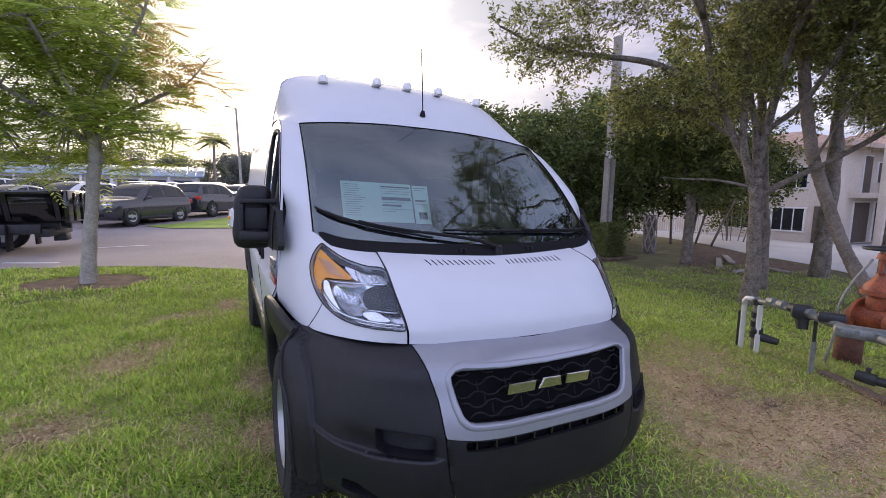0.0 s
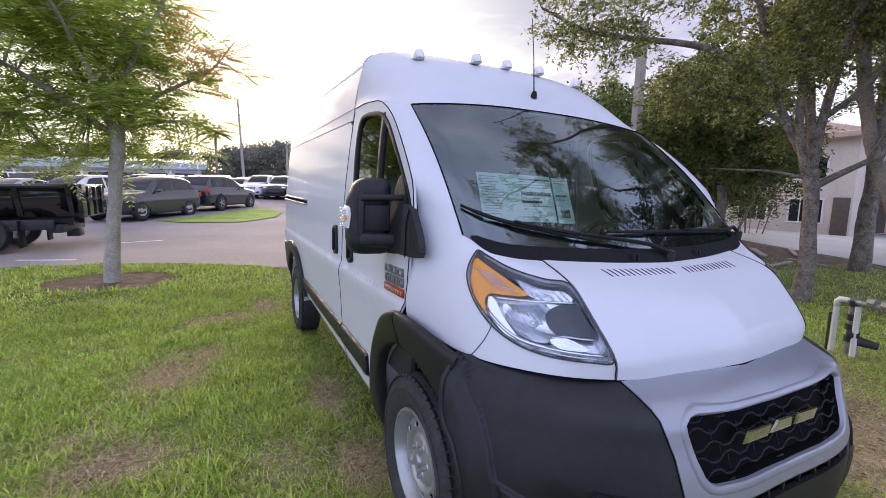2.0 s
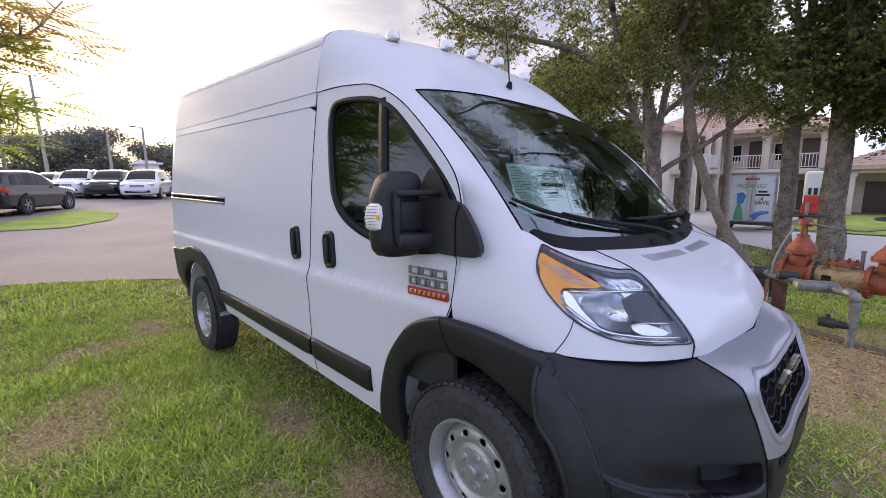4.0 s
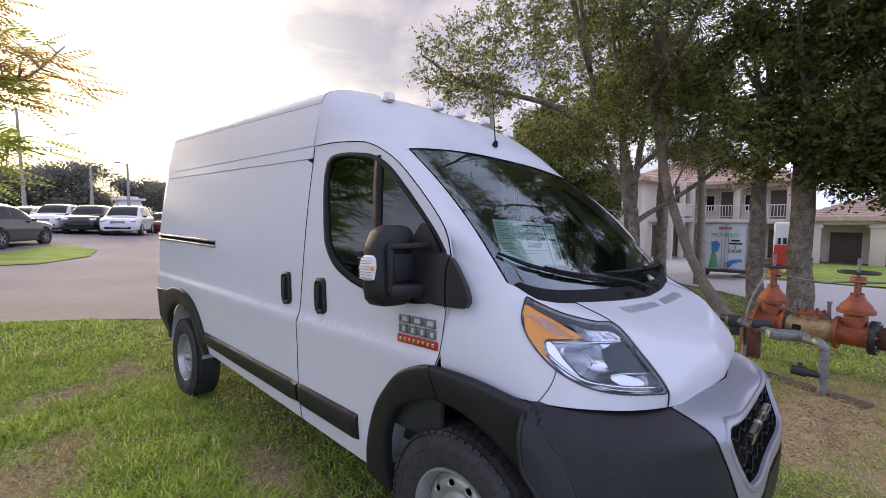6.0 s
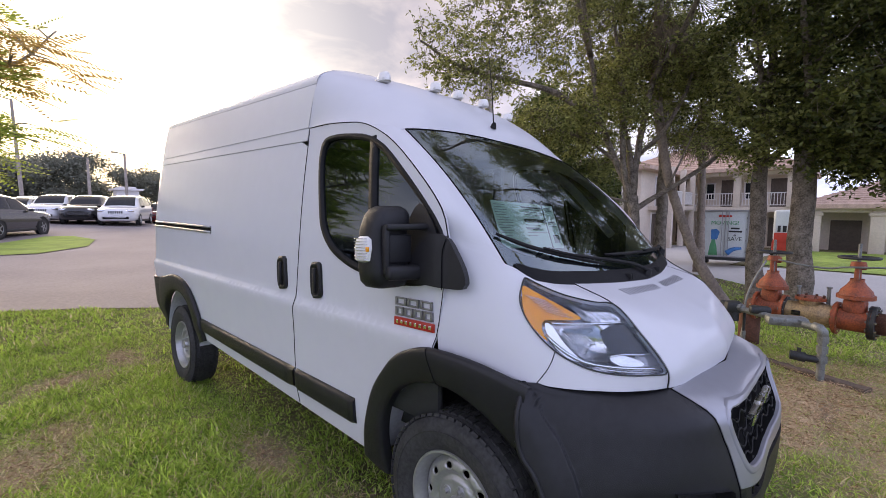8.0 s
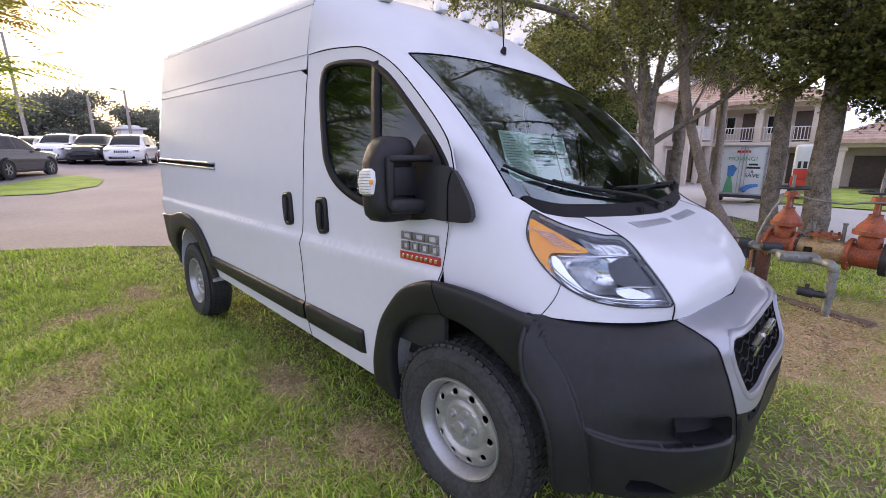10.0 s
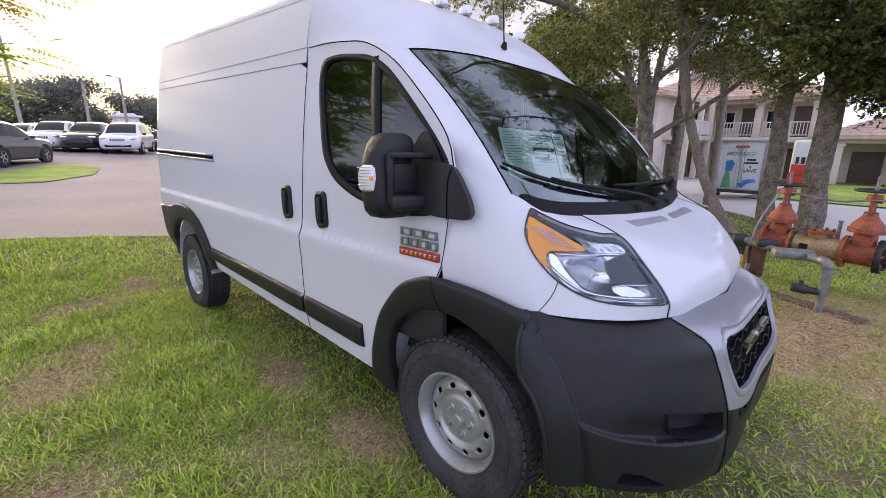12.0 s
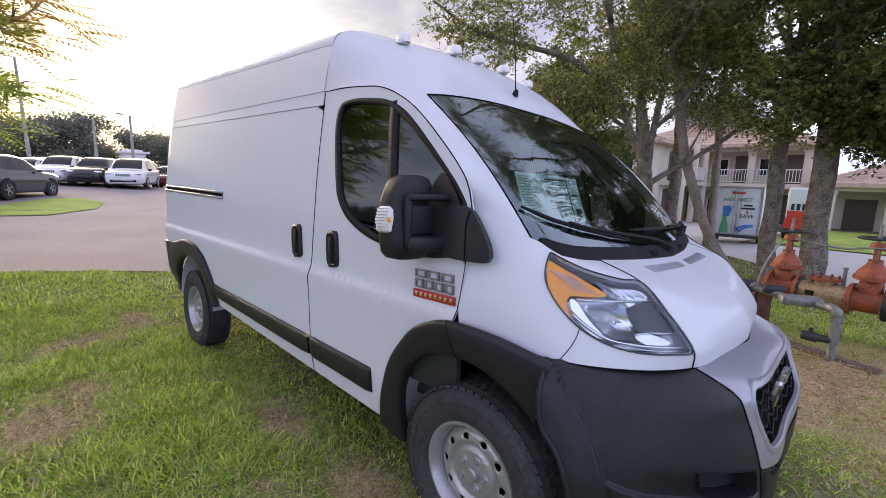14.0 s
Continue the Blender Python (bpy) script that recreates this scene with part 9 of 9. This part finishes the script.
        for s in range(5):
            d = out + rng.normal(size=3) * 0.8
            d[2] = d[2] * 0.4 + 0.05
            d /= np.linalg.norm(d)
            ln = rng.uniform(0.38, 0.66)
            side = np.cross(d, (0, 0, 1.0))
            side /= np.linalg.norm(side) + 1e-9
            for j in range(9):
                f0 = 0.15 + 0.85 * j / 8
                p = e + d * ln * f0 + np.array((0, 0, -0.16 * ln * f0 * f0))
                for sg in (1, -1):
                    w = 0.115 * math.sin(math.pi * (0.2 + 0.72 * f0)) + 0.02
                    tip = side * sg * w + d * w * 0.35 + np.array((0, 0, -0.22 * w))
                    t2 = d * 0.0165
                    (amber if turned else quads).extend([p, p + tip * 0.5 + t2, p + tip, p + tip * 0.5 - t2])
    link_mesh("trunk", vs, fs, PALEBARK, t, "pale grey trunk and branches")
    add_mesh("crown", np.array(quads), 4, LEAF_FEATHER, t, "feathery green leaves")
    add_mesh("sunlit_crown", np.array(amber), 4, LEAF_SUNGLOW, t, "feathery leaves with warm sun glow put into their colour")
    ring = [(x + 0.95 * math.cos(a) * (1 + 0.1 * math.sin(3 * a)), y + 0.75 * math.sin(a)) for a in np.linspace(0, 2 * math.pi, 25)[:-1]]
    sheet_over("mulch_ring", ring, 0.012, MULCH, 0.2, "bare brown mulch ring round the young tree")


feather_tree()
build_palm("palm_tree", "palm standing behind the car lot", (-2.8, 69.0, 0.79), 8.6, (0.1, 0), 0.22, 30, 3.0, 45, LEAF_PALM)
build_palm("palm_tree", "palm standing behind the car lot", (-3.9, 74.0, 0.79), 5.5, (0.3, 0), 0.2, 22, 3.0, 46, LEAF_PALM)


def far_woods():
    rng = np.random.default_rng(5)
    pos = []
    for k in range(60):
        x = -70 + 2.3 * k + rng.normal() * 1.0
        y = 92 + rng.normal() * 4
        h = 4.6 + 2.2 * (0.5 + 0.5 * math.sin(k * 1.7)) + rng.uniform(0, 1.8)
        if 14 > x > -1:
            h += 2.2
        for j in range(16):
            c = np.array((x + rng.normal() * 1.6, y + rng.normal() * 1.5, rng.uniform(0.15, 1.0) * h))
            pos.append(c + np.array((0, 0, 0.8)) + rng.normal(size=(300, 3)) * np.array((0.85, 0.85, 0.6)))
    pos = np.concatenate(pos)
    pos[:, 2] = np.maximum(pos[:, 2], 0.1)
    add_mesh("far_woods", leaf_quads(rng, pos, 0.42, 0.6), 4, LEAF_FAR, None, "belt of green trees behind the lot, haze put into their colour", kind="stuff")


far_woods()


def dealership():
    d = thing("showroom_building", Matrix.Translation((-20, 66, 0)), "long white showroom with pale blue metal roof", "building")
    bm = bmesh.new()
    box(bm, (0, 4, 1.95), (30, 10, 3.9), 0.05)
    part("wall", bm, TRIMWHITE, d, "white wall")
    bm = bmesh.new()
    vs = [(-16, -2.2, 3.9), (16, -2.2, 3.9), (16, 4, 5.3), (-16, 4, 5.3), (16, 10, 3.9), (-16, 10, 3.9)]
    v = [bm.verts.new(p) for p in vs]
    bm.faces.new(v[:4])
    bm.faces.new((v[3], v[2], v[4], v[5]))
    rf = part("roof", bm, BLUE_ROOF, d, "pale blue metal roof")
    md = rf.modifiers.new("thickness", "SOLIDIFY")
    md.thickness = 0.2
    for k in range(33):
        bm = bmesh.new()
        rod(bm, (-16 + k, -2.2, 3.94), (-16 + k, 4, 5.34), 0.05, 0.05, 6)
        part("roof_seam", bm, BLUE_ROOF, rf)
    for k in range(10):
        bm = bmesh.new()
        box(bm, (-13.5 + 3 * k, -1.02, 2.0), (2.2, 0.08, 2.6), 0.02)
        w = part("window", bm, DARKGLASS, d)
        bm = bmesh.new()
        box(bm, (-15 + 3 * k, -1.9, 2.1), (0.25, 0.25, 4.2), 0.02)
        part("post", bm, TRIMWHITE, d)
    h = thing("gate_hut", Matrix.Translation((9.6, 62, 0.78)), "small white hut with a shallow roof behind the lot", "hut")
    bm = bmesh.new()
    box(bm, (0, 1, 1.5), (2.2, 2.2, 3.0), 0.02)
    part("wall", bm, TRIMWHITE, h)
    bm = bmesh.new()
    box(bm, (0, 1, 3.12), (3.0, 2.9, 0.24), 0.05)
    box(bm, (0, 1, 3.36), (1.8, 1.7, 0.24), 0.08)
    part("roof", bm, TRIMWHITE, h, "flat pale roof")


BLUE_ROOF = mat("pale_blue_metal", (0.38, 0.46, 0.54), 0.4, metal=0.3, var=0.06, scale=1)
dealership()

import functools

# ---- grass blades over the lawn near the van ----
def grass_mat():
    m = bpy.data.materials.new("grass_blades")
    m.use_nodes = True
    nt = m.node_tree
    nt.nodes.clear()
    N, L = nt.nodes.new, nt.links.new
    out, mix, p, t = N("ShaderNodeOutputMaterial"), N("ShaderNodeMixShader"), N("ShaderNodeBsdfPrincipled"), N("ShaderNodeBsdfTranslucent")
    g, tc = N("ShaderNodeNewGeometry"), N("ShaderNodeTexCoord")
    green, straw = N("ShaderNodeValToRGB"), N("ShaderNodeValToRGB")
    e = green.color_ramp.elements
    e[0].color, e[1].color = (0.17, 0.30, 0.04, 1), (0.74, 0.94, 0.21, 1)
    e = straw.color_ramp.elements
    e[0].color, e[1].color = (0.40, 0.30, 0.18, 1), (0.96, 0.80, 0.58, 1)
    L(g.outputs["Random Per Island"], green.inputs[0])
    L(g.outputs["Random Per Island"], straw.inputs[0])
    at = N("ShaderNodeAttribute")
    at.attribute_name = "dry"
    cm = N("ShaderNodeMixRGB")
    L(at.outputs["Fac"], cm.inputs[0])
    L(green.outputs[0], cm.inputs[1])
    L(straw.outputs[0], cm.inputs[2])
    L(cm.outputs[0], p.inputs["Base Color"])
    L(cm.outputs[0], t.inputs[0])
    p.inputs["Roughness"].default_value = 0.55
    p.inputs["Specular IOR Level"].default_value = 0.25
    mix.inputs[0].default_value = 0.5
    L(p.outputs[0], mix.inputs[1])
    L(t.outputs[0], mix.inputs[2])
    L(mix.outputs[0], out.inputs[0])
    return m


def grass():
    rng = np.random.default_rng(9)
    # density falls off in rings round the walk's stretch of lawn
    spots = []
    for (x0, x1, y0, y1, dens) in ((-3.8, -0.8, -1.2, 3.4, 10500), (-4.4, -0.8, 3.4, 5.6, 5500), (-0.9, 0.95, -2.2, 5.6, 1700), (0.95, 4.6, -2.4, 1.6, 7000), (0.95, 5.6, 1.6, 5.6, 2200), (-8.0, -4.4, -2.2, 9.0, 1100), (-4.4, -3.8, -1.2, 3.4, 4000), (-4.4, 0.95, -3.2, -1.2, 2600), (-8.0, 5.0, -6.0, -3.0, 900), (0.95, 4.6, -3.6, -2.4, 2000), (5.0, 12.5, -6.5, -3.5, 600), (-8.0, -4.4, -3.0, -2.2, 1000), (-4.4, 1.6, 5.6, 9.0, 1700), (4.6, 7.5, -3.5, 1.6, 1500), (5.6, 7.5, 1.6, 5.6, 1200), (1.6, 9.0, 5.6, 9.5, 700), (7.5, 12.5, -3.5, 5.6, 600)):
        n = int((x1 - x0) * (y1 - y0) * dens)
        q = rng.uniform((x0, y0), (x1, y1), (n, 2)) + rng.normal(0, 0.22, (n, 2))
        spots.append(np.column_stack([q, np.full(n, dens)]))
    s = np.concatenate(spots)
    s = s[(s[:, 0] > -9) & (s[:, 0] < 13.7) & (s[:, 1] > -7.9) & (s[:, 1] < 11)]
    edge = lambda x: np.interp(x, [-12, -5.2, -3.5, -2.3, -1.2, -0.3, 1.0, 3.0, 4.5], [9.5, 8.85, 8.5, 8.15, 7.55, 6.95, 6.65, 7.45, 10.4])
    s = s[s[:, 1] < edge(s[:, 0]) - 0.03 + 0.05 * np.sin(s[:, 0] * 7.0) * np.sin(s[:, 0] * 2.3)]
    s = s[((s[:, 0] + 3.35) / 0.85) ** 2 + ((s[:, 1] - 6.8) / 0.65) ** 2 > 1]
    drive = [(8.6, -3.5), (9.6, -0.9), (12.4, 1.6), (14.9, 4.5), (15.3, 5.8), (15.9, 7.2), (16.6, 8.3), (17.8, 10.0), (18.9, 12.0), (21, 17), (30, 20), (34, 12), (31, 2), (17.0, 2.2), (16.8, -0.8), (16.2, -6), (9, -10)]
    s = s[np.array([not (p[0] > 8.4 and inside(p, drive)) for p in s])]
    # values on a fine lattice, looked up for each blade
    gx, gy = np.arange(-9.1, 13.8, 0.07), np.arange(-8, 11.2, 0.07)
    i, j = ((s[:, 0] + 9.1) / 0.07).astype(int), ((s[:, 1] + 8) / 0.07).astype(int)
    look_up = lambda fn: table(fn)[i, j]
    table = functools.lru_cache(None)(lambda fn: np.array([[fn(x, y) for y in gy] for x in gx]))
    dry, bare, z = look_up(dryness), look_up(lambda x, y: blot(x, y, BARE)), np.array([ground_z(p[0], p[1]) for p in s])
    clump = look_up(lambda x, y: noise.noise((x * 2.2, y * 2.2, 1.0)) + 0.5 * noise.noise((x * 7, y * 7, 4.0)))
    k = rng.random(len(s)) > np.clip(0.22 * dry + 0.80 * bare, 0, 0.95)
    s, dry, clump, z, bare = s[k], dry[k], clump[k], z[k], bare[k]
    n = len(s)
    base = np.column_stack([s[:, 0], s[:, 1], z - 0.004])
    far = np.clip((4000 - s[:, 2]) / 3000, 0, 1)
    lush = np.clip((-0.8 - s[:, 0]) / 0.4, 0, 1)
    ln = rng.uniform(0.022, 0.058, n) * (1 + 0.55 * lush + 0.25 * (s[:, 0] > 0.9)) * np.clip(1 + 0.85 * clump, 0.35, 2.0) * (1 - 0.30 * dry) * (1 + 0.25 * far)
    a = rng.uniform(0, 2 * math.pi, n)
    tilt = np.clip(rng.normal(0.78, 0.36, n) + 0.35 * dry, 0.05, 1.45)
    flat = np.column_stack([np.cos(a), np.sin(a), np.zeros(n)])
    up = np.array((0.0, 0.0, 1.0))
    at = lambda t: flat * np.sin(t)[:, None] + up * np.cos(t)[:, None]
    b = a + math.pi / 2 + rng.normal(0, 0.4, n)
    w = np.column_stack([np.cos(b), np.sin(b), np.zeros(n)]) * (rng.uniform(0.0013, 0.0027, n) * (1 + 0.25 * lush) * (1 - 0.25 * dry) * (1 + 1.5 * far))[:, None]
    p1 = base + at(tilt) * (ln * 0.45)[:, None]
    p2 = p1 + at(np.minimum(tilt + 0.28, 1.7)) * (ln * 0.33)[:, None]
    p3 = p2 + at(np.minimum(tilt + 0.60, 2.2)) * (ln * 0.28)[:, None]
    for q in (p1, p2, p3):
        q[:, 2] = np.maximum(q[:, 2], z + 0.004)
    q = np.stack([base - w * 0.8, base + w * 0.8, p1 + w, p2 + w * 0.75, p3, p2 - w * 0.75, p1 - w], axis=1).reshape(-1, 3)
    ob = add_mesh("grass", q, 7, grass_mat(), None, "short green lawn grass with dry straw patches", kind="stuff")
    val = (rng.random(n) < 0.11 + dry * 0.80).astype(np.float32) * rng.uniform(0.6, 1, n).astype(np.float32)
    ob.data.attributes.new("dry", "FLOAT", "POINT").data.foreach_set("value", np.repeat(val, 7).astype(np.float32))
    tagged(ob, category="grass")
    # dead stalks that lie about in the dry places
    q = rng.uniform((-3.6, -2.2), (4.8, 5.2), (420000, 2))
    q = q[~((np.abs(q[:, 0]) < 0.85) & (q[:, 1] > -0.6))]
    i, j = ((q[:, 0] + 9.1) / 0.07).astype(int), ((q[:, 1] + 8) / 0.07).astype(int)
    d = look_up(dryness)
    keep = rng.random(len(q)) < np.clip(d - 0.25, 0, 1) * 0.7
    q = q[keep]
    n = len(q)
    zz = np.array([ground_z(p[0], p[1]) for p in q])
    c = np.column_stack([q, zz + rng.uniform(0.004, 0.030, n)])
    a = rng.uniform(0, 2 * math.pi, n)
    e = np.column_stack([np.cos(a), np.sin(a), rng.normal(0, 0.30, n)]) * rng.uniform(0.008, 0.030, n)[:, None]
    w = np.column_stack([-np.sin(a), np.cos(a), rng.normal(0, 0.3, n)]) * rng.uniform(0.0007, 0.0016, n)[:, None]
    bend = np.column_stack([np.zeros((n, 2)), rng.uniform(0.0, 0.012, n)])
    lie = np.stack([c - e - w, c + bend - w, c + e - w * 0.4, c + e + w * 0.4, c + bend + w, c - e + w], axis=1)
    lie[:, :, 2] = np.maximum(lie[:, :, 2], (zz + 0.003)[:, None])
    tagged(add_mesh("dead_grass", lie.reshape(-1, 3), 6, leaf_mat("dead_stalks", (0.38, 0.25, 0.15), (0.95, 0.74, 0.52), 0.3), None, "pale dry stalks lying in the lawn", kind="stuff"), category="dry grass")


grass()
